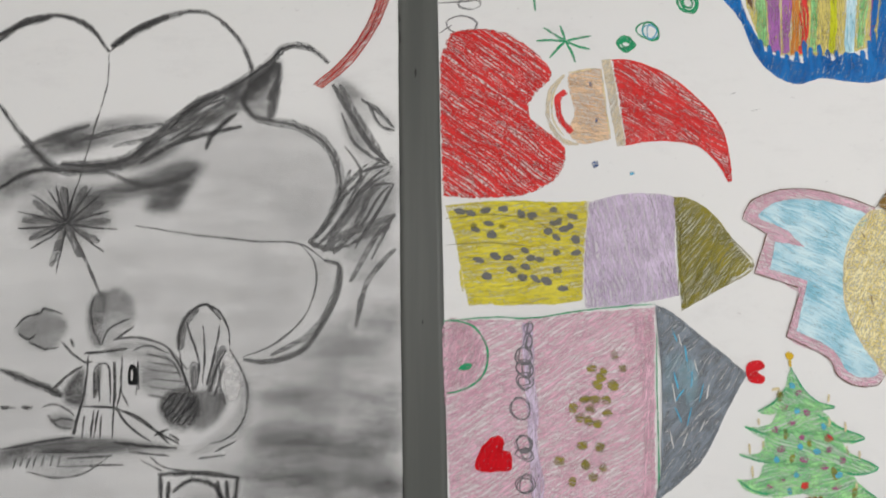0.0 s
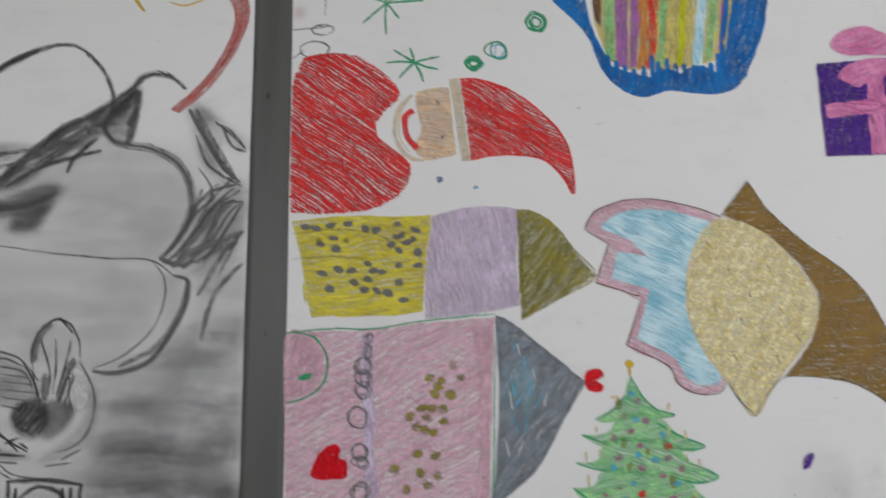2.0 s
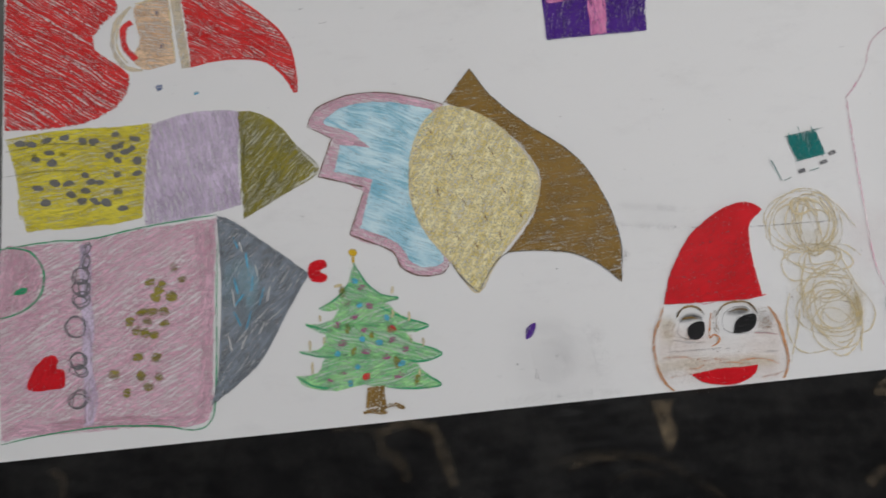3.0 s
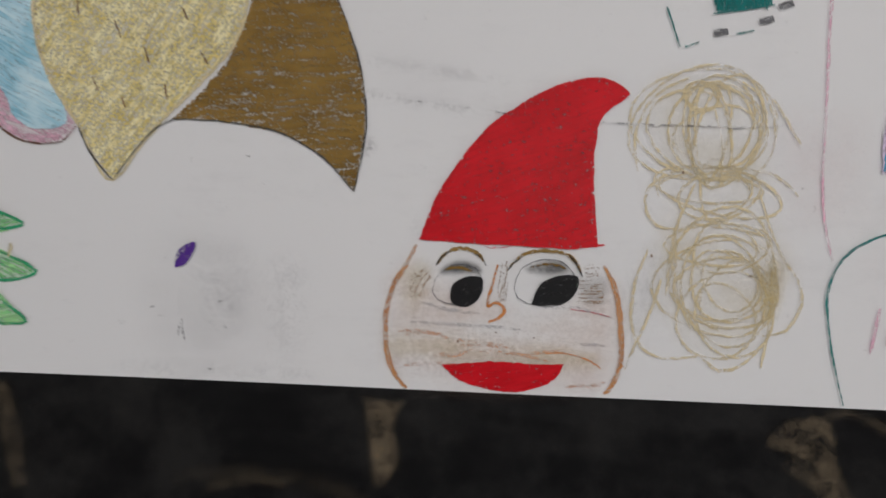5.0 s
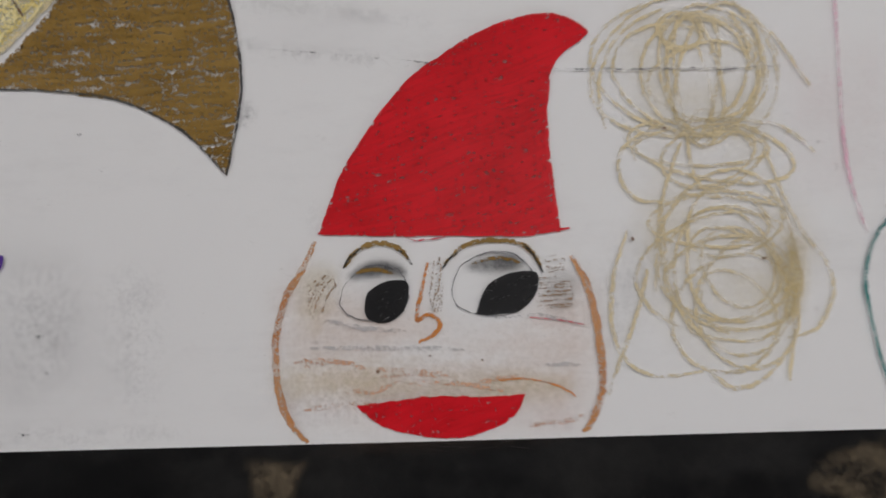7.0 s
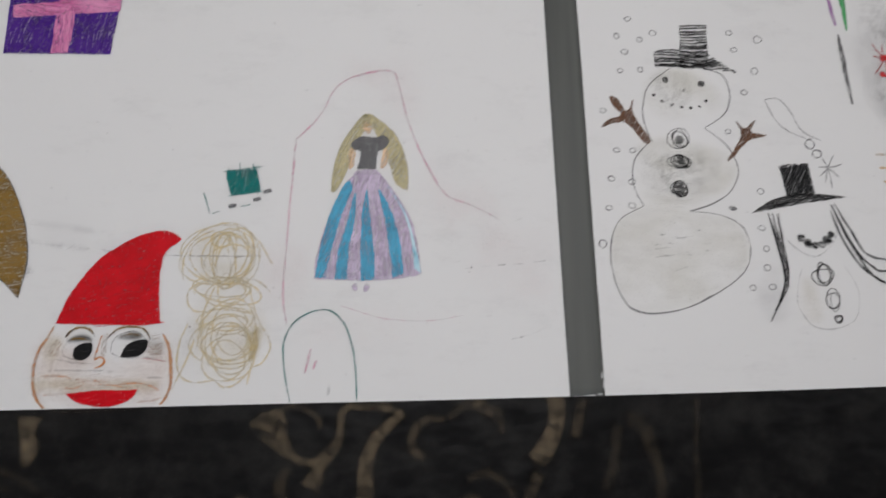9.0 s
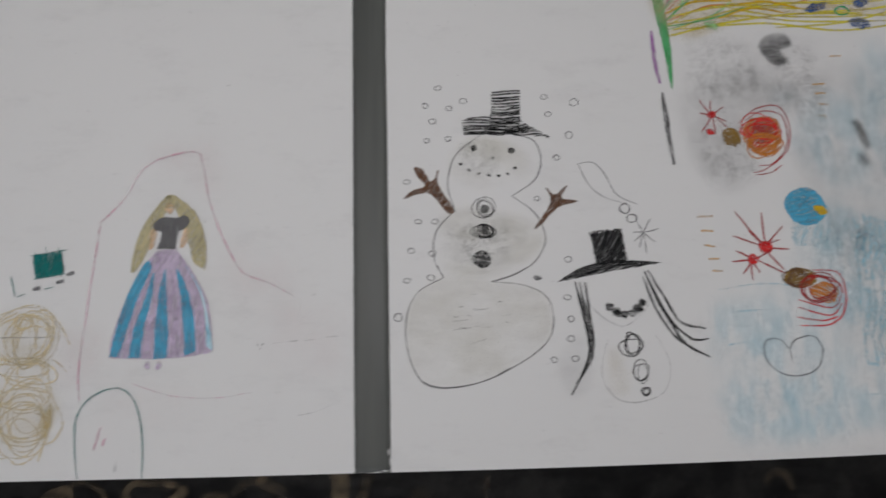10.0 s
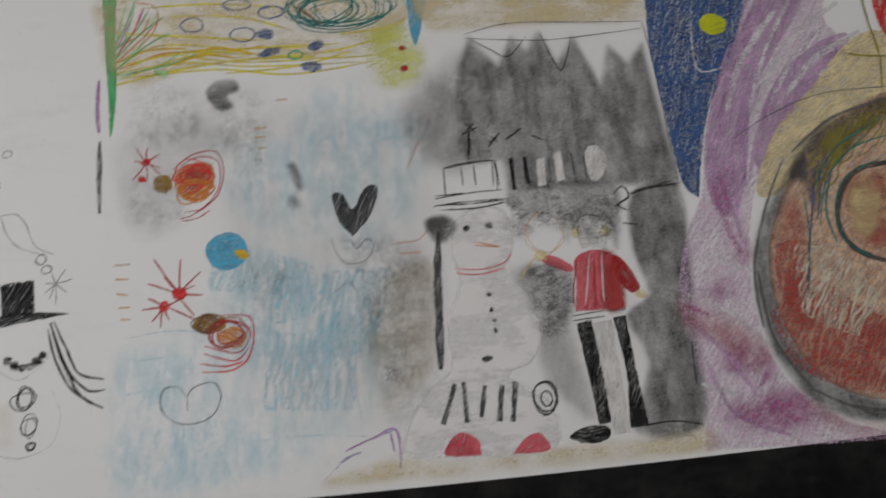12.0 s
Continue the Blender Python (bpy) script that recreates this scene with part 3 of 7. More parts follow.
def scribble(parent, name, material, width, x, y, rx, ry, turns, drift=0.3):
    """A line that goes round and round, every turn a little elsewhere."""
    pts, n = [], int(turns * 22)
    for k in range(n):
        t = k * math.tau / 22
        wander = Vector((noise.noise((k / 15, x, 1)), noise.noise((k / 15, y, 7))))
        wide, high = 1.0 + 0.8 * noise.noise((k / 21, x + y, 3)), 1.0 + 0.8 * noise.noise((k / 18, x - y, 9))
        pts.append(Vector((x + rx * (wide * math.cos(t) + 2 * drift * wander.x), y + ry * (high * math.sin(t) + 2 * drift * wander.y))))
    ob = ribbon_part(name, [pts], width, material, parent, 0.7, 0.15, rise=0.0000002)
    for _ in range(len(pts) // 5 + 1):
        level()
    return ob


def burst(parent, name, material, width, x, y, ends):
    """Strokes that run out from one spot."""
    paths = [curve([(x, y), ((x + a) / 2 + chance.uniform(-2, 2), (y + b) / 2 + chance.uniform(-2, 2)), (a, b)]) for a, b in ends]
    return ribbon_part(name, paths, width, material, parent, 0.5, 0.15, shared=True)


def smudge(parent, name, material, outline, strength, feather=18.0, cell=6.0, label="", z=None):
    """Pigment rubbed in with a finger: dense inside the outline, fading out across the feather."""
    ring = np.array([tuple(p) for p in curve(outline, True, 3)])
    nxt = np.roll(ring, -1, axis=0)
    lo, hi = ring.min(0) - feather / 2, ring.max(0) + feather / 2
    nx, ny = int((hi[0] - lo[0]) / cell) + 2, int((hi[1] - lo[1]) / cell) + 2
    gx, gy = np.meshgrid(lo[0] + cell * np.arange(nx), lo[1] + cell * np.arange(ny), indexing="ij")
    p = np.stack([gx.ravel(), gy.ravel()], 1)
    d = nxt - ring
    rel = p[:, None] - ring[None]
    t = np.clip((rel * d).sum(-1) / ((d * d).sum(-1) + 1e-9), 0, 1)
    far = np.linalg.norm(rel - t[..., None] * d, axis=-1).min(1)
    crosses = (ring[None, :, 1] <= p[:, None, 1]) != (nxt[None, :, 1] <= p[:, None, 1])
    at = ring[None, :, 0] + (p[:, None, 1] - ring[None, :, 1]) / (d[None, :, 1] + 1e-9) * d[None, :, 0]
    inside = ((crosses & (at > p[:, None, 0])).sum(1) % 2) == 1
    dense = np.clip(0.5 + np.where(inside, far, -far) / feather, 0, 1)
    dense = (dense * dense * (3 - 2 * dense) * strength).reshape(nx, ny)
    z = z or level()
    index, verts, faces, values = {}, [], [], []
    for i in range(nx - 1):
        for j in range(ny - 1):
            if dense[i : i + 2, j : j + 2].max() < 0.004:
                continue
            face = []
            for a, b in ((i, j), (i + 1, j), (i + 1, j + 1), (i, j + 1)):
                if (a, b) not in index:
                    index[a, b] = len(verts)
                    verts.append((gx[a, b] / 1000, gy[a, b] / 1000, z))
                    values.append(dense[a, b])
                face.append(index[a, b])
            faces.append(face)
    data = bpy.data.meshes.new(name)
    data.from_pydata(verts, [], faces)
    data.attributes.new("pigment", "FLOAT", "POINT").data.foreach_set("value", np.array(values, dtype=np.float32))
    data.materials.append(material)
    ob = new(name, data)
    ob.parent = parent
    return tagged(ob, label)


def start_sheet():
    """The next marks lie on another sheet, so their levels begin anew."""
    marks_made[0] = 0


# ---- the drawings ----

# the charcoal landscape
start_sheet()
smudge(SHEET_A, "charcoal_wash", RUB_WASH, [(-751, 449), (-580, 466), (-440, 476), (-297, 517), (-178, 528), (-109, 474), (-62, 451), (-59, 41), (-67, -32), (-336, -32), (-694, 13)], 0.11, 90, 12)
smudge(SHEET_A, "rubbed_shade", RUB_GREY, [(-254, 221), (-170, 249), (-113, 281), (-61, 296), (-60, 177), (-59, 41), (-108, -24), (-203, -22), (-246, 44), (-259, 110), (-251, 151)], 0.23, 50, 9)
smudge(SHEET_A, "rubbed_shade", RUB_GREY, [(-69, 205), (-63, 99), (-57, 1), (-175, 1), (-281, 2), (-324, 67), (-228, 113), (-146, 177)], 0.19, 45, 9)
smudge(SHEET_A, "rubbed_shade", RUB_GREY, [(-437, 446), (-367, 477), (-282, 525), (-193, 527), (-146, 473), (-152, 396), (-172, 321), (-227, 249), (-296, 221), (-390, 277), (-445, 356)], 0.09, 60, 9)
smudge(SHEET_A, "rubbed_shade", RUB_GREY, [(-308, 448), (-235, 464), (-154, 489), (-153, 427), (-188, 381), (-275, 380)], 0.08, 40, 8)
smudge(SHEET_A, "rubbed_shade", RUB_GREY, [(-274, 343), (-188, 366), (-172, 321), (-192, 270), (-248, 249), (-285, 277)], 0.07, 40, 8)
smudge(SHEET_A, "rubbed_shade", RUB_GREY, [(-629, 277), (-527, 341), (-429, 335), (-355, 277), (-261, 221), (-247, 70), (-341, 45), (-538, 49), (-609, 101)], 0.07, 60, 9)
smudge(SHEET_A, "hill_shade", RUB_GREY, [(-541, 496), (-501, 523), (-451, 536), (-401, 542), (-367, 535), (-385, 519), (-441, 502), (-498, 489)], 0.53, 16, 6)
smudge(SHEET_A, "hill_shade", RUB_GREY, [(-472, 434), (-409, 455), (-360, 468), (-320, 474), (-343, 439), (-356, 413), (-389, 416), (-400, 431), (-449, 418)], 0.51, 18, 6)
smudge(SHEET_A, "hill_shade", RUB_GREY, [(-504, 473), (-440, 479), (-396, 500), (-350, 552), (-300, 582), (-241, 616), (-233, 608), (-280, 561), (-337, 520), (-375, 483), (-438, 462), (-496, 463)], 0.58, 14, 5)
smudge(SHEET_A, "hill_shade", RUB_GREY, [(-161, 602), (-138, 597), (-106, 569), (-72, 544), (-79, 528), (-106, 543), (-109, 505), (-79, 477), (-101, 474), (-132, 513), (-148, 556)], 0.44, 18, 6)
smudge(SHEET_A, "hill_shade", RUB_GREY, [(-144, 374), (-127, 435), (-101, 466), (-67, 474), (-62, 443), (-85, 397), (-114, 351), (-144, 350)], 0.15, 30, 6)
smudge(SHEET_A, "hill_shade", RUB_GREY, [(-582, 481), (-541, 496), (-510, 467), (-536, 444), (-577, 433)], 0.42, 20, 6)
lines(SHEET_A, "cloud_line", HAZE, 9.6, [(-638, 612), (-598, 643), (-565, 672), (-522, 681), (-483, 665), (-455, 631)])
lines(SHEET_A, "cloud_line", CHARCOAL, 4, [(-638, 612), (-598, 643), (-565, 672), (-522, 681), (-483, 665), (-455, 631)])
lines(SHEET_A, "cloud_line", HAZE, 8.2, [(-455, 631), (-417, 668), (-373, 689), (-328, 691), (-292, 662), (-272, 630), (-266, 598), (-277, 569)])
lines(SHEET_A, "cloud_line", CHARCOAL, 2, [(-455, 631), (-417, 668), (-373, 689), (-328, 691), (-292, 662), (-272, 630), (-266, 598), (-277, 569)])
lines(SHEET_A, "cloud_shadow", SOFT_CHARCOAL, 10, [(-605, 643), (-572, 667), (-532, 679)], [(-453, 638), (-427, 660), (-402, 675), (-362, 688)])
lines(SHEET_A, "cloud_shadow", HAZE, 14.4, [(-453, 638), (-434, 653), (-409, 670), (-380, 684)], [(-599, 650), (-565, 670), (-536, 678)])
lines(SHEET_A, "cloud_shadow", CHARCOAL, 6, [(-453, 638), (-434, 653), (-409, 670), (-380, 684)], [(-599, 650), (-565, 670), (-536, 678)])
lines(SHEET_A, "stem", SOFT_CHARCOAL, 2.6, [(-455, 629), (-454, 585), (-464, 533), (-474, 483), (-480, 449)])
lines(SHEET_A, "hill_line", HAZE, 14.4, [(-589, 554), (-549, 503), (-510, 469), (-460, 467), (-411, 484), (-371, 530), (-336, 560), (-285, 589), (-241, 624), (-223, 644), (-192, 645), (-163, 623)])
lines(SHEET_A, "hill_line", CHARCOAL, 4, [(-589, 554), (-549, 503), (-510, 469), (-460, 467), (-411, 484), (-371, 530), (-336, 560), (-285, 589), (-241, 624), (-223, 644), (-192, 645), (-163, 623)])
lines(SHEET_A, "hill_line", HAZE, 16.8, [(-504, 475), (-468, 473), (-425, 481), (-397, 504), (-371, 530)], [(-370, 524), (-336, 560), (-307, 576)], [(-270, 585), (-248, 606), (-234, 623)])
lines(SHEET_A, "hill_line", CHARCOAL, 5.5, [(-504, 475), (-468, 473), (-425, 481), (-397, 504), (-371, 530)], [(-370, 524), (-336, 560), (-307, 576)], [(-270, 585), (-248, 606), (-234, 623)])
lines(SHEET_A, "hill_line", HAZE, 9.6, [(-578, 440), (-552, 459), (-524, 467), (-503, 464)], [(-404, 477), (-362, 504), (-326, 517), (-275, 530)], [(-321, 497), (-311, 521), (-283, 549)])
lines(SHEET_A, "hill_line", CHARCOAL, 4, [(-578, 440), (-552, 459), (-524, 467), (-503, 464)], [(-404, 477), (-362, 504), (-326, 517), (-275, 530)], [(-321, 497), (-311, 521), (-283, 549)])
lines(SHEET_A, "fold_line", HAZE, 14.4, [(-277, 569), (-264, 546), (-240, 538), (-208, 533), (-170, 513), (-148, 479), (-144, 442), (-158, 402), (-182, 373)], [(-241, 566), (-231, 594), (-230, 621)], [(-277, 567), (-255, 590), (-240, 598)], [(-240, 538), (-235, 562), (-231, 590)])
lines(SHEET_A, "fold_line", SOFT_CHARCOAL, 4, [(-277, 569), (-264, 546), (-240, 538), (-208, 533), (-170, 513), (-148, 479), (-144, 442), (-158, 402), (-182, 373)], [(-241, 566), (-231, 594), (-230, 621)], [(-277, 567), (-255, 590), (-240, 598)], [(-240, 538), (-235, 562), (-231, 590)])
lines(SHEET_A, "fold_line", SOFT_CHARCOAL, 5, [(-184, 373), (-163, 377), (-136, 412), (-116, 446), (-86, 474)], [(-144, 552), (-128, 513), (-109, 496), (-75, 476)], [(-139, 505), (-116, 466), (-145, 427), (-166, 388)], [(-78, 443), (-115, 381), (-144, 366)], [(-110, 569), (-93, 536), (-72, 528)])
lines(SHEET_A, "ground_line", SOFT_CHARCOAL, 3.2, [(-405, 394), (-326, 382), (-253, 375), (-195, 372), (-162, 350)], [(-195, 372), (-176, 349), (-172, 318), (-185, 278), (-220, 244), (-261, 226)])
lines(SHEET_A, "ground_line", HAZE, 9.0, [(-162, 350), (-142, 342), (-145, 305), (-162, 269), (-189, 233), (-231, 220), (-260, 223)], [(-182, 373), (-162, 366), (-140, 366)])
lines(SHEET_A, "ground_line", HAZE, 5.0, [(-162, 350), (-142, 342), (-145, 305), (-162, 269), (-189, 233), (-231, 220), (-260, 223)], [(-182, 373), (-162, 366), (-140, 366)])
smudge(SHEET_A, "flower_shade", RUB_GREY, [(-542, 429), (-494, 449), (-450, 423), (-440, 393), (-467, 371), (-515, 371), (-545, 392)], 0.42, 24, 6)
burst(SHEET_A, "flower", HAZE, 11, -490, 396, [(-505, 340), (-448, 372), (-436, 400), (-446, 425), (-470, 446), (-500, 445), (-535, 425), (-546, 400), (-535, 375), (-470, 352)])
burst(SHEET_A, "flower", CHARCOAL, 3.0, -490, 396, [(-498, 331), (-465, 355), (-441, 359), (-426, 389), (-438, 413), (-451, 434), (-480, 451), (-494, 443), (-517, 439), (-535, 433), (-552, 411), (-550, 389), (-532, 363), (-520, 379), (-462, 445), (-508, 445)])
lines(SHEET_A, "stem", SOFT_CHARCOAL, 5, [(-478, 378), (-457, 336), (-442, 306)])
smudge(SHEET_A, "hill_shade", RUB_GREY, [(-369, 508), (-298, 549), (-269, 565), (-245, 534), (-193, 531), (-177, 512), (-282, 518), (-353, 477)], 0.14, 20, 6)
smudge(SHEET_A, "hill_shade", RUB_GREY, [(-277, 565), (-248, 590), (-230, 615), (-233, 566), (-242, 541), (-264, 546)], 0.4, 16, 6)
smudge(SHEET_A, "hill_shade", RUB_GREY, [(-173, 373), (-145, 411), (-116, 458), (-101, 435), (-115, 381), (-143, 344), (-143, 307), (-163, 270), (-172, 321)], 0.15, 24, 6)
smudge(SHEET_A, "hill_shade", RUB_GREY, [(-114, 344), (-70, 374), (-61, 337), (-69, 249), (-112, 234), (-135, 278)], 0.15, 30, 6)
smudge(SHEET_A, "hill_shade", RUB_GREY, [(-580, 466), (-509, 460), (-437, 446), (-472, 430), (-535, 433), (-575, 414)], 0.3, 20, 6)
lines(SHEET_A, "sweep", HAZE, 9, [(-131, 473), (-145, 427), (-174, 381)], [(-101, 450), (-122, 396), (-151, 359)], [(-71, 412), (-100, 374), (-128, 322)], [(-143, 344), (-150, 299), (-177, 256), (-226, 228)], [(-70, 367), (-106, 322), (-120, 263)], [(-157, 592), (-133, 552), (-109, 513), (-79, 482)])
lines(SHEET_A, "sweep", HAZE, 8, [(-441, 499), (-370, 520), (-299, 565)], [(-485, 506), (-429, 523), (-378, 531)], [(-453, 468), (-394, 446), (-338, 462)], [(-422, 438), (-366, 454), (-331, 470)], [(-555, 495), (-514, 513), (-472, 528)])
lines(SHEET_A, "sweep", SOFT_CHARCOAL, 4, [(-349, 536), (-328, 556), (-299, 569)], [(-369, 508), (-341, 528), (-320, 548)], [(-383, 489), (-348, 516), (-327, 528)], [(-133, 552), (-117, 529), (-102, 505)], [(-118, 573), (-95, 553), (-75, 534)], [(-144, 366), (-115, 397), (-93, 435), (-78, 451)])
lines(SHEET_A, "masonry", SOFT_CHARCOAL, 3, [(-397, 234), (-379, 241), (-352, 231)], [(-389, 221), (-389, 180)], [(-375, 180), (-352, 176)], [(-408, 187), (-397, 166)], [(-380, 231), (-348, 221), (-336, 200)], [(-454, 221), (-444, 221)], [(-436, 207), (-432, 172)], [(-417, 221), (-413, 172)], [(-456, 160), (-462, 133)], [(-429, 156), (-428, 128)], [(-449, 156), (-450, 129)])
lines(SHEET_A, "ground_hatch", SOFT_CHARCOAL, 3, [(-486, 113), (-473, 116), (-459, 113)], [(-465, 105), (-412, 108)], [(-477, 96), (-398, 97)], [(-505, 113), (-439, 113)], [(-392, 112), (-344, 107)], [(-290, 111), (-264, 124)], [(-310, 103), (-276, 107)], [(-378, 102), (-350, 88)], [(-550, 167), (-530, 166)], [(-524, 166), (-510, 167)])
lines(SHEET_A, "arch_line", HAZE, 8.2, [(-357, 85), (-309, 86), (-258, 80)], [(-343, 77), (-343, 52)], [(-261, 80), (-263, 51)], [(-338, 64), (-316, 78), (-288, 71), (-275, 51)], [(-353, 85), (-351, 52)], [(-274, 77), (-271, 51)], [(-285, 77), (-280, 51)])
lines(SHEET_A, "arch_line", CHARCOAL, 3.4, [(-357, 85), (-309, 86), (-258, 80)], [(-343, 77), (-343, 52)], [(-261, 80), (-263, 51)], [(-338, 64), (-316, 78), (-288, 71), (-275, 51)], [(-353, 85), (-351, 52)], [(-274, 77), (-271, 51)], [(-285, 77), (-280, 51)])
smudge(SHEET_A, "field_streak", RUB_GREY, [(-250, 124), (-181, 129), (-96, 119), (-68, 108), (-138, 105), (-222, 110)], 0.25, 16, 6)
smudge(SHEET_A, "field_streak", RUB_GREY, [(-234, 77), (-165, 84), (-68, 77), (-67, 61), (-165, 61)], 0.25, 16, 6)
smudge(SHEET_A, "field_streak", RUB_GREY, [(-245, 179), (-182, 185), (-111, 178), (-68, 185), (-111, 160), (-196, 163)], 0.21, 14, 6)
smudge(SHEET_A, "field_streak", RUB_GREY, [(-141, 431), (-85, 485), (-71, 470), (-74, 395), (-107, 323), (-136, 337), (-125, 395)], 0.22, 20, 6)
lines(SHEET_A, "fold_line", SOFT_CHARCOAL, 5, [(-85, 492), (-113, 462), (-134, 424)], [(-72, 455), (-96, 410), (-123, 366)], [(-74, 410), (-101, 351)])
smudge(SHEET_A, "hill_shade", RUB_GREY, [(-404, 492), (-369, 520), (-349, 548), (-335, 564), (-337, 536), (-369, 508)], 0.55, 14, 4)
smudge(SHEET_A, "hill_shade", RUB_GREY, [(-347, 516), (-319, 548), (-295, 581), (-280, 585), (-297, 549), (-333, 520)], 0.5, 14, 4)
smudge(SHEET_A, "hill_shade", RUB_GREY, [(-311, 533), (-276, 581), (-240, 614), (-228, 623), (-246, 582), (-282, 549)], 0.45, 14, 4)
smudge(SHEET_A, "hill_shade", RUB_GREY, [(-464, 430), (-409, 461), (-345, 481), (-330, 470), (-356, 417), (-392, 416), (-379, 443), (-435, 431)], 0.5, 16, 4)
smudge(SHEET_A, "hill_shade", RUB_GREY, [(-567, 482), (-500, 521), (-407, 538), (-384, 530), (-455, 506), (-538, 475)], 0.42, 16, 4)
lines(SHEET_A, "sweep", SOFT_CHARCOAL, 5, [(-156, 592), (-132, 548), (-105, 505), (-78, 482)], [(-117, 570), (-94, 557), (-73, 531)], [(-145, 438), (-116, 469), (-82, 480)], [(-173, 366), (-144, 404), (-112, 446), (-78, 470)], [(-152, 419), (-138, 450), (-108, 481)], [(-130, 427), (-104, 450), (-74, 454)])
lines(SHEET_A, "sweep", HAZE, 12, [(-148, 592), (-117, 536), (-86, 489)], [(-158, 373), (-126, 419), (-85, 458)], [(-165, 362), (-144, 381), (-107, 396), (-70, 412)], [(-114, 381), (-77, 397)])
smudge(SHEET_A, "rubbed_shade", RUB_GREY, [(-250, 138), (-167, 147), (-64, 136), (-64, 108), (-166, 103), (-242, 110)], 0.20, 34, 8)
smudge(SHEET_A, "rubbed_shade", RUB_GREY, [(-231, 186), (-140, 199), (-65, 191), (-64, 170), (-153, 164)], 0.12, 34, 8)
smudge(SHEET_A, "rubbed_shade", RUB_GREY, [(-254, 77), (-165, 86), (-64, 74), (-64, 53), (-246, 56)], 0.19, 34, 8)
smudge(SHEET_A, "rubbed_shade", RUB_GREY, [(-198, 235), (-134, 278), (-65, 289), (-65, 249), (-133, 220)], 0.14, 34, 8)
smudge(SHEET_A, "tree_crown", RUB_GREY, [(-539, 260), (-527, 277), (-510, 285), (-486, 277), (-479, 260), (-490, 242), (-506, 237), (-527, 246)], 0.45, 10, 4)
lines(SHEET_A, "tree_line", CHARCOAL, 3.2, [(-540, 263), (-530, 276), (-513, 281), (-507, 287), (-485, 280)], [(-524, 246), (-513, 241), (-503, 237), (-486, 239)], [(-536, 256), (-524, 249), (-516, 255)], [(-484, 246), (-468, 230), (-452, 219)], [(-473, 249), (-468, 239)])
smudge(SHEET_A, "tree_crown", RUB_GREY, [(-449, 249), (-455, 285), (-447, 305), (-433, 306), (-434, 277), (-435, 241)], 0.62, 8, 4)
smudge(SHEET_A, "tree_crown", RUB_GREY, [(-433, 305), (-412, 310), (-397, 288), (-399, 267), (-418, 249), (-432, 242)], 0.42, 8, 4)
lines(SHEET_A, "tree_line", SOFT_CHARCOAL, 3.6, [(-435, 241), (-429, 260), (-413, 270), (-403, 274)], [(-436, 242), (-447, 263), (-452, 285), (-448, 302)], [(-418, 249), (-409, 256), (-397, 265)])
smudge(SHEET_A, "house_wall", RUB_GREY, [(-428, 239), (-394, 249), (-359, 235), (-330, 211), (-328, 186), (-355, 176), (-383, 187), (-389, 221), (-420, 227)], 0.36, 10, 4)
lines(SHEET_A, "house_line", SOFT_CHARCOAL, 1.8, [(-379, 221), (-337, 214)], [(-378, 211), (-333, 206)], [(-374, 200), (-332, 196)], [(-373, 190), (-342, 186)], [(-383, 230), (-351, 225)])
lines(SHEET_A, "house_line", SOFT_CHARCOAL, 4, [(-422, 248), (-394, 251), (-359, 241), (-328, 210)])
lines(SHEET_A, "house_line", CHARCOAL, 4.5, [(-455, 231), (-428, 234), (-403, 237)])
lines(SHEET_A, "house_line", CHARCOAL, 3.0, [(-450, 228), (-451, 187), (-460, 133)], [(-439, 177), (-441, 211), (-432, 219), (-423, 211), (-419, 170)], [(-419, 221), (-415, 180), (-414, 129)], [(-409, 228), (-408, 187), (-411, 165)], [(-438, 163), (-440, 129)], [(-433, 163), (-436, 129)], [(-456, 165), (-459, 133)], [(-390, 221), (-386, 187)])
smudge(SHEET_A, "house_shade", RUB_DARK, [(-441, 206), (-434, 216), (-434, 187), (-439, 179)], 0.7, 5, 3)
fill(SHEET_A, "house_window", SOLID_BLACK, [(-400, 213), (-395, 218), (-390, 211), (-389, 194), (-399, 194)], 80, 3, 0.5)
lines(SHEET_A, "window_bar", WHITE, 2.4, [(-396, 211), (-395, 198)])
lines(SHEET_A, "path_line", CHARCOAL, 3.6, [(-457, 167), (-416, 165), (-388, 153), (-359, 135), (-333, 121)], [(-412, 164), (-394, 142), (-367, 124)], [(-405, 162), (-377, 149), (-345, 121)], [(-364, 131), (-347, 139)], [(-346, 133), (-333, 125)])
lines(SHEET_A, "slope_line", HAZE, 12, [(-554, 212), (-519, 198), (-491, 187), (-477, 179)])
lines(SHEET_A, "slope_line", CHARCOAL, 4.2, [(-554, 212), (-519, 198), (-491, 187), (-477, 179)], [(-490, 187), (-473, 204), (-456, 216)])
smudge(SHEET_A, "slope_shade", RUB_GREY, [(-475, 186), (-461, 210), (-453, 208), (-452, 169), (-470, 170)], 0.85, 8, 4)
lines(SHEET_A, "bush_line", SOFT_CHARCOAL, 3, [(-500, 166), (-487, 170), (-469, 163), (-461, 156)], [(-488, 148), (-475, 153), (-461, 150)], [(-493, 157), (-478, 143), (-462, 141)])
smudge(SHEET_A, "bush", RUB_GREY, [(-490, 155), (-476, 160), (-462, 153), (-462, 141), (-481, 143)], 0.4, 8, 4)
dots(SHEET_A, "pencil_mark", SOFT_CHARCOAL, [(-543, 166), (-519, 166)], 6.0, 2.6)
smudge(SHEET_A, "foreground_shade", RUB_GREY, [(-544, 114), (-480, 129), (-413, 127), (-336, 117), (-344, 112), (-425, 111), (-504, 104), (-542, 94)], 0.62, 10, 4)
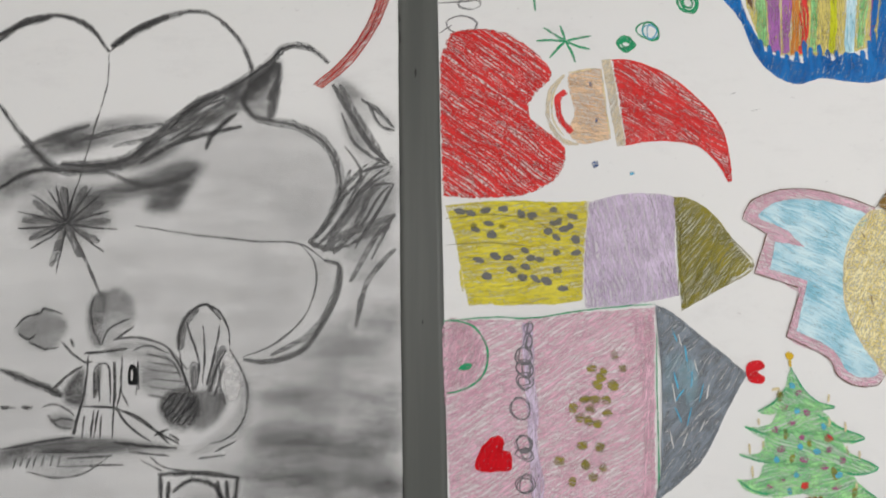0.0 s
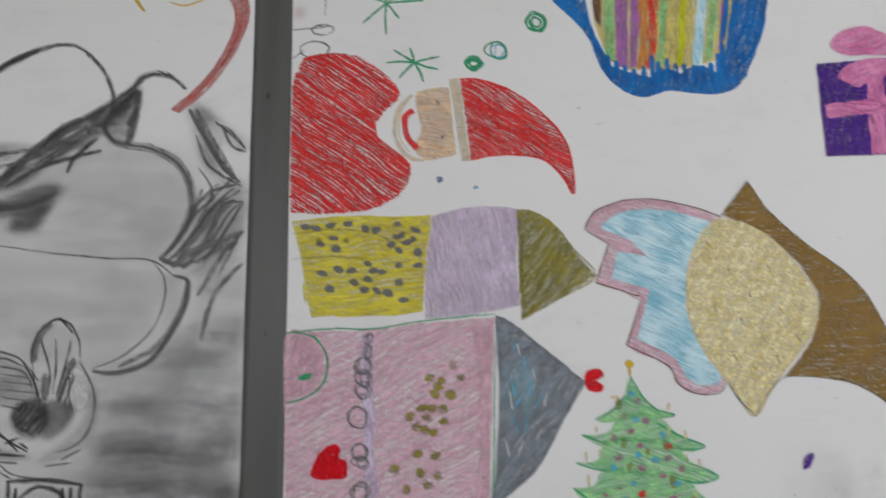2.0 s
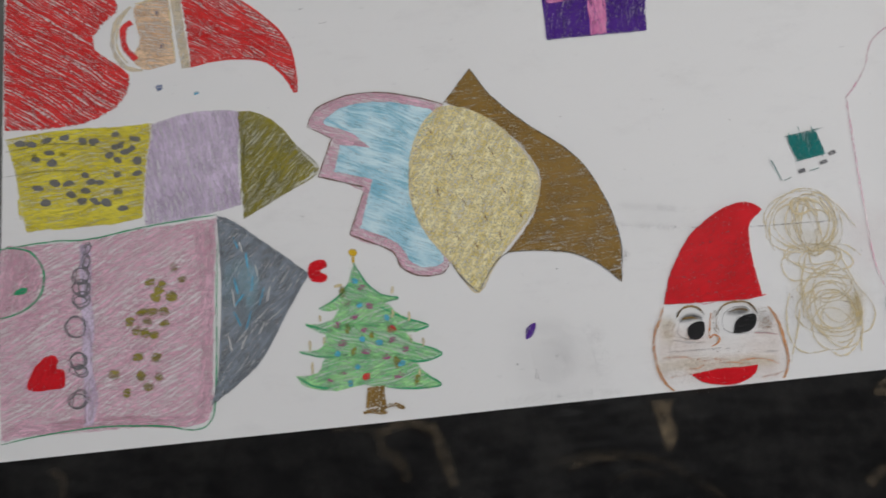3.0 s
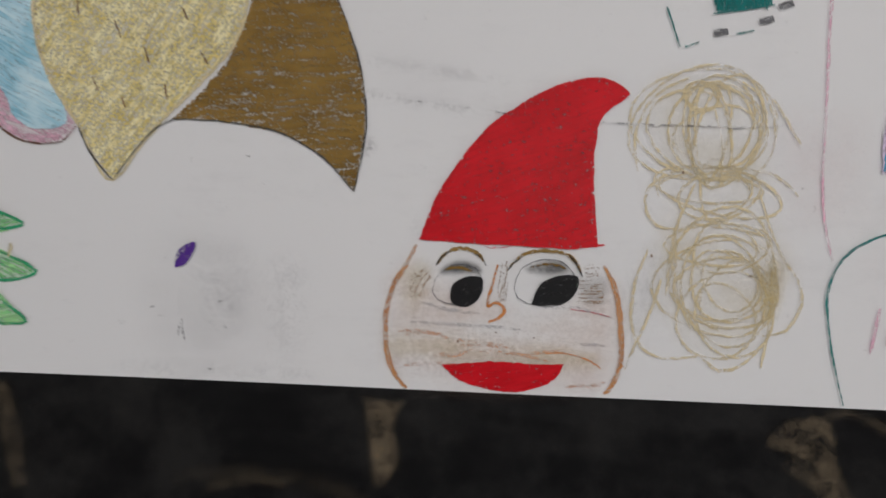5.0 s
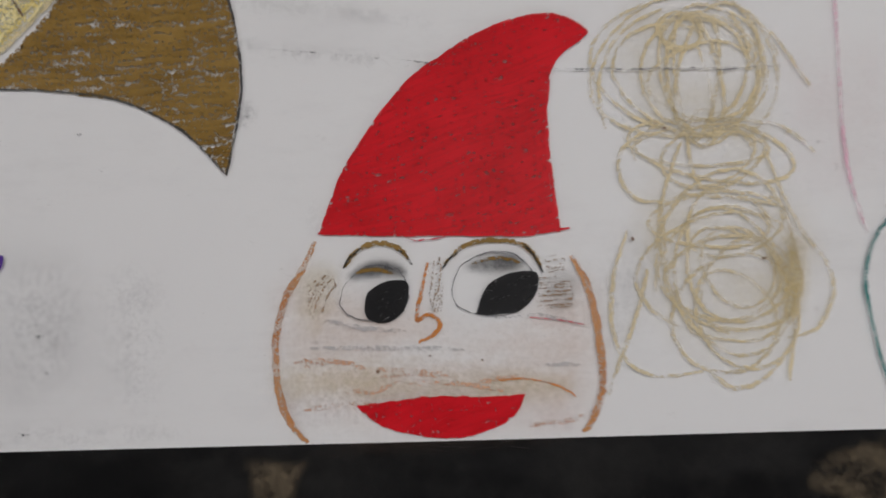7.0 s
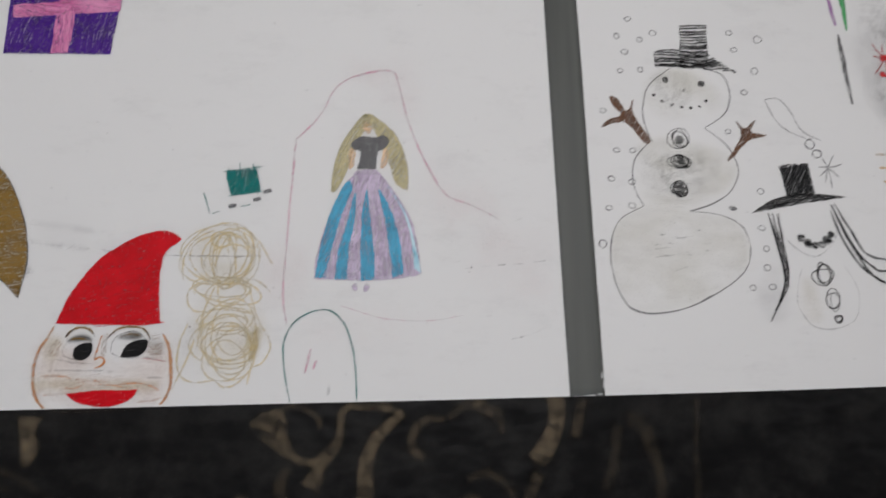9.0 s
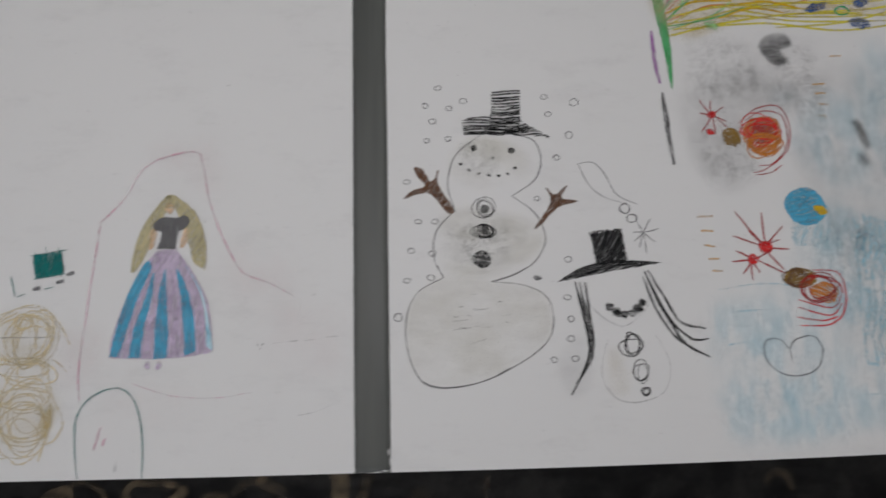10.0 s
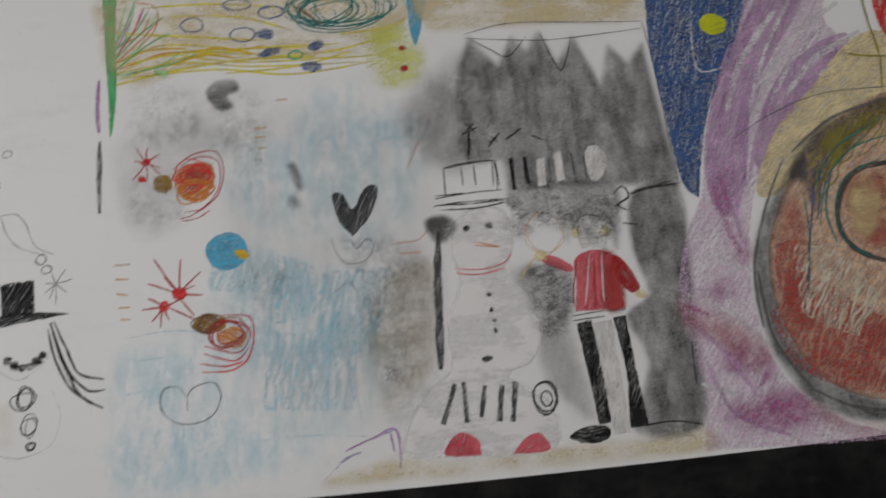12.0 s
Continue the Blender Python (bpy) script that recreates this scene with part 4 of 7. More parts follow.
smudge(SHEET_A, "foreground_shade", RUB_GREY, [(-510, 94), (-463, 84), (-421, 105), (-438, 111), (-497, 104)], 0.3, 10, 4)
lines(SHEET_A, "path_line", CHARCOAL, 4, [(-412, 124), (-372, 119), (-335, 116)], [(-545, 117), (-493, 126), (-460, 130)])
lines(SHEET_A, "path_line", SOFT_CHARCOAL, 3, [(-525, 106), (-527, 94)], [(-517, 107), (-520, 95)], [(-509, 107), (-512, 95)], [(-502, 108), (-504, 96)], [(-492, 108), (-495, 97)], [(-482, 109), (-484, 97)], [(-473, 109), (-475, 98)], [(-512, 91), (-476, 83), (-443, 88), (-417, 107)], [(-368, 107), (-350, 94), (-323, 89), (-275, 85)])
lines(SHEET_A, "tree_line", HAZE, 13, [(-318, 186), (-321, 221)], [(-300, 183), (-295, 217), (-285, 240)], [(-339, 235), (-336, 267), (-320, 288)])
lines(SHEET_A, "tree_line", CHARCOAL, 3.2, [(-327, 186), (-337, 221), (-341, 255), (-331, 280), (-313, 292), (-295, 285), (-281, 263), (-278, 240)], [(-315, 193), (-315, 221), (-328, 256), (-332, 269)], [(-309, 193), (-308, 228), (-312, 265)], [(-304, 192), (-298, 221), (-293, 249), (-292, 265)], [(-299, 186), (-292, 214), (-281, 236)], [(-353, 236), (-337, 214), (-323, 183)])
lines(SHEET_A, "tree_line", CHARCOAL, 5, [(-323, 288), (-308, 292), (-290, 273)], [(-293, 179), (-286, 207), (-284, 221)])
smudge(SHEET_A, "bush", RUB_DARK, [(-360, 167), (-351, 182), (-328, 189), (-314, 179), (-311, 152), (-329, 137), (-350, 147)], 0.85, 9, 4)
smudge(SHEET_A, "bush", RUB_DARK, [(-321, 179), (-297, 186), (-278, 176), (-288, 150), (-315, 137)], 0.6, 10, 4)
zigzag(SHEET_A, "bush_line", CHARCOAL, 3.0, [(-359, 167), (-350, 181), (-328, 186), (-314, 176), (-313, 153), (-329, 140), (-349, 148)], 55, 5.0)
smudge(SHEET_A, "hollow_shade", RUB_GREY, [(-261, 210), (-248, 179), (-252, 143), (-277, 119), (-317, 110), (-283, 137), (-262, 169)], 0.34, 14, 4)
smudge(SHEET_A, "hollow_light", RUB_WHITE, [(-286, 221), (-275, 233), (-263, 207), (-263, 179), (-278, 175)], 0.75, 6, 4)
lines(SHEET_A, "hollow_line", SOFT_CHARCOAL, 3.4, [(-278, 236), (-264, 214), (-253, 186), (-256, 151), (-274, 128), (-298, 120)], [(-290, 221), (-286, 186), (-279, 168)])

# the coloured ribbons above the landscape
fill(SHEET_A, "red_ribbon", SALMON, [(-143, 844), (-105, 766), (-98, 724), (-115, 674), (-144, 629), (-183, 591, 1), (-172, 586, 1), (-132, 623), (-95, 683), (-78, 741), (-87, 784), (-107, 844)], 50, 2.5)
lines(SHEET_A, "red_ribbon", DARK_RED, 2.2, [(-143, 844), (-105, 766), (-98, 724), (-115, 674), (-144, 629), (-183, 591)], [(-118, 827), (-93, 775), (-91, 724), (-111, 666), (-151, 613), (-178, 589)], [(-107, 844), (-87, 784), (-78, 741), (-95, 683), (-132, 623), (-172, 586)], [(-98, 827), (-84, 758), (-88, 720), (-107, 670), (-143, 621)], [(-146, 826), (-119, 792), (-101, 749)])
lines(SHEET_A, "red_ribbon", DARK_RED, 4, [(-494, 820), (-468, 769), (-454, 730)])
lines(SHEET_A, "yellow_ribbon", GOLD_YELLOW, 2.6, [(-499, 781), (-473, 772), (-450, 779), (-450, 791), (-463, 796)], [(-196, 762), (-174, 756), (-139, 770), (-120, 792), (-104, 806)], [(-256, 807), (-236, 797), (-230, 807)])
lines(SHEET_A, "yellow_ribbon", GOLD_YELLOW, 6, [(-260, 824), (-252, 777), (-232, 746)])

# loops, stars and ovals at the head of the middle sheet
start_sheet()
rings(SHEET_B, "loop", PENCIL, 2.1, [(12, 801)], 18.2, 16.8)
lines(SHEET_B, "loop", PENCIL, 2.1, [(-13, 777), (10, 782), (33, 767), (34, 740)], [(-13, 716), (43, 722)], [(-11, 671), (7, 684)])
rings(SHEET_B, "loop", PENCIL, 1.8, [(31, 716)], 14.7, 7.7, 1.8)
rings(SHEET_B, "loop", PENCIL, 1.8, [(20, 685)], 20.3, 16.1, 2)
smudge(SHEET_B, "pink_spot", RUB_RED, [(-12, 749), (1, 753), (4, 739), (-8, 736)], 0.18, 14, 5)
burst(SHEET_B, "green_star", DARK_GREEN, 3.9, 125, 760, [(89, 774), (180, 764), (153, 778), (125, 709), (90, 727), (144, 735), (117, 779)])
burst(SHEET_B, "green_star", DARK_GREEN, 3.9, 167, 664, [(125, 663), (204, 673), (136, 684), (180, 633), (144, 639), (202, 653), (160, 687)])
burst(SHEET_B, "green_star", DARK_GREEN, 3.9, 116, 811, [(81, 785), (138, 795), (131, 820), (101, 823)])
scribble(SHEET_B, "green_oval", DARK_GREEN, 3, 254, 663, 11, 9, 4)
scribble(SHEET_B, "green_oval", DARK_GREEN, 3, 289, 683, 13, 13, 2.6)
scribble(SHEET_B, "green_oval", DARK_GREEN, 3, 347, 728, 15, 15, 4)
scribble(SHEET_B, "green_oval", DARK_GREEN, 3, 254, 663, 6, 5, 3)
scribble(SHEET_B, "green_oval", DARK_GREEN, 2.4, 347, 728, 8, 8, 3)
scribble(SHEET_B, "green_oval", CYAN, 2, 291, 682, 10, 10, 2)

# the blue pot with its striped heart
pot = fill(SHEET_B, "pot", BLUE, [(362, 864, 1), (361, 810), (370, 769), (403, 733), (425, 702), (443, 650), (470, 620), (502, 608), (539, 618), (577, 614), (617, 614), (651, 636), (686, 712), (708, 799), (718, 854, 1), (658, 855, 1), (647, 801), (629, 705), (612, 647, 1), (584, 663, 1), (558, 645, 1), (532, 660, 1), (514, 640, 1), (479, 649), (453, 663), (433, 710), (417, 763), (415, 863, 1)], 75, 3, label="blue pot drawn in oil pastel")
fill(pot, "pale_ground", PALE_YELLOW, [(432, 862, 1), (663, 855, 1), (626, 670, 1), (567, 653, 1), (479, 651, 1), (453, 667, 1), (435, 728, 1)], 85, 4)
fill(pot, "stripe", DARK_BROWN, [(436, 862, 1), (447, 862, 1), (447, 754, 1), (445, 719, 1), (435, 736, 1)], 85, 3)
fill(pot, "stripe", GREEN, [(452, 861, 1), (467, 861, 1), (463, 662, 1), (448, 667, 1), (450, 753, 1)], 85, 3)
fill(pot, "stripe", VIOLET, [(471, 861, 1), (492, 860, 1), (481, 653, 1), (464, 658, 1)], 85, 3)
fill(pot, "stripe", ORANGE, [(510, 860, 1), (527, 859, 1), (508, 657, 1), (495, 650, 1)], 85, 3)
fill(pot, "stripe", RED, [(529, 859, 1), (548, 859, 1), (519, 656, 1), (508, 652, 1)], 85, 3)
fill(pot, "stripe", PALE_YELLOW, [(558, 858, 1), (599, 857, 1), (568, 655, 1), (527, 655, 1)], 85, 3)
fill(pot, "stripe", LIME, [(581, 858, 1), (591, 857, 1), (562, 657, 1), (553, 657, 1)], 85, 3)
fill(pot, "stripe", VIOLET, [(500, 860, 1), (512, 860, 1), (494, 656, 1), (483, 654, 1)], 85, 3)
fill(pot, "stripe", GREEN, [(551, 858, 1), (561, 858, 1), (534, 658, 1), (524, 656, 1)], 85, 3)
fill(pot, "stripe", SKY, [(607, 857, 1), (622, 856, 1), (591, 659, 1), (577, 656, 1)], 85, 3)
fill(pot, "stripe", GREEN, [(627, 856, 1), (639, 856, 1), (607, 671, 1), (596, 663, 1)], 85, 3)
fill(pot, "stripe", VIOLET, [(642, 856, 1), (660, 855, 1), (633, 722, 1), (615, 658, 1)], 85, 3)

lines(pot, "blue_spike", BLUE, 8.5, [(452, 675), (453, 638)], [(464, 667), (465, 633)], [(476, 659), (477, 630)], [(489, 653), (490, 629)], [(504, 658), (504, 627)], [(517, 675), (517, 629)], [(526, 665), (526, 627)], [(539, 670), (538, 629)], [(551, 662), (551, 628)], [(564, 661), (565, 628)], [(578, 659), (578, 627)], [(591, 656), (591, 627)], [(604, 663), (604, 630)], [(616, 678), (615, 635)], [(624, 695), (622, 645)], [(420, 784), (424, 733), (437, 692), (454, 656)], [(643, 805), (634, 745), (622, 686)])

# the lying figure with the red coat and cap
coat = fill(SHEET_B, "coat", RED, [(-11, 620), (-3, 651), (8, 673), (55, 679), (94, 669), (128, 641), (146, 613), (126, 589), (112, 567), (118, 542), (143, 526), (161, 506), (157, 477), (135, 454), (94, 439), (35, 435), (-7, 439, 1)], -30, 2.8, 1.6, label="red crayon coat shape")
fill(coat, "face", PEACH, [(169, 612), (186, 622), (217, 624, 1), (220, 574), (226, 522, 1), (184, 514), (167, 531), (176, 558), (170, 590)], -10, 3)
lines(coat, "hair", BEIGE, 7, [(164, 613), (143, 588), (139, 550), (156, 520), (180, 513)])
lines(coat, "hair", TAN, 2.6, [(159, 605), (147, 585), (145, 550), (160, 525)], [(170, 617), (209, 624)], [(217, 622), (220, 574), (225, 524)])
lines(coat, "mouth", RED, 10, [(165, 589), (153, 577), (156, 550), (171, 530)], taper=0.8)
dots(coat, "eye", NAVY, [(201, 600), (207, 549)], 2.8, 4.2)
fill(coat, "brim", BEIGE, [(217, 637, 1), (231, 639, 1), (246, 512, 1), (234, 511, 1)], 70, 3)
fill(coat, "cap", RED, [(232, 637, 1), (259, 637), (301, 622), (338, 596), (371, 561), (388, 526), (392, 464, 1), (375, 491), (350, 514), (312, 521), (274, 519), (246, 513, 1), (241, 567)], -35, 2.4)
lines(coat, "cap_edge", RED, 3.9, [(232, 637), (259, 637), (301, 622), (338, 596), (371, 561), (388, 526), (392, 464), (375, 491), (350, 514), (312, 521), (274, 519), (246, 513)])
dots(SHEET_B, "blue_spot", NAVY, [(202, 485)], 5.6, 4.2)
dots(SHEET_B, "blue_spot", CYAN, [(253, 473)], 4.9, 2.8)
dots(SHEET_B, "pencil_mark", FAINT, [(405, 592), (436, 568), (212, 782)], 7.0, 1.4)

# the candle
candle = fill(SHEET_B, "candle", YELLOW, [(-4, 424, 1), (65, 432), (138, 431), (192, 433, 1), (183, 369), (178, 300, 1), (137, 293), (80, 295), (27, 291, 1), (19, 324), (8, 382)], 6, 3.6, 2, label="yellow and lilac crayon candle")
lines(candle, "stripe", YELLOW, 4, [(-4, 424), (65, 430), (138, 429), (186, 430)], [(26, 299), (87, 302), (177, 306)], [(15, 338), (19, 310)])
lines(candle, "stripe", OLIVE, 1.8, [(-4, 407), (65, 413), (116, 405), (142, 389)], [(-3, 371), (51, 375), (123, 369)])
dots(candle, "seed", GREY, [(16, 417), (30, 415), (50, 419), (74, 421), (98, 414), (113, 412), (142, 420), (149, 405), (156, 394), (168, 412), (54, 401), (36, 393), (58, 386), (134, 391), (145, 383), (171, 380), (40, 352), (62, 357), (80, 355), (102, 365), (110, 355), (121, 353), (145, 362), (51, 330), (84, 339), (98, 329), (115, 327), (130, 324), (145, 338), (151, 314), (171, 362), (102, 343), (164, 398), (142, 402)], 7.0, 4.9, -10)
dots(candle, "seed", OLIVE, [(72, 397), (34, 398)], 5.6, 3.5)
fill(candle, "lilac_part", LILAC, [(192, 432, 1), (242, 444), (294, 444), (313, 439, 1), (307, 371), (309, 305, 1), (252, 294), (209, 290), (180, 288, 1), (183, 362)], -78, 3.2, 0.8)
fill(candle, "tip", OLIVE, [(309, 440, 1), (331, 437), (360, 419), (387, 383), (415, 346, 1), (369, 317), (311, 285, 1), (310, 342)], 52, 3)
lines(candle, "tip_edge", OLIVE, 3.1, [(309, 440), (331, 437), (360, 419), (387, 383), (415, 346), (369, 317), (311, 285)], [(313, 430), (315, 371), (308, 313)], [(323, 430), (313, 364), (317, 292)])

# the pink house
house = fill(SHEET_B, "house", PINK, [(-8, 263), (30, 272), (108, 274), (186, 283), (275, 289, 1), (271, 223), (265, 130), (262, 39), (232, 20), (128, 29), (40, 28), (2, 24, 1), (-4, 141)], 25, 3.4, 1.6, label="pink crayon house with a grey roof")
fill(house, "pink_border", PINK, [(245, 276, 1), (273, 283, 1), (262, 37, 1), (240, 23, 1), (252, 131)], 80, 3)
fill(house, "pink_border", PINK, [(6, 38), (113, 42), (232, 33), (255, 25), (187, 25), (40, 28)], 2, 3)
lines(house, "outline", DARK_GREEN, 2.3, [(-8, 271), (53, 276), (108, 275), (170, 284), (233, 291), (275, 294)], [(2, 21), (62, 28), (135, 30), (202, 23), (240, 15), (259, 23), (267, 55), (271, 161), (275, 255)])
fill(house, "doorway", PINK, [(1, 266), (31, 262), (44, 239), (42, 210), (22, 192), (-3, 184, 1)], 70, 3)
lines(house, "door_arc", DARK_GREEN, 3.1, [(1, 273), (31, 265), (49, 239), (47, 208), (26, 187), (-4, 179)])
fill(house, "door_knob", DARK_GREEN, [(12, 209), (20, 217), (31, 216), (25, 209)], 20, 3)
fill(house, "band", LILAC, [(96, 268, 1), (110, 269, 1), (115, 33, 1), (103, 33, 1)], 88, 3)
scribble(house, "ring", PENCIL, 1.9, 105, 262, 5, 7, 2.4, 0.4)
scribble(house, "ring", PENCIL, 1.9, 104, 244, 5, 8, 2.6, 0.4)
scribble(house, "ring", PENCIL, 1.9, 98, 226, 9, 10, 3, 0.3)
scribble(house, "ring", PENCIL, 1.9, 99, 210, 9, 10, 3.2, 0.3)
scribble(house, "ring", PENCIL, 1.9, 97, 193, 8, 9, 3, 0.4)
scribble(house, "ring", PENCIL, 1.9, 91, 160, 13, 14, 2.2, 0.1)
scribble(house, "ring", PENCIL, 1.9, 95, 116, 9, 11, 3.2, 0.3)
scribble(house, "ring", PENCIL, 1.9, 97, 104, 7, 8, 2.4, 0.4)
scribble(house, "ring", PENCIL, 1.9, 96, 66, 9, 10, 3, 0.3)
dots(house, "window", OLIVE, [(186, 210), (202, 206), (217, 227), (228, 209), (198, 198), (193, 189), (214, 188), (175, 170), (160, 160), (168, 148), (183, 158), (188, 170), (204, 169), (191, 140), (205, 153), (179, 144), (170, 113), (193, 110), (140, 94), (173, 89), (196, 86), (156, 69), (183, 74)], 7.3, 6.4)
fill(house, "heart", WAX_RED, [(32, 88), (38, 107), (51, 123), (64, 126), (70, 118), (68, 109), (77, 106), (79, 96), (77, 84), (60, 83), (45, 82)], 70, 2.6, 0.5)
fill(house, "roof", SLATE, [(275, 294, 1), (297, 282), (343, 244), (395, 202, 1), (364, 157), (324, 90), (261, 43, 1), (272, 92), (279, 191)], 52, 3.2, 1.6)
lines(house, "roof_edge", SLATE, 5, [(278, 290), (301, 277), (343, 243), (391, 203)], [(389, 199), (360, 153), (324, 94), (267, 48)], [(277, 287), (281, 191), (273, 92)])
smudge(house, "roof_blue", RUB_BLUE, [(288, 222), (318, 220), (326, 189), (306, 144), (287, 160)], 0.22, 20, 5)
lines(house, "roof_fleck", CYAN, 2.4, [(296, 262), (302, 244)], [(312, 239), (314, 217)], [(295, 206), (300, 183)], [(320, 205), (317, 185)], [(334, 189), (327, 166)], [(294, 160), (302, 140)], [(316, 159), (309, 136)], [(307, 182), (295, 167)])
lines(house, "roof_fleck", WHITE, 1.8, [(304, 254), (308, 238)], [(324, 221), (327, 205)], [(292, 191), (295, 167)], [(342, 189), (337, 170)], [(309, 128), (301, 110)], [(286, 129), (289, 108)], [(333, 143), (325, 128)])
fill(SHEET_B, "red_bead", WAX_RED, [(393, 206), (398, 217), (414, 219), (419, 210), (409, 204), (418, 197), (413, 189), (397, 192)], 40, 2.4, 0.4)

# the fir tree
fir_tree = fill(SHEET_B, "fir_tree", GREEN, [(454, 211, 1), (466, 185), (486, 166), (511, 158, 1), (489, 154), (473, 157), (450, 154), (421, 149), (404, 153, 1), (427, 166), (443, 183)], -30, 2.8, label="green crayon fir tree with coloured balls")
fill(fir_tree, "branch", GREEN, [(440, 159), (486, 158), (511, 136), (548, 119, 1), (531, 111), (505, 115), (472, 124), (440, 124), (408, 120), (384, 135, 1), (417, 135)], 12, 2.8)
fill(fir_tree, "branch", GREEN, [(421, 129), (502, 125), (524, 101), (562, 81, 1), (536, 71), (504, 79), (466, 82), (421, 85), (375, 100, 1), (405, 103)], -15, 2.8)
fill(fir_tree, "branch", GREEN, [(418, 91), (509, 84), (536, 59), (558, 40, 1), (529, 37), (484, 44), (453, 49), (415, 46), (383, 54), (369, 69, 1), (397, 70)], 10, 2.8)
lines(fir_tree, "branch_edge", DARK_GREEN, 2.6, [(454, 211), (468, 184), (486, 166), (510, 158), (490, 155)], [(405, 154), (428, 165), (445, 183)], [(486, 148), (511, 133), (546, 119), (529, 114), (505, 117)], [(386, 134), (414, 124)], [(524, 97), (561, 81), (535, 72), (504, 79)], [(376, 99), (397, 92), (421, 88)], [(536, 55), (556, 40), (529, 38), (491, 42)], [(372, 68), (390, 55), (415, 49)])
dots(fir_tree, "olive_patch", OLIVE, [(437, 173), (446, 94), (501, 74), (471, 112), (440, 124), (526, 50)], 4.2, 7.2)
dots(fir_tree, "red_ball", MAGENTA, [(463, 177), (442, 158), (471, 151), (450, 138), (427, 130), (461, 120), (497, 120), (432, 105), (462, 92), (514, 91), (497, 104), (488, 82), (413, 59), (429, 67), (502, 57)], 6.0, 4.2, 15)
dots(fir_tree, "red_ball", RED, [(460, 60), (498, 118)], 7.2, 4.2, 10)
dots(fir_tree, "blue_ball", CYAN, [(454, 186), (458, 154), (492, 133), (458, 108), (480, 102), (425, 92), (450, 73), (507, 72), (439, 53)], 4.8, 4.8)
lines(fir_tree, "candle_mark", TAN, 3.9, [(405, 136), (405, 145)], [(390, 100), (390, 113)], [(408, 107), (409, 116)], [(391, 70), (392, 85)], [(502, 165), (504, 175)], [(500, 133), (501, 144)], [(522, 126), (522, 139)], [(522, 97), (521, 108)], [(537, 91), (538, 102)], [(529, 55), (530, 62)], [(426, 181), (437, 183)])
fill(fir_tree, "trunk", BROWN, [(460, 46, 1), (482, 46, 1), (483, 21, 1), (457, 20, 1)], 85, 2.8)
lines(fir_tree, "root", BROWN, 6, [(453, 14), (472, 17), (484, 19)], [(481, 19), (494, 20), (506, 15)], [(459, 16), (484, 12)])
dots(fir_tree, "top_bead", GOLD_YELLOW, [(454, 225)], 6.6, 5.4)
lines(fir_tree, "top_bead_stem", GOLD_YELLOW, 3.9, [(454, 221), (454, 211)])

# the winged shape in pink, blue, ochre and brown
wing = fill(SHEET_B, "wing", PINK, [(404, 412, 1), (419, 436), (461, 452), (510, 453), (559, 442), (596, 428, 1), (561, 380), (542, 315), (554, 244), (584, 200, 1), (572, 187), (545, 185), (519, 198), (510, 219), (486, 234), (452, 250, 1), (478, 315, 1), (415, 336, 1), (437, 390, 1)], -20, 3.2, label="pink and light blue crayon wing shape")
fill(wing, "blue_field", SKY, [(427, 413), (454, 434), (503, 439), (559, 428), (583, 414), (554, 373), (540, 315), (549, 258), (576, 208), (560, 196), (533, 204), (514, 234), (467, 258, 1), (489, 326, 1), (437, 341, 1), (448, 379, 1), (489, 372, 1), (462, 398)], -24, 3.2)
lines(wing, "outline", DARK_BROWN, 2.1, [(404, 410), (419, 436), (461, 452), (510, 453), (559, 442), (597, 428)], [(404, 410, 1), (437, 390, 1), (415, 336, 1), (478, 315, 1), (452, 250, 1), (486, 234), (510, 219), (519, 198), (545, 185), (572, 186), (584, 199)])
lines(wing, "pink_edge", PINK, 5, [(409, 411), (422, 432), (462, 447), (510, 448), (559, 436), (587, 428)], [(443, 388), (488, 373)], [(419, 337), (477, 318), (455, 253)], [(513, 215), (524, 199), (546, 189), (572, 191)])
acorn = fill(SHEET_B, "acorn", OCHRE, [(596, 426), (636, 416), (670, 392), (703, 348), (718, 311), (709, 268), (676, 228), (647, 196), (618, 156, 1), (598, 179), (586, 200), (560, 236), (542, 279), (539, 322), (550, 373), (572, 409)], 62, 3, 1.5, label="ochre crayon acorn shape")
lines(acorn, "outline", TAN, 3.1, [(596, 426), (572, 409), (550, 373), (539, 322), (542, 279), (560, 236), (586, 200), (598, 179), (618, 156), (647, 196), (676, 228), (709, 268), (719, 311), (703, 348), (670, 392), (636, 416)])
lines(acorn, "grain", DARK_BROWN, 1.6, [(572, 394), (577, 385)], [(598, 355), (605, 344)], [(625, 324), (628, 309)], [(654, 359), (660, 347)], [(609, 289), (616, 273)], [(576, 306), (579, 291)], [(636, 266), (641, 253)], [(665, 300), (671, 289)], [(683, 263), (690, 252)], [(620, 225), (624, 215)], [(594, 241), (600, 229)], [(655, 237), (658, 223)])
leaf = fill(SHEET_B, "leaf", BROWN, [(640, 480, 1), (665, 437), (712, 389), (759, 352), (791, 313), (814, 254), (820, 205), (814, 152, 1), (787, 179), (748, 199), (700, 206), (663, 207, 1), (689, 234), (711, 267), (722, 311), (706, 350), (670, 393), (636, 416), (598, 430, 1)], 6, 3.4, 1.2, label="brown oil pastel leaf shape")
lines(leaf, "outline", CHARCOAL, 1.8, [(598, 430), (640, 480, 1), (665, 437), (712, 389), (759, 352), (791, 313), (814, 254), (821, 204), (814, 152, 1), (787, 179), (748, 199), (700, 206), (663, 207)], [(618, 156, 1), (646, 195), (665, 207)], [(586, 199), (598, 177), (618, 156)])

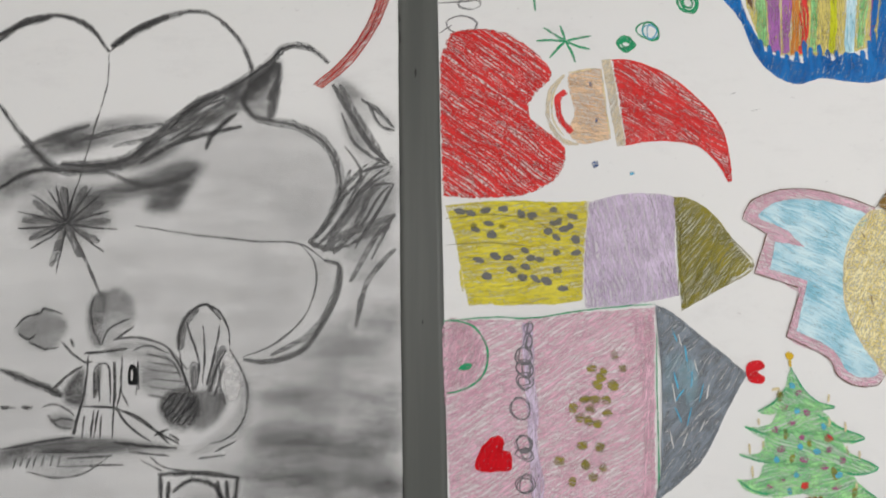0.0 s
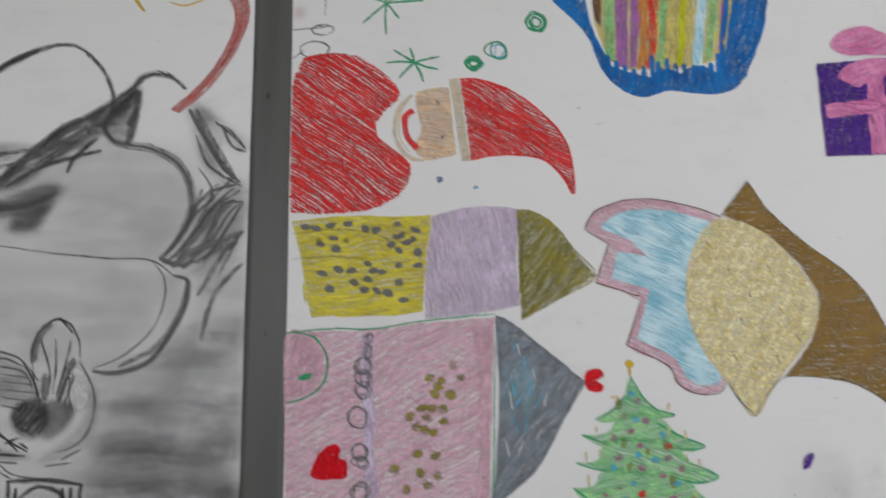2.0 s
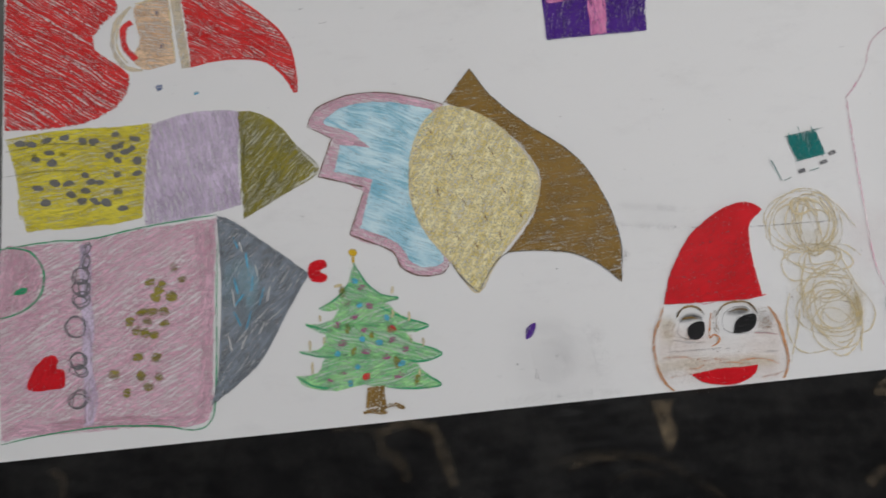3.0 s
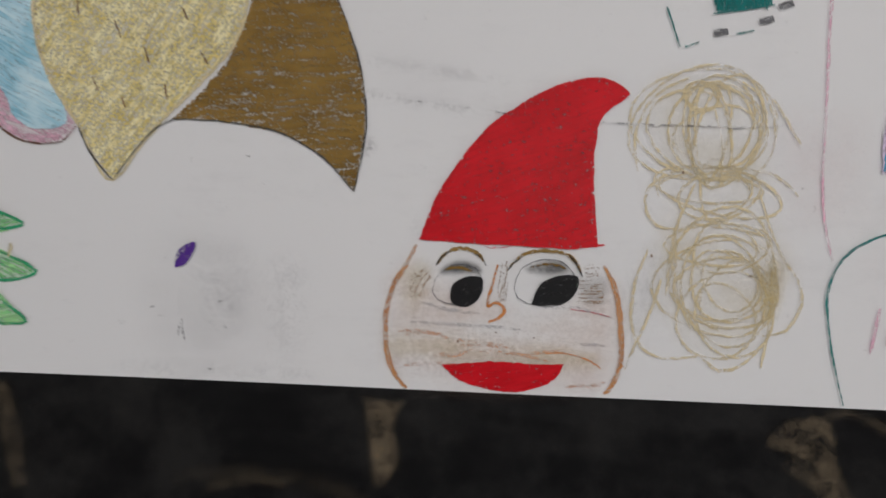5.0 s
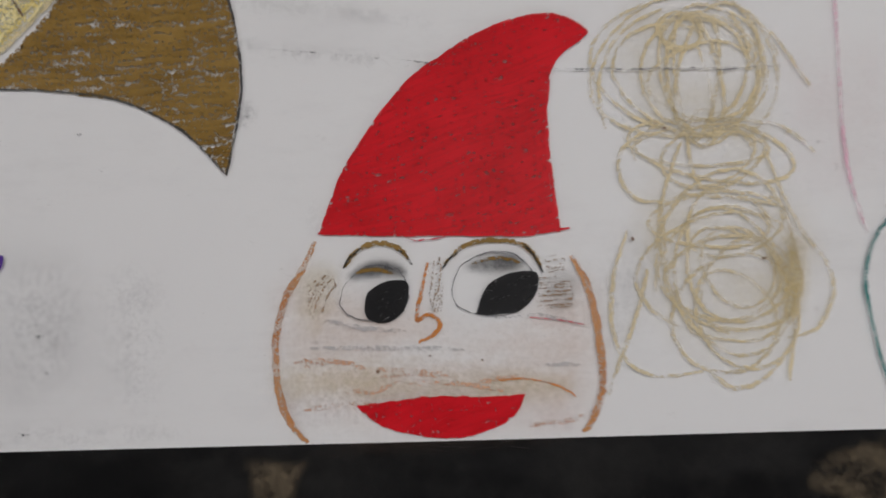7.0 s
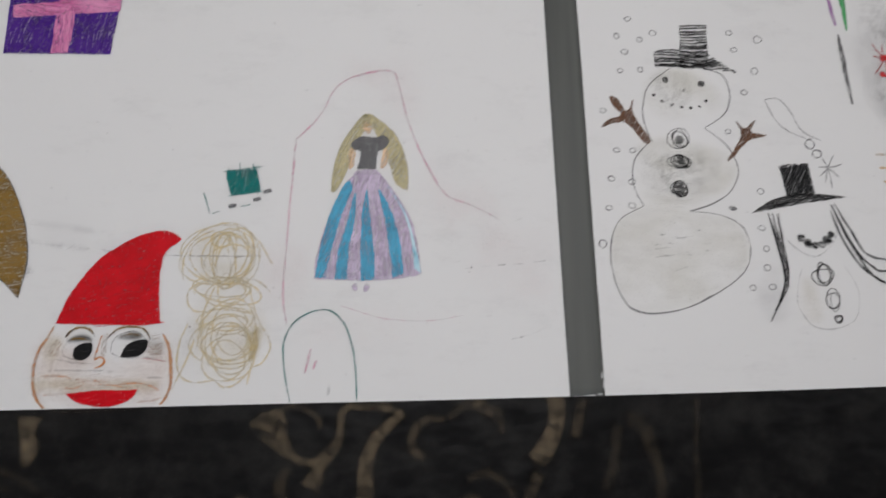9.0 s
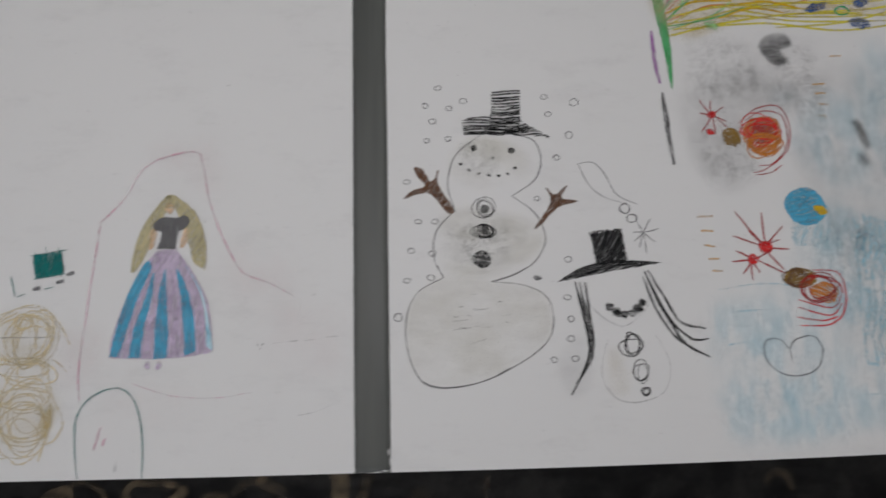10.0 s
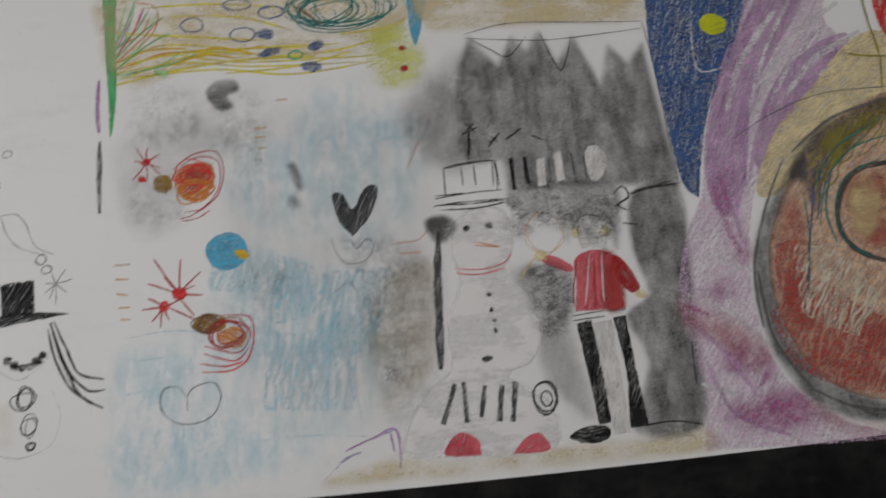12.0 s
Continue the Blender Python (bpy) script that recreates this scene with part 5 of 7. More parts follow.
# the present
present = fill(SHEET_B, "present", PURPLE, [(762, 660, 1), (926, 673, 1), (909, 520, 1), (759, 516, 1)], 80, 3, label="purple present with a pink ribbon")
fill(present, "ribbon", HOT_PINK, [(835, 668, 1), (861, 670, 1), (849, 520, 1), (824, 518, 1)], 86, 3)
fill(present, "ribbon", HOT_PINK, [(766, 595, 1), (920, 615, 1), (919, 592, 1), (766, 574, 1)], -5, 3)
fill(present, "bow", HOT_PINK, [(786, 691), (806, 713), (843, 721), (876, 707), (903, 717), (939, 728), (964, 711), (945, 683), (905, 672), (845, 674), (803, 675)], 20, 3)
fill(present, "ribbon_tail", HOT_PINK, [(790, 641), (818, 662), (866, 667), (871, 645), (840, 636), (821, 623), (805, 628)], 30, 3)
fill(present, "ribbon_tail", HOT_PINK, [(878, 665), (904, 669), (935, 645), (923, 625), (901, 645)], -30, 3)
lines(present, "outline", PURPLE, 2.6, [(764, 655, 1), (759, 516, 1)])
fill(SHEET_B, "purple_dash", PURPLE, [(674, 88), (676, 101), (688, 108), (689, 102), (683, 91), (677, 88)], 60, 1, 0.3)
dots(SHEET_B, "pencil_mark", FAINT, [(681, 39)], 1.2, 5.6)
lines(SHEET_B, "pencil_mark", FAINT, 1.5, [(1005, 211), (1055, 210), (1110, 211), (1143, 211)])
dots(SHEET_B, "pencil_mark", FAINT, [(825, 187), (658, 56), (713, 62), (718, 42), (728, 178)], 2.4, 1.2)

# rubbed spots on the bare paper
smudge(SHEET_B, "paper_rub", RUB_GREY, [(650, 102), (717, 110), (748, 58), (740, 13), (670, 7)], 0.045, 40, 8)
smudge(SHEET_B, "paper_rub", RUB_GREY, [(843, 267), (883, 255), (907, 218), (860, 222), (828, 247)], 0.03, 40, 8)
smudge(SHEET_B, "paper_rub", RUB_RED, [(1147, 218), (1204, 215), (1201, 151), (1151, 143)], 0.04, 40, 8)

# the gnome
gnome = lines(SHEET_B, "gnome", RUST, 4.6, [(865, 112), (859, 98), (850, 82), (844, 62), (844, 42), (847, 23), (854, 9), (862, 1)], [(1010, 100), (1018, 85), (1022, 66), (1024, 47), (1024, 28), (1019, 12), (1012, 3)], label="gnome face outline in orange crayon")
smudge(gnome, "cheek_tint", RUB_PEACH, [(856, 92), (949, 59), (1013, 85), (1019, 47), (1008, 15), (974, 9), (890, 8), (857, 14), (847, 46)], 0.14, 30, 6)
smudge(gnome, "cheek_shade", RUB_OCHRE, [(856, 85), (866, 98), (876, 92), (873, 72), (863, 59)], 0.2, 14, 4)
smudge(gnome, "cheek_shade", RUB_GREY, [(994, 87), (1012, 90), (1010, 72), (997, 71)], 0.17, 8, 3)
smudge(gnome, "cheek_shade", RUB_OCHRE, [(850, 42), (916, 41), (980, 34), (1005, 28), (980, 24), (890, 22), (854, 23)], 0.28, 18, 4)
fill(gnome, "hat", WAX_RED, [(868, 116, 1), (879, 147), (896, 176), (919, 206), (943, 224), (967, 238), (991, 246), (1011, 246), (1027, 237), (1024, 231), (1010, 220), (1003, 206), (1000, 182), (1000, 151), (1002, 131), (1005, 114, 1), (982, 114), (949, 114), (916, 115), (893, 115)], 14, 1.1, 0.5)
lines(gnome, "hat_edge", WAX_RED, 2.2, [(868, 116), (879, 147), (896, 176), (919, 206), (943, 224), (967, 238), (991, 246), (1011, 246), (1027, 237)], [(867, 116), (899, 115), (949, 114), (982, 113), (1010, 116)], [(1005, 115), (1002, 138), (1000, 182), (1003, 206)])
smudge(gnome, "eye_shade", RUB_DARK, [(885, 92), (896, 99), (910, 98), (916, 92), (906, 92), (890, 90)], 0.6, 6, 2)
smudge(gnome, "eye_shade", RUB_DARK, [(951, 95), (964, 101), (977, 101), (982, 95), (965, 92)], 0.6, 6, 2)
lines(gnome, "eye_outline", PENCIL, 0.9, [(879, 77), (883, 88), (896, 97), (911, 95), (917, 85), (916, 74), (906, 66), (890, 67), (881, 72), (879, 78)], [(942, 82), (947, 95), (962, 103), (977, 102), (987, 93), (988, 82), (978, 69), (958, 68), (945, 73), (942, 83)])
fill(gnome, "pupil", SOLID_BLACK, [(893, 71), (895, 82), (906, 88), (917, 87), (916, 73), (907, 65), (897, 66)], 60, 1.1, 0.5)
fill(gnome, "pupil", SOLID_BLACK, [(956, 71), (963, 85), (976, 91), (990, 91), (989, 78), (978, 69), (958, 68)], 40, 1.1, 0.5)
lines(gnome, "brow", BROWN, 3.2, [(882, 97), (888, 105), (900, 110), (912, 107), (918, 100)], [(938, 97), (948, 106), (962, 110), (978, 109), (988, 103), (993, 94)])
lines(gnome, "brow", BLACK, 1.5, [(881, 96), (885, 102), (892, 108)], [(911, 106), (916, 103), (920, 97)], [(937, 94), (941, 100), (948, 105)], [(983, 108), (989, 101), (994, 91)])
lines(gnome, "nose", ORANGE, 2.6, [(929, 98), (925, 82), (922, 66), (929, 69), (935, 64), (932, 58), (923, 54)])
fill(gnome, "mouth", WAX_RED, [(888, 20, 1), (910, 22), (932, 24), (958, 23), (981, 24, 1), (975, 13), (962, 6), (948, 2), (929, 2), (910, 6), (898, 11)], 20, 1.1, 0.5)
lines(gnome, "cheek", FLESH, 3.4, [(853, 44), (869, 45), (887, 43)], [(859, 42), (877, 44), (893, 40)], [(899, 40), (918, 38), (936, 36)], [(901, 35), (922, 36), (944, 34)], [(916, 31), (940, 31), (969, 26)], [(881, 27), (899, 28), (913, 33)], [(860, 18), (881, 21), (899, 21)], [(955, 31), (971, 33), (982, 33)], [(1001, 9), (1012, 11), (1020, 15)], [(982, 7), (995, 9), (1004, 8)])
zigzag(gnome, "cheek_hatching", FAINT_BROWN, 1.6, [(861, 87), (875, 95), (878, 85), (871, 71), (861, 67)], 64, 2.6)
zigzag(gnome, "cheek_hatching", FAINT_BROWN, 1.4, [(991, 89), (1011, 88), (1011, 71), (989, 69)], 3, 2.2)
zigzag(gnome, "cheek_hatching", FAINT_BROWN, 1.4, [(994, 101), (1007, 101), (1007, 91), (995, 90)], 8, 2.4)
zigzag(gnome, "cheek_hatching", FAINT_BROWN, 1.4, [(928, 97), (937, 103), (937, 70), (930, 68)], 80, 2.4)
zigzag(gnome, "cheek_hatching", FAINT_BROWN, 1.4, [(871, 72), (881, 67), (905, 61), (901, 58), (877, 63)], -12, 2.4)
lines(gnome, "eye_lid", BROWN, 2.4, [(888, 93), (899, 95), (910, 92)], [(954, 97), (968, 100), (981, 97)])
lines(gnome, "cheek", SOFT_RED, 1.1, [(985, 66), (1002, 64), (1016, 61)], [(916, 113), (924, 111), (940, 113)])
smudge(gnome, "red_dust", RUB_RED, [(985, 11), (1004, 11), (1004, 5), (985, 4)], 0.1, 12, 4)
smudge(gnome, "red_dust", RUB_RED, [(852, 23), (885, 20), (883, 16), (854, 16)], 0.1, 10, 4)
lines(gnome, "cheek", ORANGE, 1.3, [(966, 32), (983, 32), (999, 28), (1009, 22)])
lines(gnome, "shade_line", FAINT, 3, [(870, 67), (893, 62), (916, 60)], [(958, 66), (990, 67), (1016, 61)], [(863, 52), (903, 51), (948, 49)], [(993, 40), (1012, 39)])
dots(gnome, "freckle", DARK_BROWN, [(929, 46), (900, 38), (958, 43)], 0.9, 0.9)

# the tan scribbled figure
scribble(SHEET_B, "scribbled_figure", PALE_TAN, 2.6, 1091, 207, 49, 39, 2.3, 0.20)
scribble(SHEET_B, "scribbled_figure", PALE_TAN, 2.6, 1090, 209, 33, 38, 3.3, 0.34)
scribble(SHEET_B, "scribbled_figure", PALE_TAN, 2.6, 1089, 206, 16, 40, 3.2, 0.42)
scribble(SHEET_B, "scribbled_figure", PALE_TAN, 2.6, 1100, 206, 28, 35, 2.2, 0.51)
scribble(SHEET_B, "scribbled_figure", PALE_TAN, 2.6, 1082, 234, 14, 10, 2.2, 0.34)
scribble(SHEET_B, "scribbled_figure", PALE_TAN, 2.6, 1093, 160, 37, 17, 2.6, 0.42)
scribble(SHEET_B, "scribbled_figure", PALE_TAN, 2.6, 1097, 158, 24, 20, 2.2, 0.51)
scribble(SHEET_B, "scribbled_figure", PALE_TAN, 2.6, 1098, 118, 35, 16, 2.2, 0.34)
scribble(SHEET_B, "scribbled_figure", PALE_TAN, 2.6, 1098, 88, 40, 41, 3.6, 0.24)
scribble(SHEET_B, "scribbled_figure", PALE_TAN, 2.6, 1100, 85, 31, 26, 2.8, 0.37)
scribble(SHEET_B, "scribbled_figure", PALE_TAN, 2.6, 1101, 68, 34, 33, 2.2, 0.42)
scribble(SHEET_B, "scribbled_figure", PALE_TAN, 2.6, 1103, 92, 21, 22, 1.3, 0.34)
lines(SHEET_B, "scribbled_figure", PALE_TAN, 2.8, [(1027, 22), (1037, 47), (1048, 73), (1053, 92)], [(1035, 174), (1032, 191), (1035, 212), (1048, 235), (1073, 249)], [(1055, 172), (1042, 159), (1042, 143), (1050, 132), (1066, 130)], [(1066, 130), (1083, 134), (1111, 131), (1130, 127)], [(1043, 114), (1034, 88), (1031, 62), (1036, 43), (1052, 32), (1081, 34)], [(1088, 179), (1114, 178), (1139, 173), (1156, 158)])
lines(SHEET_B, "scribbled_figure", PALE_TAN, 2.8, [(1129, 51), (1146, 56), (1157, 75), (1155, 94), (1140, 118), (1127, 158)], [(1137, 114), (1140, 88), (1134, 62), (1127, 27)], [(1135, 103), (1136, 79), (1130, 58)], [(1138, 233), (1148, 216), (1158, 198)], [(1063, 132), (1064, 105), (1065, 79), (1076, 55)], [(1079, 167), (1066, 136), (1061, 112), (1063, 88)], [(1081, 37), (1089, 28), (1099, 24), (1112, 28), (1126, 40)])
smudge(SHEET_B, "tan_rub", RUB_OCHRE, [(1045, 240), (1090, 246), (1135, 225), (1128, 160), (1150, 100), (1120, 45), (1070, 48), (1050, 110), (1062, 160)], 0.12, 24, 6)
smudge(SHEET_B, "tan_rub", RUB_OCHRE, [(1129, 103), (1143, 103), (1139, 68), (1129, 66)], 0.35, 10, 4)
smudge(SHEET_B, "grey_rub", RUB_GREY, [(1120, 101), (1141, 105), (1138, 92), (1121, 92)], 0.12, 14, 4)
dots(SHEET_B, "pencil_mark", DARK_BROWN, [(1046, 109), (1069, 174), (1120, 96)], 1.2, 1.2)

# the little green box with its line of writing
fill(SHEET_B, "green_box", TEAL, [(1085, 339, 1), (1131, 345, 1), (1137, 309, 1), (1095, 301, 1)], 82, 2.4, 2)
lines(SHEET_B, "green_box", TEAL, 2.0, [(1082, 338), (1142, 348)], [(1090, 344), (1100, 303)], [(1106, 352), (1111, 303)], [(1125, 352), (1133, 304)], [(1092, 301), (1139, 309)])
lines(SHEET_B, "writing_bar", TEAL, 1.5, [(1056, 306), (1066, 274)], [(1070, 274), (1081, 278)], taper=1, wobble=0.05)
lines(SHEET_B, "writing_bar", PENCIL, 6, [(1092, 285), (1103, 287)], [(1127, 295), (1138, 298)], [(1142, 307), (1153, 311)], taper=1, wobble=0.05)
lines(SHEET_B, "writing_bar", TEAL, 1.5, [(1109, 285), (1123, 288)], taper=1, wobble=0.05)

# the figure in the striped gown and the arch round it
lines(SHEET_B, "pink_arch", FAINT_PINK, 3.6, [(1181, 109), (1174, 156), (1179, 261), (1187, 390, 1), (1221, 428), (1247, 477), (1281, 499), (1331, 508), (1345, 482), (1359, 420), (1384, 359), (1415, 307), (1456, 290), (1496, 268)])
lines(SHEET_B, "pink_arch", FAINT_PINK, 1.2, [(1256, 138), (1315, 119), (1379, 114), (1436, 121)])
gown = fill(SHEET_B, "gown", LILAC, [(1281, 345, 1), (1310, 345, 1), (1338, 308), (1361, 266), (1372, 216), (1376, 183, 1), (1333, 176), (1277, 174), (1218, 177, 1), (1224, 219), (1238, 268), (1260, 318)], 84, 2.6, label="lilac and blue striped gown in crayon")
fill(gown, "blue_stripe", CYAN, [(1263, 324), (1241, 276), (1227, 227), (1219, 179, 1), (1234, 177, 1), (1244, 227), (1258, 276), (1273, 316)], 72, 2.2, 0.6)
fill(gown, "blue_stripe", CYAN, [(1277, 309), (1264, 259), (1252, 219), (1248, 176, 1), (1266, 176, 1), (1268, 218), (1276, 267)], 82, 2.2, 0.6)
fill(gown, "blue_stripe", CYAN, [(1294, 313), (1287, 259), (1285, 218), (1286, 173, 1), (1306, 176, 1), (1304, 226), (1299, 275)], 90, 2.2, 0.6)
fill(gown, "blue_stripe", CYAN, [(1312, 315), (1321, 267), (1329, 217), (1332, 178, 1), (1349, 184, 1), (1344, 233), (1333, 275)], -78, 2.2, 0.6)
fill(gown, "blue_stripe", SKY, [(1324, 321), (1347, 283), (1360, 241), (1365, 192, 1), (1375, 185, 1), (1366, 233), (1352, 279)], -65, 2.2, 0.6)
fill(gown, "veil", PALE_OLIVE, [(1292, 435), (1261, 394), (1246, 351), (1242, 309), (1255, 322), (1268, 351), (1277, 385), (1297, 415), (1312, 394), (1329, 351), (1337, 325), (1356, 315), (1354, 351), (1341, 398), (1320, 420)], 70, 2.4)
lines(gown, "veil", PALE_OLIVE, 3.9, [(1292, 435), (1261, 392), (1246, 350), (1242, 309)], [(1297, 435), (1324, 415), (1345, 385), (1355, 351), (1356, 312)])
fill(gown, "arm", PEACH, [(1269, 377), (1277, 373), (1274, 351), (1267, 347)], 80, 2)
fill(gown, "arm", PEACH, [(1320, 377), (1327, 375), (1325, 353), (1315, 349)], 80, 2)
dots(gown, "face", PEACH, [(1295, 413)], 6.4, 10.4)
fill(gown, "bodice", GREY, [(1271, 387), (1286, 398), (1307, 397), (1321, 401), (1329, 389), (1318, 377), (1311, 373), (1308, 346, 1), (1279, 346, 1), (1285, 372), (1274, 377)], 85, 2, 0.6)
dots(gown, "crown", OLIVE, [(1292, 431)], 7.2, 3.2)
dots(gown, "shoe", LILAC, [(1277, 165), (1294, 164)], 4.0, 6.4)
lines(SHEET_B, "green_arch", TEAL, 2.3, [(1187, 2), (1178, 51), (1178, 91), (1198, 120), (1234, 132), (1259, 116), (1273, 82), (1279, 41), (1281, -0)])
lines(SHEET_B, "green_arch", FAINT_PINK, 3.9, [(1207, 41), (1215, 75)], [(1219, 47), (1223, 59)])
dots(SHEET_B, "pencil_mark", FAINT, [(1241, 18)], 2.4, 9.6)

# dirt and rubbed-off colour on the middle sheet
smudge(SHEET_B, "dirt", RUB_SPECK, [(694, 96), (728, 92), (725, 42), (697, 45)], 0.09, 34, 4)
smudge(SHEET_B, "dirt", RUB_SPECK, [(754, 92), (776, 85), (775, 29), (754, 39)], 0.08, 30, 4)
smudge(SHEET_B, "dirt", RUB_SPECK, [(647, 11), (778, 11), (778, 5), (648, 5)], 0.08, 12, 4)
smudge(SHEET_B, "dirt", RUB_SPECK, [(825, 233), (881, 225), (950, 217), (950, 213), (881, 220), (825, 228)], 0.12, 8, 4)
smudge(SHEET_B, "dirt", RUB_SPECK, [(828, 260), (922, 247), (922, 243), (832, 254)], 0.10, 10, 4)
smudge(SHEET_B, "dirt", RUB_SPECK, [(823, 193), (828, 190), (827, 183), (821, 183)], 0.3, 8, 4)
smudge(SHEET_B, "dirt", RUB_SPECK, [(862, 132), (870, 125), (865, 119)], 0.1, 14, 4)
smudge(SHEET_B, "dirt", RUB_SPECK, [(1029, 92), (1049, 114), (1049, 72), (1031, 47)], 0.08, 24, 4)
smudge(SHEET_B, "pink_dust", RUB_RED, [(1399, 348), (1495, 295), (1475, 241), (1389, 276)], 0.03, 60, 8)
smudge(SHEET_B, "pink_dust", RUB_RED, [(1268, 512), (1357, 525), (1374, 440), (1321, 457)], 0.03, 60, 8)
smudge(SHEET_B, "pink_dust", RUB_RED, [(1222, 122), (1337, 121), (1328, 89), (1239, 90)], 0.03, 60, 8)
smudge(SHEET_B, "pink_dust", RUB_RED, [(1475, 241), (1564, 232), (1560, 154), (1465, 171)], 0.03, 60, 8)
lines(SHEET_B, "pencil_mark", FAINT_GREY, 1.6, [(1442, 192), (1455, 193)], [(1468, 195), (1481, 196)], [(1491, 197), (1504, 198)], [(1516, 198), (1533, 200)], [(1546, 202), (1566, 204)], [(1510, 86), (1535, 91), (1561, 101)], [(1447, 185), (1453, 198)], [(1523, 267), (1534, 271)])
lines(SHEET_B, "pencil_mark", FAINT_GREY, 1.4, [(683, 47), (684, 39), (687, 29)], [(825, 229), (860, 226), (902, 221)], [(916, 220), (939, 216)], [(1003, 212), (1049, 211), (1092, 211)], [(705, 10), (713, 9)], [(1101, 209), (1143, 212)])

# the tall snowman and the snow round it
start_sheet()
snowman = smudge(SHEET_C, "snowman", RUB_CREAM, [(1732, 293), (1689, 266), (1673, 224), (1676, 172), (1695, 134), (1724, 124), (1777, 129), (1830, 150), (1882, 183), (1899, 216), (1894, 254), (1862, 276), (1808, 284)], 0.12, 10, 5, label="tall pencil snowman with a black hat")
lines(snowman, "outline", PENCIL, 2.2, [(1755, 400), (1742, 444), (1755, 496), (1798, 532)], [(1850, 534), (1887, 521), (1897, 486), (1884, 452), (1846, 426)], [(1748, 398), (1722, 369), (1717, 327), (1732, 293)], [(1846, 426), (1881, 398), (1898, 357), (1882, 320), (1845, 296), (1808, 285)], [(1732, 293), (1689, 268), (1672, 224), (1676, 172), (1695, 133), (1724, 122), (1777, 127), (1830, 147), (1884, 181), (1903, 215), (1897, 256), (1862, 278), (1808, 285)])
lines(snowman, "outline", PENCIL, 2.6, [(1808, 285), (1836, 293), (1858, 302)], [(1694, 133), (1724, 122), (1759, 124)], [(1812, 139), (1834, 150)])
smudge(snowman, "shade", RUB_CREAM, [(1729, 387), (1803, 405), (1885, 375), (1887, 338), (1817, 293), (1737, 303)], 0.14, 20, 5)
smudge(snowman, "shade", RUB_SPECK, [(1738, 377), (1812, 386), (1857, 366), (1846, 329), (1791, 303), (1746, 331)], 0.17, 26, 5)
smudge(snowman, "shade", RUB_SPECK, [(1769, 510), (1816, 516), (1824, 472), (1787, 463)], 0.17, 20, 5)
smudge(snowman, "shade", RUB_CREAM, [(1750, 502), (1808, 531), (1872, 501), (1870, 462), (1805, 443), (1759, 453)], 0.12, 20, 5)
lines(snowman, "pencil_dash", FAINT_GREY, 2.0, [(1744, 231), (1755, 230)], [(1766, 233), (1776, 231)], [(1754, 214), (1767, 212)], [(1778, 242), (1785, 242)], [(1772, 267), (1782, 265)], [(1797, 213), (1807, 214)], [(1816, 252), (1825, 254)], [(1828, 221), (1837, 220)], [(1753, 245), (1762, 246)], [(1785, 275), (1794, 273)])
lines(snowman, "pencil_dash", FAINT, 2.1, [(1744, 223), (1771, 226)], [(1780, 240), (1807, 243)], [(1744, 210), (1788, 215)], [(1824, 230), (1838, 233)], [(1770, 187), (1796, 195)])
zigzag(snowman, "hat", BLACK, 4.2, [(1818, 610), (1870, 612), (1866, 535), (1811, 533)], 3, 4.6)
zigzag(snowman, "hat_brim", BLACK, 4.0, [(1766, 560), (1811, 566), (1858, 565), (1919, 524), (1874, 531), (1826, 533), (1768, 528)], 2, 4.2)
dots(snowman, "eye", BLACK, [(1786, 509), (1849, 504)], 6.3, 5.4)
dots(snowman, "mouth_dot", BLACK, [(1764, 482), (1778, 471), (1794, 465), (1810, 462), (1826, 461), (1841, 464), (1854, 474), (1817, 491)], 3.2, 2.7)
dots(snowman, "button_core", CHARCOAL, [(1801, 405), (1800, 367), (1794, 321)], 9.1, 8.1)
scribble(snowman, "button", BLACK, 1.6, 1801, 405, 15, 14, 4)
scribble(snowman, "button", BLACK, 2, 1800, 367, 14, 11, 5)
scribble(snowman, "button", BLACK, 1.8, 1794, 321, 13, 12, 5)
fill(snowman, "arm", DARK_BROWN, [(1688, 477), (1701, 474), (1716, 452), (1727, 473), (1727, 446), (1751, 406), (1741, 398), (1716, 429), (1695, 431), (1670, 423), (1684, 437), (1705, 445), (1692, 462)], 60, 2.6)
fill(snowman, "arm", DARK_BROWN, [(1881, 372), (1909, 415), (1902, 440), (1917, 428), (1938, 443), (1928, 422), (1955, 416), (1919, 404), (1891, 376)], 50, 2.4)
rings(SHEET_C, "snowflake", PENCIL, 1.6, [(1729, 617), (1707, 585), (1747, 580), (1771, 593), (1719, 557), (1709, 523), (1744, 526), (1675, 452), (1693, 385), (1681, 337), (1674, 289), (1720, 385), (1715, 332), (1712, 293), (1908, 599), (1913, 568), (1923, 491), (1887, 421), (1932, 319), (1927, 258), (1931, 224), (1929, 193), (1934, 162), (1901, 161)], 5.4, 4.5)
rings(SHEET_C, "snowflake", PENCIL, 1.7, [(1958, 589), (1946, 530), (1660, 231)], 7.2, 6.3)
dots(SHEET_C, "snowflake", PENCIL, [(1881, 290)], 6.3, 4.5)

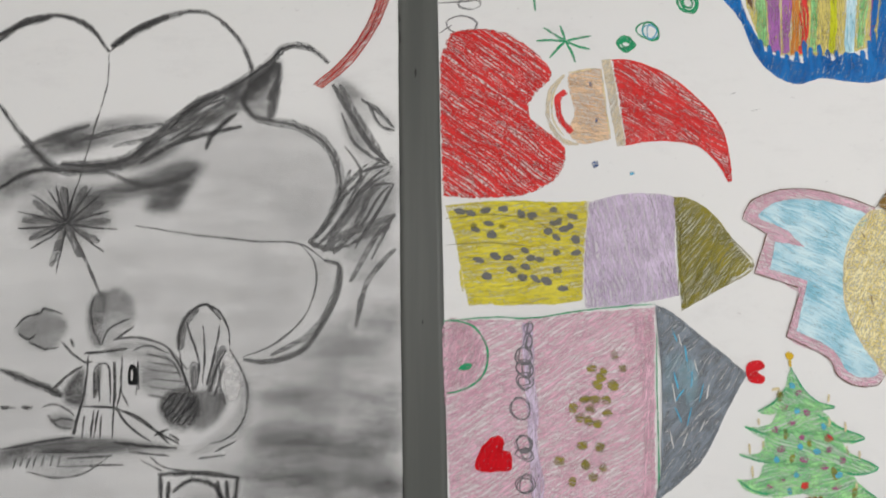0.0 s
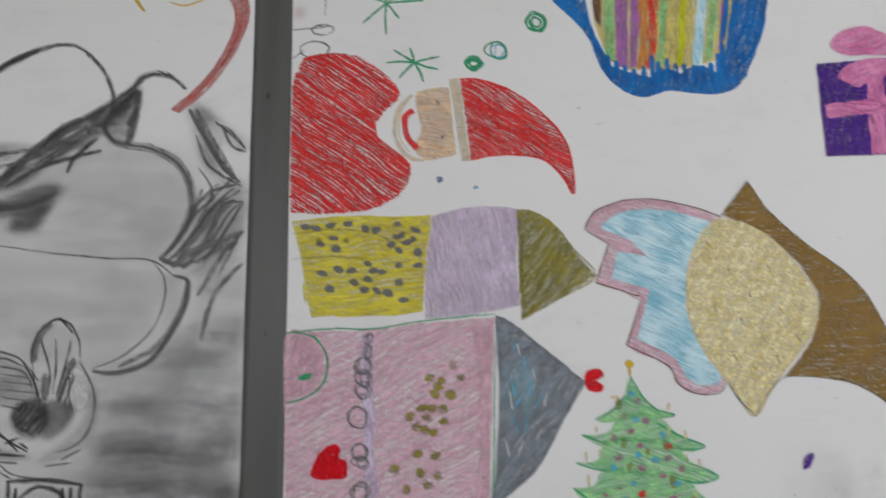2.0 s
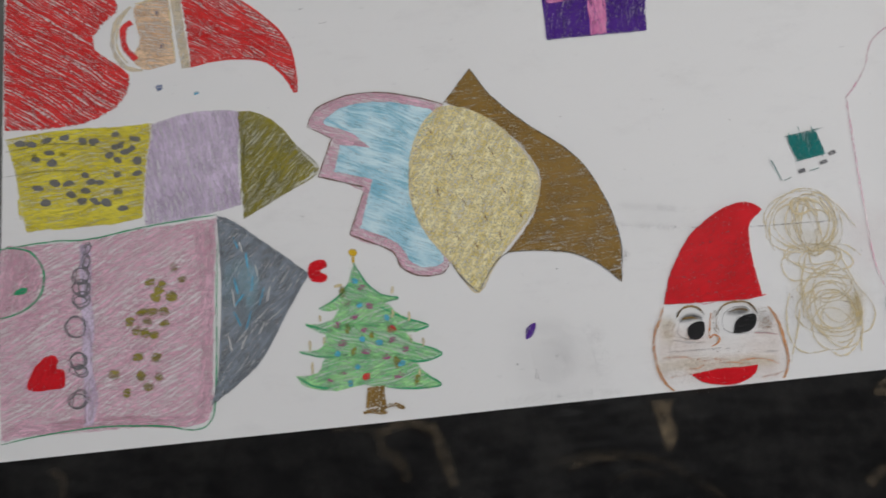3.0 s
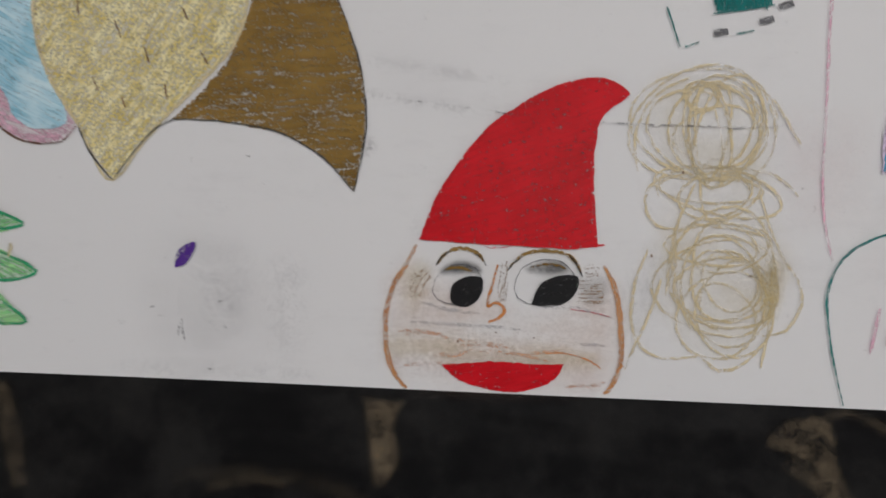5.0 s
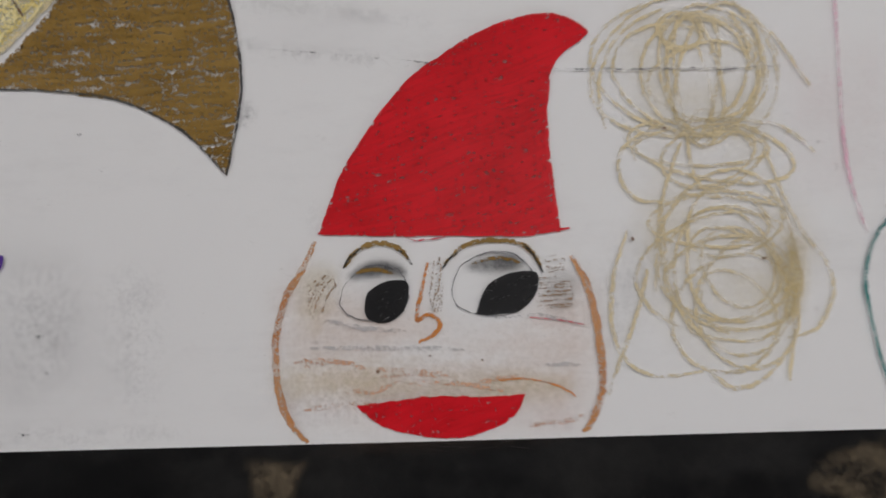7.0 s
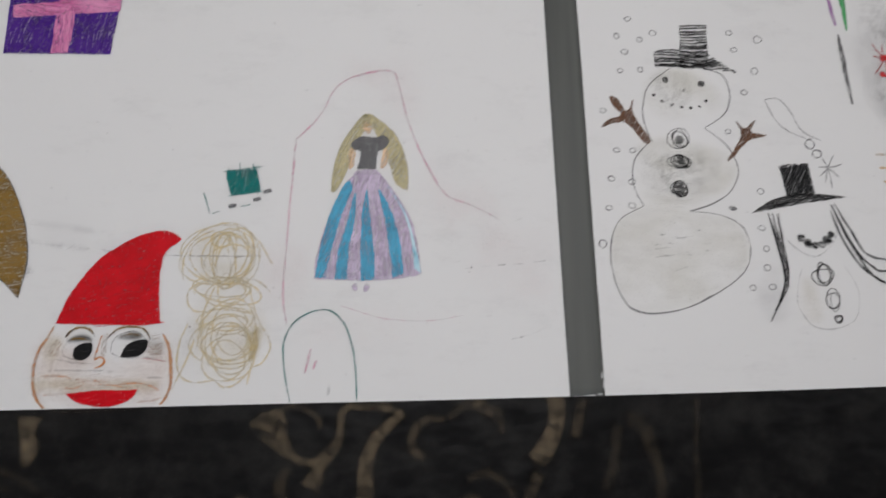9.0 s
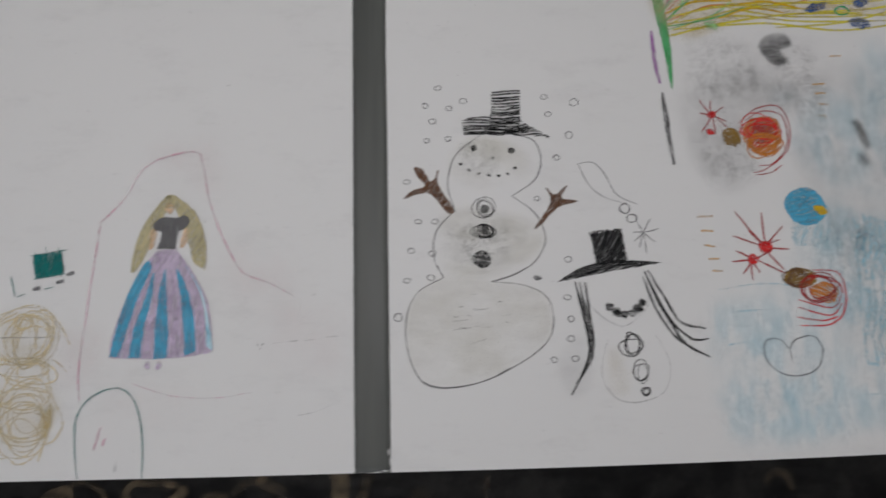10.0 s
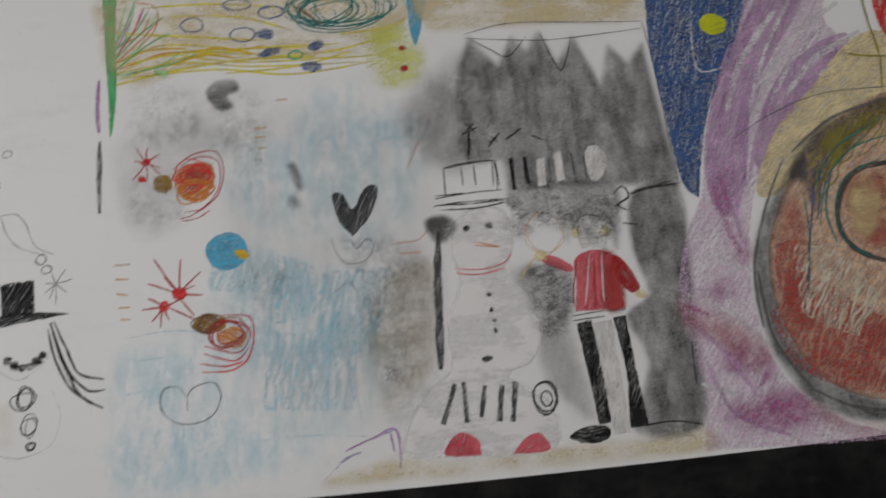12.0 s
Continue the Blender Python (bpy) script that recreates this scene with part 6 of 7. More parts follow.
# the snowman with the long hair
lines(SHEET_C, "wisp", PENCIL, 1.6, [(1958, 480), (1984, 481), (2003, 458), (2018, 426), (2051, 409)], [(1958, 480), (1972, 446), (1994, 424), (2026, 412)])
rings(SHEET_C, "wisp", PENCIL, 1.6, [(2030, 402), (2040, 385)], 9.1, 8.1, 2)
burst(SHEET_C, "twig", PENCIL, 1.8, 2057, 362, [(2082, 368), (2076, 345), (2060, 326), (2041, 347), (2040, 362), (2049, 378), (2070, 384), (2049, 336)])
haired_snowman = fill(SHEET_C, "haired_snowman", CHARCOAL, [(1970, 359, 1), (2022, 369, 1), (2028, 317, 1), (1977, 311, 1)], 60, 2.4, 1.5, label="small pencil snowman with a black hat")
zigzag(haired_snowman, "hat", BLACK, 4, [(1968, 365), (2021, 371), (2024, 319), (1979, 310)], 62, 4.6)
fill(haired_snowman, "hat_brim", BLACK, [(1911, 282, 1), (1954, 306), (2009, 316), (2084, 312, 1), (2036, 304), (1971, 293)], 12, 2.2)
lines(haired_snowman, "hair", BLACK, 4.4, [(2053, 298), (2072, 252), (2091, 216), (2120, 189), (2146, 189)], [(2058, 300), (2081, 257), (2104, 216), (2144, 205)], [(2061, 280), (2083, 225), (2110, 181), (2146, 160)], [(2050, 289), (2066, 239), (2093, 194), (2131, 167)], [(1941, 282), (1949, 237), (1957, 192), (1953, 158), (1925, 107)], [(1957, 282), (1960, 236), (1964, 192), (1957, 157), (1933, 124)], [(1948, 282), (1956, 228), (1960, 183), (1943, 136)], [(2055, 294), (2074, 243), (2097, 205)], [(1944, 273), (1953, 219), (1959, 170)])
dots(haired_snowman, "mouth_dot", BLACK, [(1993, 242), (2004, 233), (2016, 229), (2028, 231), (2038, 238), (2046, 248)], 8.1, 7.2)
lines(haired_snowman, "outline", FAINT, 2.3, [(1961, 282), (1966, 241), (2010, 211), (2050, 237), (2060, 271)], [(1987, 192), (1974, 140), (1993, 101), (2032, 95), (2071, 112), (2081, 155), (2063, 195)])
scribble(haired_snowman, "button", BLACK, 2, 2024, 182, 13, 14, 4)
scribble(haired_snowman, "button", BLACK, 1.8, 2036, 141, 11, 13, 3)
scribble(haired_snowman, "button", BLACK, 2, 2040, 111, 6, 6, 3)
smudge(haired_snowman, "shade", RUB_OCHRE, [(1990, 174), (2006, 157), (2012, 114), (1985, 114)], 0.12, 20, 6)
smudge(SHEET_C, "pencil_rub", RUB_GREY, [(1909, 159), (1947, 193), (1955, 123), (1924, 107)], 0.09, 20, 6)

# the borders and scribbles above the deer
fill(SHEET_C, "green_border", DEEP_GREEN, [(2095, 917), (2117, 916), (2124, 812), (2131, 722), (2132, 658), (2127, 609), (2120, 680), (2108, 779)], 86, 2.4, 1.2)
lines(SHEET_C, "violet_border", VIOLET, 8, [(2101, 721), (2102, 662), (2108, 622)])
lines(SHEET_C, "black_border", SOFT_CHARCOAL, 9, [(2110, 605), (2113, 548), (2118, 476)])
smudge(SHEET_C, "yellow_field", RUB_OCHRE, [(2117, 927), (2626, 908), (2610, 780), (2519, 750), (2369, 750), (2251, 736), (2135, 711)], 0.34, 20, 7)
lines(SHEET_C, "yellow_scribble", YELLOW, 3.9, [(2133, 709), (2221, 733), (2369, 752), (2519, 747), (2609, 752)], [(2130, 728), (2200, 765), (2319, 772), (2469, 770)], [(2130, 753), (2170, 773), (2219, 785), (2319, 776)], [(2139, 721), (2260, 761), (2399, 759)], [(2220, 768), (2339, 746), (2478, 746)])
lines(SHEET_C, "yellow_scribble", ORANGE, 2.7, [(2131, 738), (2210, 768), (2299, 766), (2389, 778)], [(2160, 776), (2188, 808), (2197, 842), (2186, 866), (2155, 873)], [(2135, 788), (2169, 809), (2182, 843)])
lines(SHEET_C, "yellow_scribble", GREEN, 3.2, [(2127, 755), (2144, 810), (2155, 867)], [(2128, 738), (2170, 787), (2196, 854)], [(2125, 772), (2132, 834), (2140, 874)], [(2131, 722), (2211, 749), (2249, 778)])
lines(SHEET_C, "yellow_scribble", VIOLET, 2.7, [(2130, 766), (2158, 821), (2171, 861)], [(2127, 777), (2147, 833)])
lines(SHEET_C, "yellow_scribble", YELLOW, 4.4, [(2130, 711), (2222, 732), (2339, 749), (2479, 752)], [(2129, 733), (2251, 748), (2369, 736), (2559, 737)], [(2133, 746), (2240, 767), (2359, 766)], [(2250, 761), (2379, 773), (2519, 775)], [(2139, 722), (2300, 733), (2439, 718), (2579, 738)], [(2320, 725), (2439, 733), (2539, 758)], [(2129, 811), (2249, 800), (2389, 787)], [(2217, 842), (2338, 837), (2439, 804)], [(2166, 861), (2287, 865), (2419, 853)], [(2399, 755), (2499, 760), (2601, 785)], [(2520, 795), (2612, 805), (2643, 825)])
lines(SHEET_C, "yellow_scribble", GOLD_YELLOW, 4.4, [(2221, 743), (2280, 762), (2339, 753)], [(2260, 770), (2309, 775), (2369, 761)], [(2131, 753), (2180, 775), (2249, 777)])
lines(SHEET_C, "yellow_scribble", DEEP_GREEN, 3.0, [(2129, 728), (2211, 743), (2270, 765)], [(2127, 761), (2169, 810), (2207, 842)], [(2129, 739), (2182, 787), (2219, 808)], [(2126, 789), (2143, 834), (2155, 879)], [(2126, 778), (2159, 816), (2179, 855)])
lines(SHEET_C, "yellow_scribble", SOFT_RED, 2.4, [(2127, 767), (2154, 810), (2168, 861)], [(2128, 753), (2168, 796), (2196, 831)])
rings(SHEET_C, "blue_loop", NAVY, 2.6, [(2258, 823), (2348, 800), (2398, 844), (2337, 862)], 24.0, 14.0, 2)
dots(SHEET_C, "blue_spot", NAVY, [(2388, 800), (2397, 764), (2479, 774), (2470, 732)], 18.0, 10.0)
rings(SHEET_C, "blue_loop", DARK_GREEN, 2.6, [(2442, 756)], 14.0, 8.0, 2)
dots(SHEET_C, "green_spot", GREEN, [(2207, 730)], 14.0, 9.0)
scribble(SHEET_C, "teal_scribble", TEAL, 2.4, 2521, 847, 80, 40, 9)
scribble(SHEET_C, "teal_scribble", TEAL, 2.6, 2500, 850, 42, 30, 7, 0.6)
lines(SHEET_C, "teal_scribble", DARK_BROWN, 5, [(2439, 856), (2469, 832), (2489, 814)])
smudge(SHEET_C, "yellow_glow", RUB_OCHRE, [(2575, 770), (2611, 791), (2635, 768), (2633, 711), (2607, 690), (2578, 725)], 0.12, 24, 6)
smudge(SHEET_C, "yellow_glow", RUB_LIME, [(2570, 793), (2642, 802), (2665, 755), (2653, 700), (2597, 691), (2574, 736)], 0.55, 34, 6)
burst(SHEET_C, "yellow_glow", PALE_LIME, 3.4, 2609, 746, [(2559, 771), (2568, 725), (2597, 691), (2585, 792), (2637, 700)])
dots(SHEET_C, "red_spot", DARK_RED, [(2632, 761), (2634, 721)], 7.0, 6.0)
fill(SHEET_C, "blue_drop", CYAN, [(2645, 908, 1), (2680, 906, 1), (2670, 812), (2656, 764, 1), (2646, 807)], 85, 2.6)
smudge(SHEET_C, "peach_band", RUB_OCHRE, [(2683, 894), (3089, 879), (3070, 803), (2911, 803), (2755, 795), (2678, 800)], 0.45, 16, 6)

# the light blue ground
smudge(SHEET_C, "blue_ground", RUB_BLUE, [(2177, 230), (2268, 260), (2373, 346), (2511, 377), (2592, 316), (2588, 198), (2541, 122), (2471, 84), (2351, 59), (2208, 59), (2174, 127)], 0.11, 90, 9)
smudge(SHEET_C, "blue_ground", RUB_BLUE, [(2328, 367), (2391, 402), (2474, 341), (2509, 283), (2481, 204), (2401, 217), (2348, 256)], 0.17, 60, 8)
smudge(SHEET_C, "blue_ground", RUB_BLUE, [(2343, 543), (2477, 610), (2615, 636), (2655, 560), (2605, 411), (2475, 417), (2363, 452)], 0.14, 60, 9)
smudge(SHEET_C, "blue_ground", RUB_BLUE, [(2175, 110), (2333, 135), (2351, 42), (2201, 28), (2167, 46)], 0.08, 50, 8)
zigzag(SHEET_C, "blue_stroke", PALE_SKY, 9.0, [(2299, 427), (2364, 404), (2355, 329), (2301, 332)], 80, 9.0)
zigzag(SHEET_C, "blue_stroke", PALE_SKY, 9.0, [(2391, 403), (2474, 370), (2473, 286), (2401, 271)], 85, 9.0)
zigzag(SHEET_C, "blue_stroke", PALE_SKY, 9.0, [(2474, 360), (2594, 363), (2580, 225), (2481, 213)], 78, 9.0)
zigzag(SHEET_C, "blue_stroke", PALE_SKY, 9.0, [(2392, 272), (2544, 245), (2524, 132), (2393, 140)], 82, 9.0)
smudge(SHEET_C, "blue_ground", RUB_BLUE, [(2163, 240), (2269, 225), (2263, 148), (2158, 179)], 0.08, 46, 7)
smudge(SHEET_C, "blue_ground", RUB_BLUE, [(2438, 655), (2606, 658), (2632, 582), (2476, 568)], 0.08, 46, 7)
smudge(SHEET_C, "blue_ground", RUB_BLUE, [(2171, 120), (2350, 117), (2453, 78), (2351, 35), (2167, 46)], 0.08, 46, 7)
smudge(SHEET_C, "blue_ground", RUB_BLUE, [(2304, 597), (2400, 603), (2400, 510), (2325, 504)], 0.08, 46, 7)
smudge(SHEET_C, "blue_ground", RUB_BLUE, [(2478, 696), (2568, 703), (2576, 659), (2478, 653)], 0.08, 46, 7)
smudge(SHEET_C, "grey_rub", RUB_SPECK, [(2165, 688), (2252, 695), (2293, 629), (2256, 599), (2171, 593)], 0.15, 40, 6)
smudge(SHEET_C, "grey_rub", RUB_SPECK, [(2165, 532), (2231, 519), (2260, 468), (2233, 449), (2168, 462)], 0.15, 40, 6)
smudge(SHEET_C, "grey_rub", RUB_SPECK, [(2301, 693), (2389, 668), (2381, 562), (2314, 576)], 0.15, 40, 6)
smudge(SHEET_C, "grey_rub", RUB_SPECK, [(2565, 336), (2650, 360), (2655, 203), (2587, 181)], 0.15, 40, 6)
smudge(SHEET_C, "grey_rub", RUB_SPECK, [(2512, 406), (2605, 411), (2640, 351), (2547, 347)], 0.15, 40, 6)
smudge(SHEET_C, "grey_rub", RUB_SPECK, [(2579, 199), (2669, 202), (2647, 142), (2584, 112)], 0.15, 40, 6)
smudge(SHEET_C, "grey_rub", RUB_SPECK, [(2355, 376), (2437, 362), (2437, 324), (2364, 328)], 0.15, 40, 6)
lines(SHEET_C, "ochre_line", FAINT_GREY, 2.4, [(2545, 282), (2598, 242), (2588, 198), (2631, 161)], [(2501, 321), (2529, 338), (2546, 300)], [(2401, 345), (2428, 353), (2446, 324)], [(2566, 365), (2593, 335), (2621, 343)])
lines(SHEET_C, "violet_line", FAINT_VIOLET, 5, [(2514, 74), (2549, 89), (2593, 103)], [(2593, 103), (2602, 77), (2597, 44)], [(2483, 35), (2513, 62), (2539, 72)], [(2584, 95), (2591, 61)])
lines(SHEET_C, "blue_line", PALE_SKY, 3.1, [(2171, 266), (2241, 275), (2312, 267)], [(2181, 230), (2260, 234)], [(2401, 289), (2392, 218)], [(2437, 287), (2432, 198)], [(2473, 267), (2463, 179)], [(2509, 283), (2499, 194)], [(2526, 210), (2541, 122)], [(2376, 98), (2471, 101), (2549, 95)], [(2176, 178), (2219, 184)], [(2554, 575), (2613, 593)], [(2477, 589), (2535, 602)])
lines(SHEET_C, "violet_line", VIOLET, 2.6, [(2514, 74), (2558, 92), (2593, 102), (2599, 44)], [(2584, 99), (2591, 69)])
smudge(SHEET_C, "ochre_rub", RUB_OCHRE, [(2555, 281), (2622, 361), (2668, 349), (2658, 203), (2613, 153), (2577, 137)], 0.17, 30, 7)
smudge(SHEET_C, "grey_rub", RUB_DARK, [(2342, 605), (2516, 640), (2672, 601), (2669, 369), (2648, 151), (2541, 122), (2384, 166), (2328, 367)], 0.08, 90, 9)
smudge(SHEET_C, "grey_rub", RUB_DARK, [(2546, 300), (2623, 390), (2664, 359), (2655, 203), (2595, 162), (2561, 190)], 0.13, 50, 7)
lines(SHEET_C, "ochre_line", ORANGE, 1.7, [(2605, 401), (2643, 404), (2663, 427)], [(2609, 383), (2646, 383)], [(2652, 581), (2630, 530)])
smudge(SHEET_C, "ochre_ground", RUB_OCHRE, [(2479, 28), (2548, 51), (2608, 58), (2677, 51), (2854, 60), (2988, 66), (3075, 78), (3085, 43), (2851, 35), (2590, 28)], 0.34, 16, 6)

# the two deer and the hearts
smudge(SHEET_C, "grey_rub", RUB_DARK, [(2147, 594), (2216, 637), (2302, 639), (2342, 585), (2267, 547), (2233, 449), (2178, 457), (2151, 522)], 0.13, 60, 7)
dots(SHEET_C, "deer_eye", RED, [(2189, 563), (2185, 533)], 8.0, 6.5)
smudge(SHEET_C, "grey_heart", RUB_GREY, [(2286, 688), (2305, 711), (2335, 711), (2342, 691), (2321, 681), (2333, 661), (2307, 654)], 0.62, 7, 3)
deer = burst(SHEET_C, "deer", DARK_RED, 2.3, 2191, 563, [(2172, 590), (2191, 589), (2211, 578), (2170, 567), (2169, 533), (2194, 528), (2214, 551)])
lines(deer, "neck", DARK_RED, 2.6, [(2193, 561), (2215, 541)])
dots(deer, "head", BROWN, [(2219, 523)], 17.0, 19.0)
fill(deer, "body", ORANGE, [(2238, 523), (2248, 550), (2276, 559), (2302, 553), (2304, 515), (2284, 488), (2252, 495)], 40, 3)
smudge(deer, "body_red", RUB_RED, [(2253, 537), (2276, 555), (2297, 550), (2287, 521), (2259, 512)], 0.7, 12, 4)
lines(deer, "red_line", DARK_RED, 2.1, [(2234, 548), (2266, 573), (2304, 578), (2320, 544), (2311, 499), (2274, 468), (2250, 460)], [(2246, 552), (2276, 569), (2309, 560), (2313, 514), (2288, 478), (2260, 472)], [(2253, 456), (2279, 460), (2299, 473)])
lines(SHEET_C, "writing_bar", PALE_ORANGE, 3.4, [(2407, 669), (2427, 670)], [(2370, 617), (2392, 618)], [(2372, 600), (2390, 601)], [(2375, 581), (2392, 580)], [(2371, 560), (2386, 558)], taper=1, wobble=0.05)
lines(SHEET_C, "writing_bar", PALE_ORANGE, 3.4, [(2147, 386), (2173, 387)], [(2151, 363), (2172, 362)], [(2154, 339), (2172, 336)], [(2159, 316), (2177, 316)], [(2163, 297), (2179, 296)], taper=1, wobble=0.05)
blue_bird = fill(SHEET_C, "blue_bird", CYAN, [(2293, 407), (2312, 429), (2340, 432), (2359, 413), (2360, 386), (2332, 369), (2305, 378)], 10, 3)
dots(blue_bird, "beak", GOLD_YELLOW, [(2352, 395)], 12.0, 8.0)
deer = burst(SHEET_C, "deer", DARK_RED, 2.9, 2254, 334, [(2210, 394), (2254, 392), (2287, 369), (2292, 330), (2203, 353), (2228, 363), (2278, 346)])
deer = burst(SHEET_C, "deer", DARK_RED, 2.9, 2230, 314, [(2196, 311), (2212, 290), (2227, 280), (2240, 292), (2204, 329), (2265, 331)])
dots(SHEET_C, "deer_eye", RED, [(2254, 334), (2231, 314)], 11.0, 9.0)
lines(SHEET_C, "deer_neck", DARK_RED, 2.9, [(2257, 324), (2280, 296)], [(2239, 312), (2280, 291)])
deer = fill(SHEET_C, "deer", BROWN, [(2276, 281), (2295, 299), (2326, 293), (2328, 275), (2296, 266)], 10, 3)
deer = fill(SHEET_C, "deer", ORANGE, [(2316, 265), (2338, 276), (2364, 262), (2353, 241), (2326, 248)], -30, 3)
lines(SHEET_C, "deer_leg", RED, 2.9, [(2325, 295), (2365, 291), (2374, 262), (2366, 226), (2340, 207), (2294, 207)], [(2296, 248), (2348, 234), (2367, 255)], [(2295, 236), (2344, 222), (2366, 241)], [(2291, 220), (2331, 214), (2357, 220)], [(2338, 283), (2365, 273), (2369, 255)])
lines(SHEET_C, "heart_outline", PENCIL, 2.3, [(2274, 148), (2273, 171), (2284, 185), (2312, 190), (2324, 169), (2312, 140), (2281, 129), (2251, 135), (2232, 158), (2236, 183), (2257, 186), (2271, 171)])
scribble(SHEET_C, "deer", RED, 2.6, 2272, 535, 24, 20, 5, 0.4)
scribble(SHEET_C, "deer", ORANGE, 3.4, 2273, 512, 24, 18, 4, 0.4)
scribble(SHEET_C, "deer", DARK_BROWN, 2.4, 2298, 282, 16, 13, 4, 0.3)
scribble(SHEET_C, "deer", DARK_RED, 2.6, 2334, 266, 24, 20, 4, 0.3)
fill(SHEET_C, "black_heart", CHARCOAL, [(2502, 489), (2519, 490), (2537, 463), (2561, 502), (2579, 497), (2566, 452), (2535, 416, 1), (2512, 443)], 70, 3, 1)
smudge(SHEET_C, "black_spot", RUB_DARK, [(2428, 547), (2442, 545), (2453, 507), (2443, 504)], 0.6, 10, 4)
smudge(SHEET_C, "black_spot", RUB_DARK, [(2430, 488), (2443, 490), (2447, 474), (2434, 470)], 0.4, 10, 4)
lines(SHEET_C, "heart_outline", PENCIL, 1.7, [(2512, 406), (2531, 409), (2541, 394), (2559, 411), (2569, 393), (2553, 373), (2525, 370), (2509, 384), (2498, 416)])

# the dark curtain
smudge(SHEET_C, "curtain", RUB_DARK, [(2723, 685), (2735, 729), (2753, 776, 1), (2800, 718, 1), (2830, 776, 1), (2856, 745, 1), (2880, 783, 1), (2908, 720, 1), (2941, 771, 1), (2983, 672, 1), (3005, 750, 1), (3036, 715, 1), (3067, 750, 1), (3079, 637), (3095, 505, 1), (3095, 485, 1), (2977, 484), (2801, 485, 1), (2794, 538, 1), (2737, 539), (2722, 577)], 0.54, 18, 5, label="dark rubbed charcoal curtain")
smudge(SHEET_C, "curtain_fade", RUB_DARK, [(2651, 677), (2709, 719), (2750, 729), (2742, 545), (2679, 543), (2628, 598)], 0.36, 64, 7)
lines(SHEET_C, "curtain_rod", BLACK, 1.8, [(2744, 784), (2828, 804), (2952, 801), (3073, 798)], [(2741, 777), (2876, 767), (2981, 774), (3070, 784)], [(3073, 798), (3080, 738), (3087, 636), (3095, 487)])
lines(SHEET_C, "curtain_line", CHARCOAL, 2.6, [(2753, 776), (2792, 750), (2822, 737), (2856, 775)], [(2883, 780), (2899, 734), (2916, 705), (2939, 771)])
smudge(SHEET_C, "dark_panel", RUB_DARK, [(3012, 468), (3094, 481), (3093, 327), (3088, 215), (3077, 80), (2967, 78), (3004, 183), (2975, 258), (3019, 293), (3001, 371)], 0.59, 14, 5)
smudge(SHEET_C, "dark_panel", RUB_DARK, [(2806, 488), (2975, 490), (2985, 431), (2973, 372), (2964, 422), (2902, 425), (2893, 386), (2874, 437), (2825, 429)], 0.34, 16, 5)
smudge(SHEET_C, "dark_panel", RUB_DARK, [(2794, 343), (2892, 338), (2884, 244), (2903, 101), (2849, 148), (2827, 193), (2836, 265)], 0.30, 20, 5)
lines(SHEET_C, "panel_line", BLACK, 2.6, [(3009, 468), (3055, 478), (3097, 482)], [(2971, 84), (3027, 89), (3076, 81)], [(2979, 467), (2996, 481), (3006, 465), (2987, 449), (2998, 438)], [(3076, 215), (3074, 143)])

# the snowman beside the curtain
hatted_snowman = smudge(SHEET_C, "hatted_snowman", RUB_WHITE, [(2701, 425), (2731, 452), (2779, 453), (2800, 420), (2797, 376), (2785, 343), (2822, 294), (2834, 238), (2813, 194), (2775, 174), (2826, 140), (2848, 87), (2818, 55), (2626, 57), (2612, 101), (2649, 159), (2686, 188), (2683, 255), (2709, 328), (2698, 377)], 0.9, 6, 4, label="white snowman with a pink scarf and charcoal broom")
lines(hatted_snowman, "hat", BLACK, 2.6, [(2692, 527), (2737, 535), (2778, 536), (2782, 485)], [(2692, 527), (2693, 481)], [(2675, 474), (2733, 482), (2791, 485)], [(2676, 462), (2741, 463), (2795, 467)], [(2722, 530), (2724, 494)], [(2744, 532), (2746, 495)], [(2776, 533), (2776, 492)], [(2682, 454), (2750, 455), (2790, 463)])
lines(hatted_snowman, "broom", CHARCOAL, 15, [(2677, 417), (2671, 330), (2670, 256), (2668, 189)])
smudge(hatted_snowman, "broom", RUB_DARK, [(2656, 436), (2692, 442), (2706, 423), (2692, 401), (2669, 402)], 0.85, 12, 4)
lines(hatted_snowman, "antler", BLACK, 3.1, [(2735, 540), (2741, 598)], [(2726, 588), (2756, 602)], [(2740, 606), (2749, 595)], [(2774, 570), (2795, 590)], [(2804, 576), (2828, 594)], [(2778, 585), (2789, 572)], [(2849, 582), (2868, 573)])
lines(hatted_snowman, "hat", BLACK, 2.4, [(2692, 529), (2727, 536), (2780, 539)], [(2782, 539), (2786, 490)], [(2675, 479), (2723, 482)], [(2672, 461), (2722, 466), (2800, 469)], [(2702, 453), (2750, 455), (2797, 463)])
lines(hatted_snowman, "antler", CHARCOAL, 4, [(2772, 563), (2790, 585)], [(2803, 576), (2832, 596)], [(2737, 596), (2750, 610)], [(2734, 611), (2752, 591)], [(2742, 582), (2738, 551)])
lines(hatted_snowman, "scarf", SOFT_RED, 2.6, [(2700, 352), (2743, 348), (2781, 357), (2797, 374)], [(2701, 344), (2742, 340), (2782, 349)])
dots(hatted_snowman, "eye", BLACK, [(2724, 420), (2762, 423)], 6.0, 5.0)
lines(hatted_snowman, "nose", ORANGE, 2.1, [(2735, 396), (2778, 385), (2736, 390)])
dots(hatted_snowman, "button", BLACK, [(2754, 306), (2756, 281), (2759, 263), (2760, 247)], 4.5, 4.0)
dots(hatted_snowman, "button", CHARCOAL, [(2743, 202)], 9.0, 7.0)
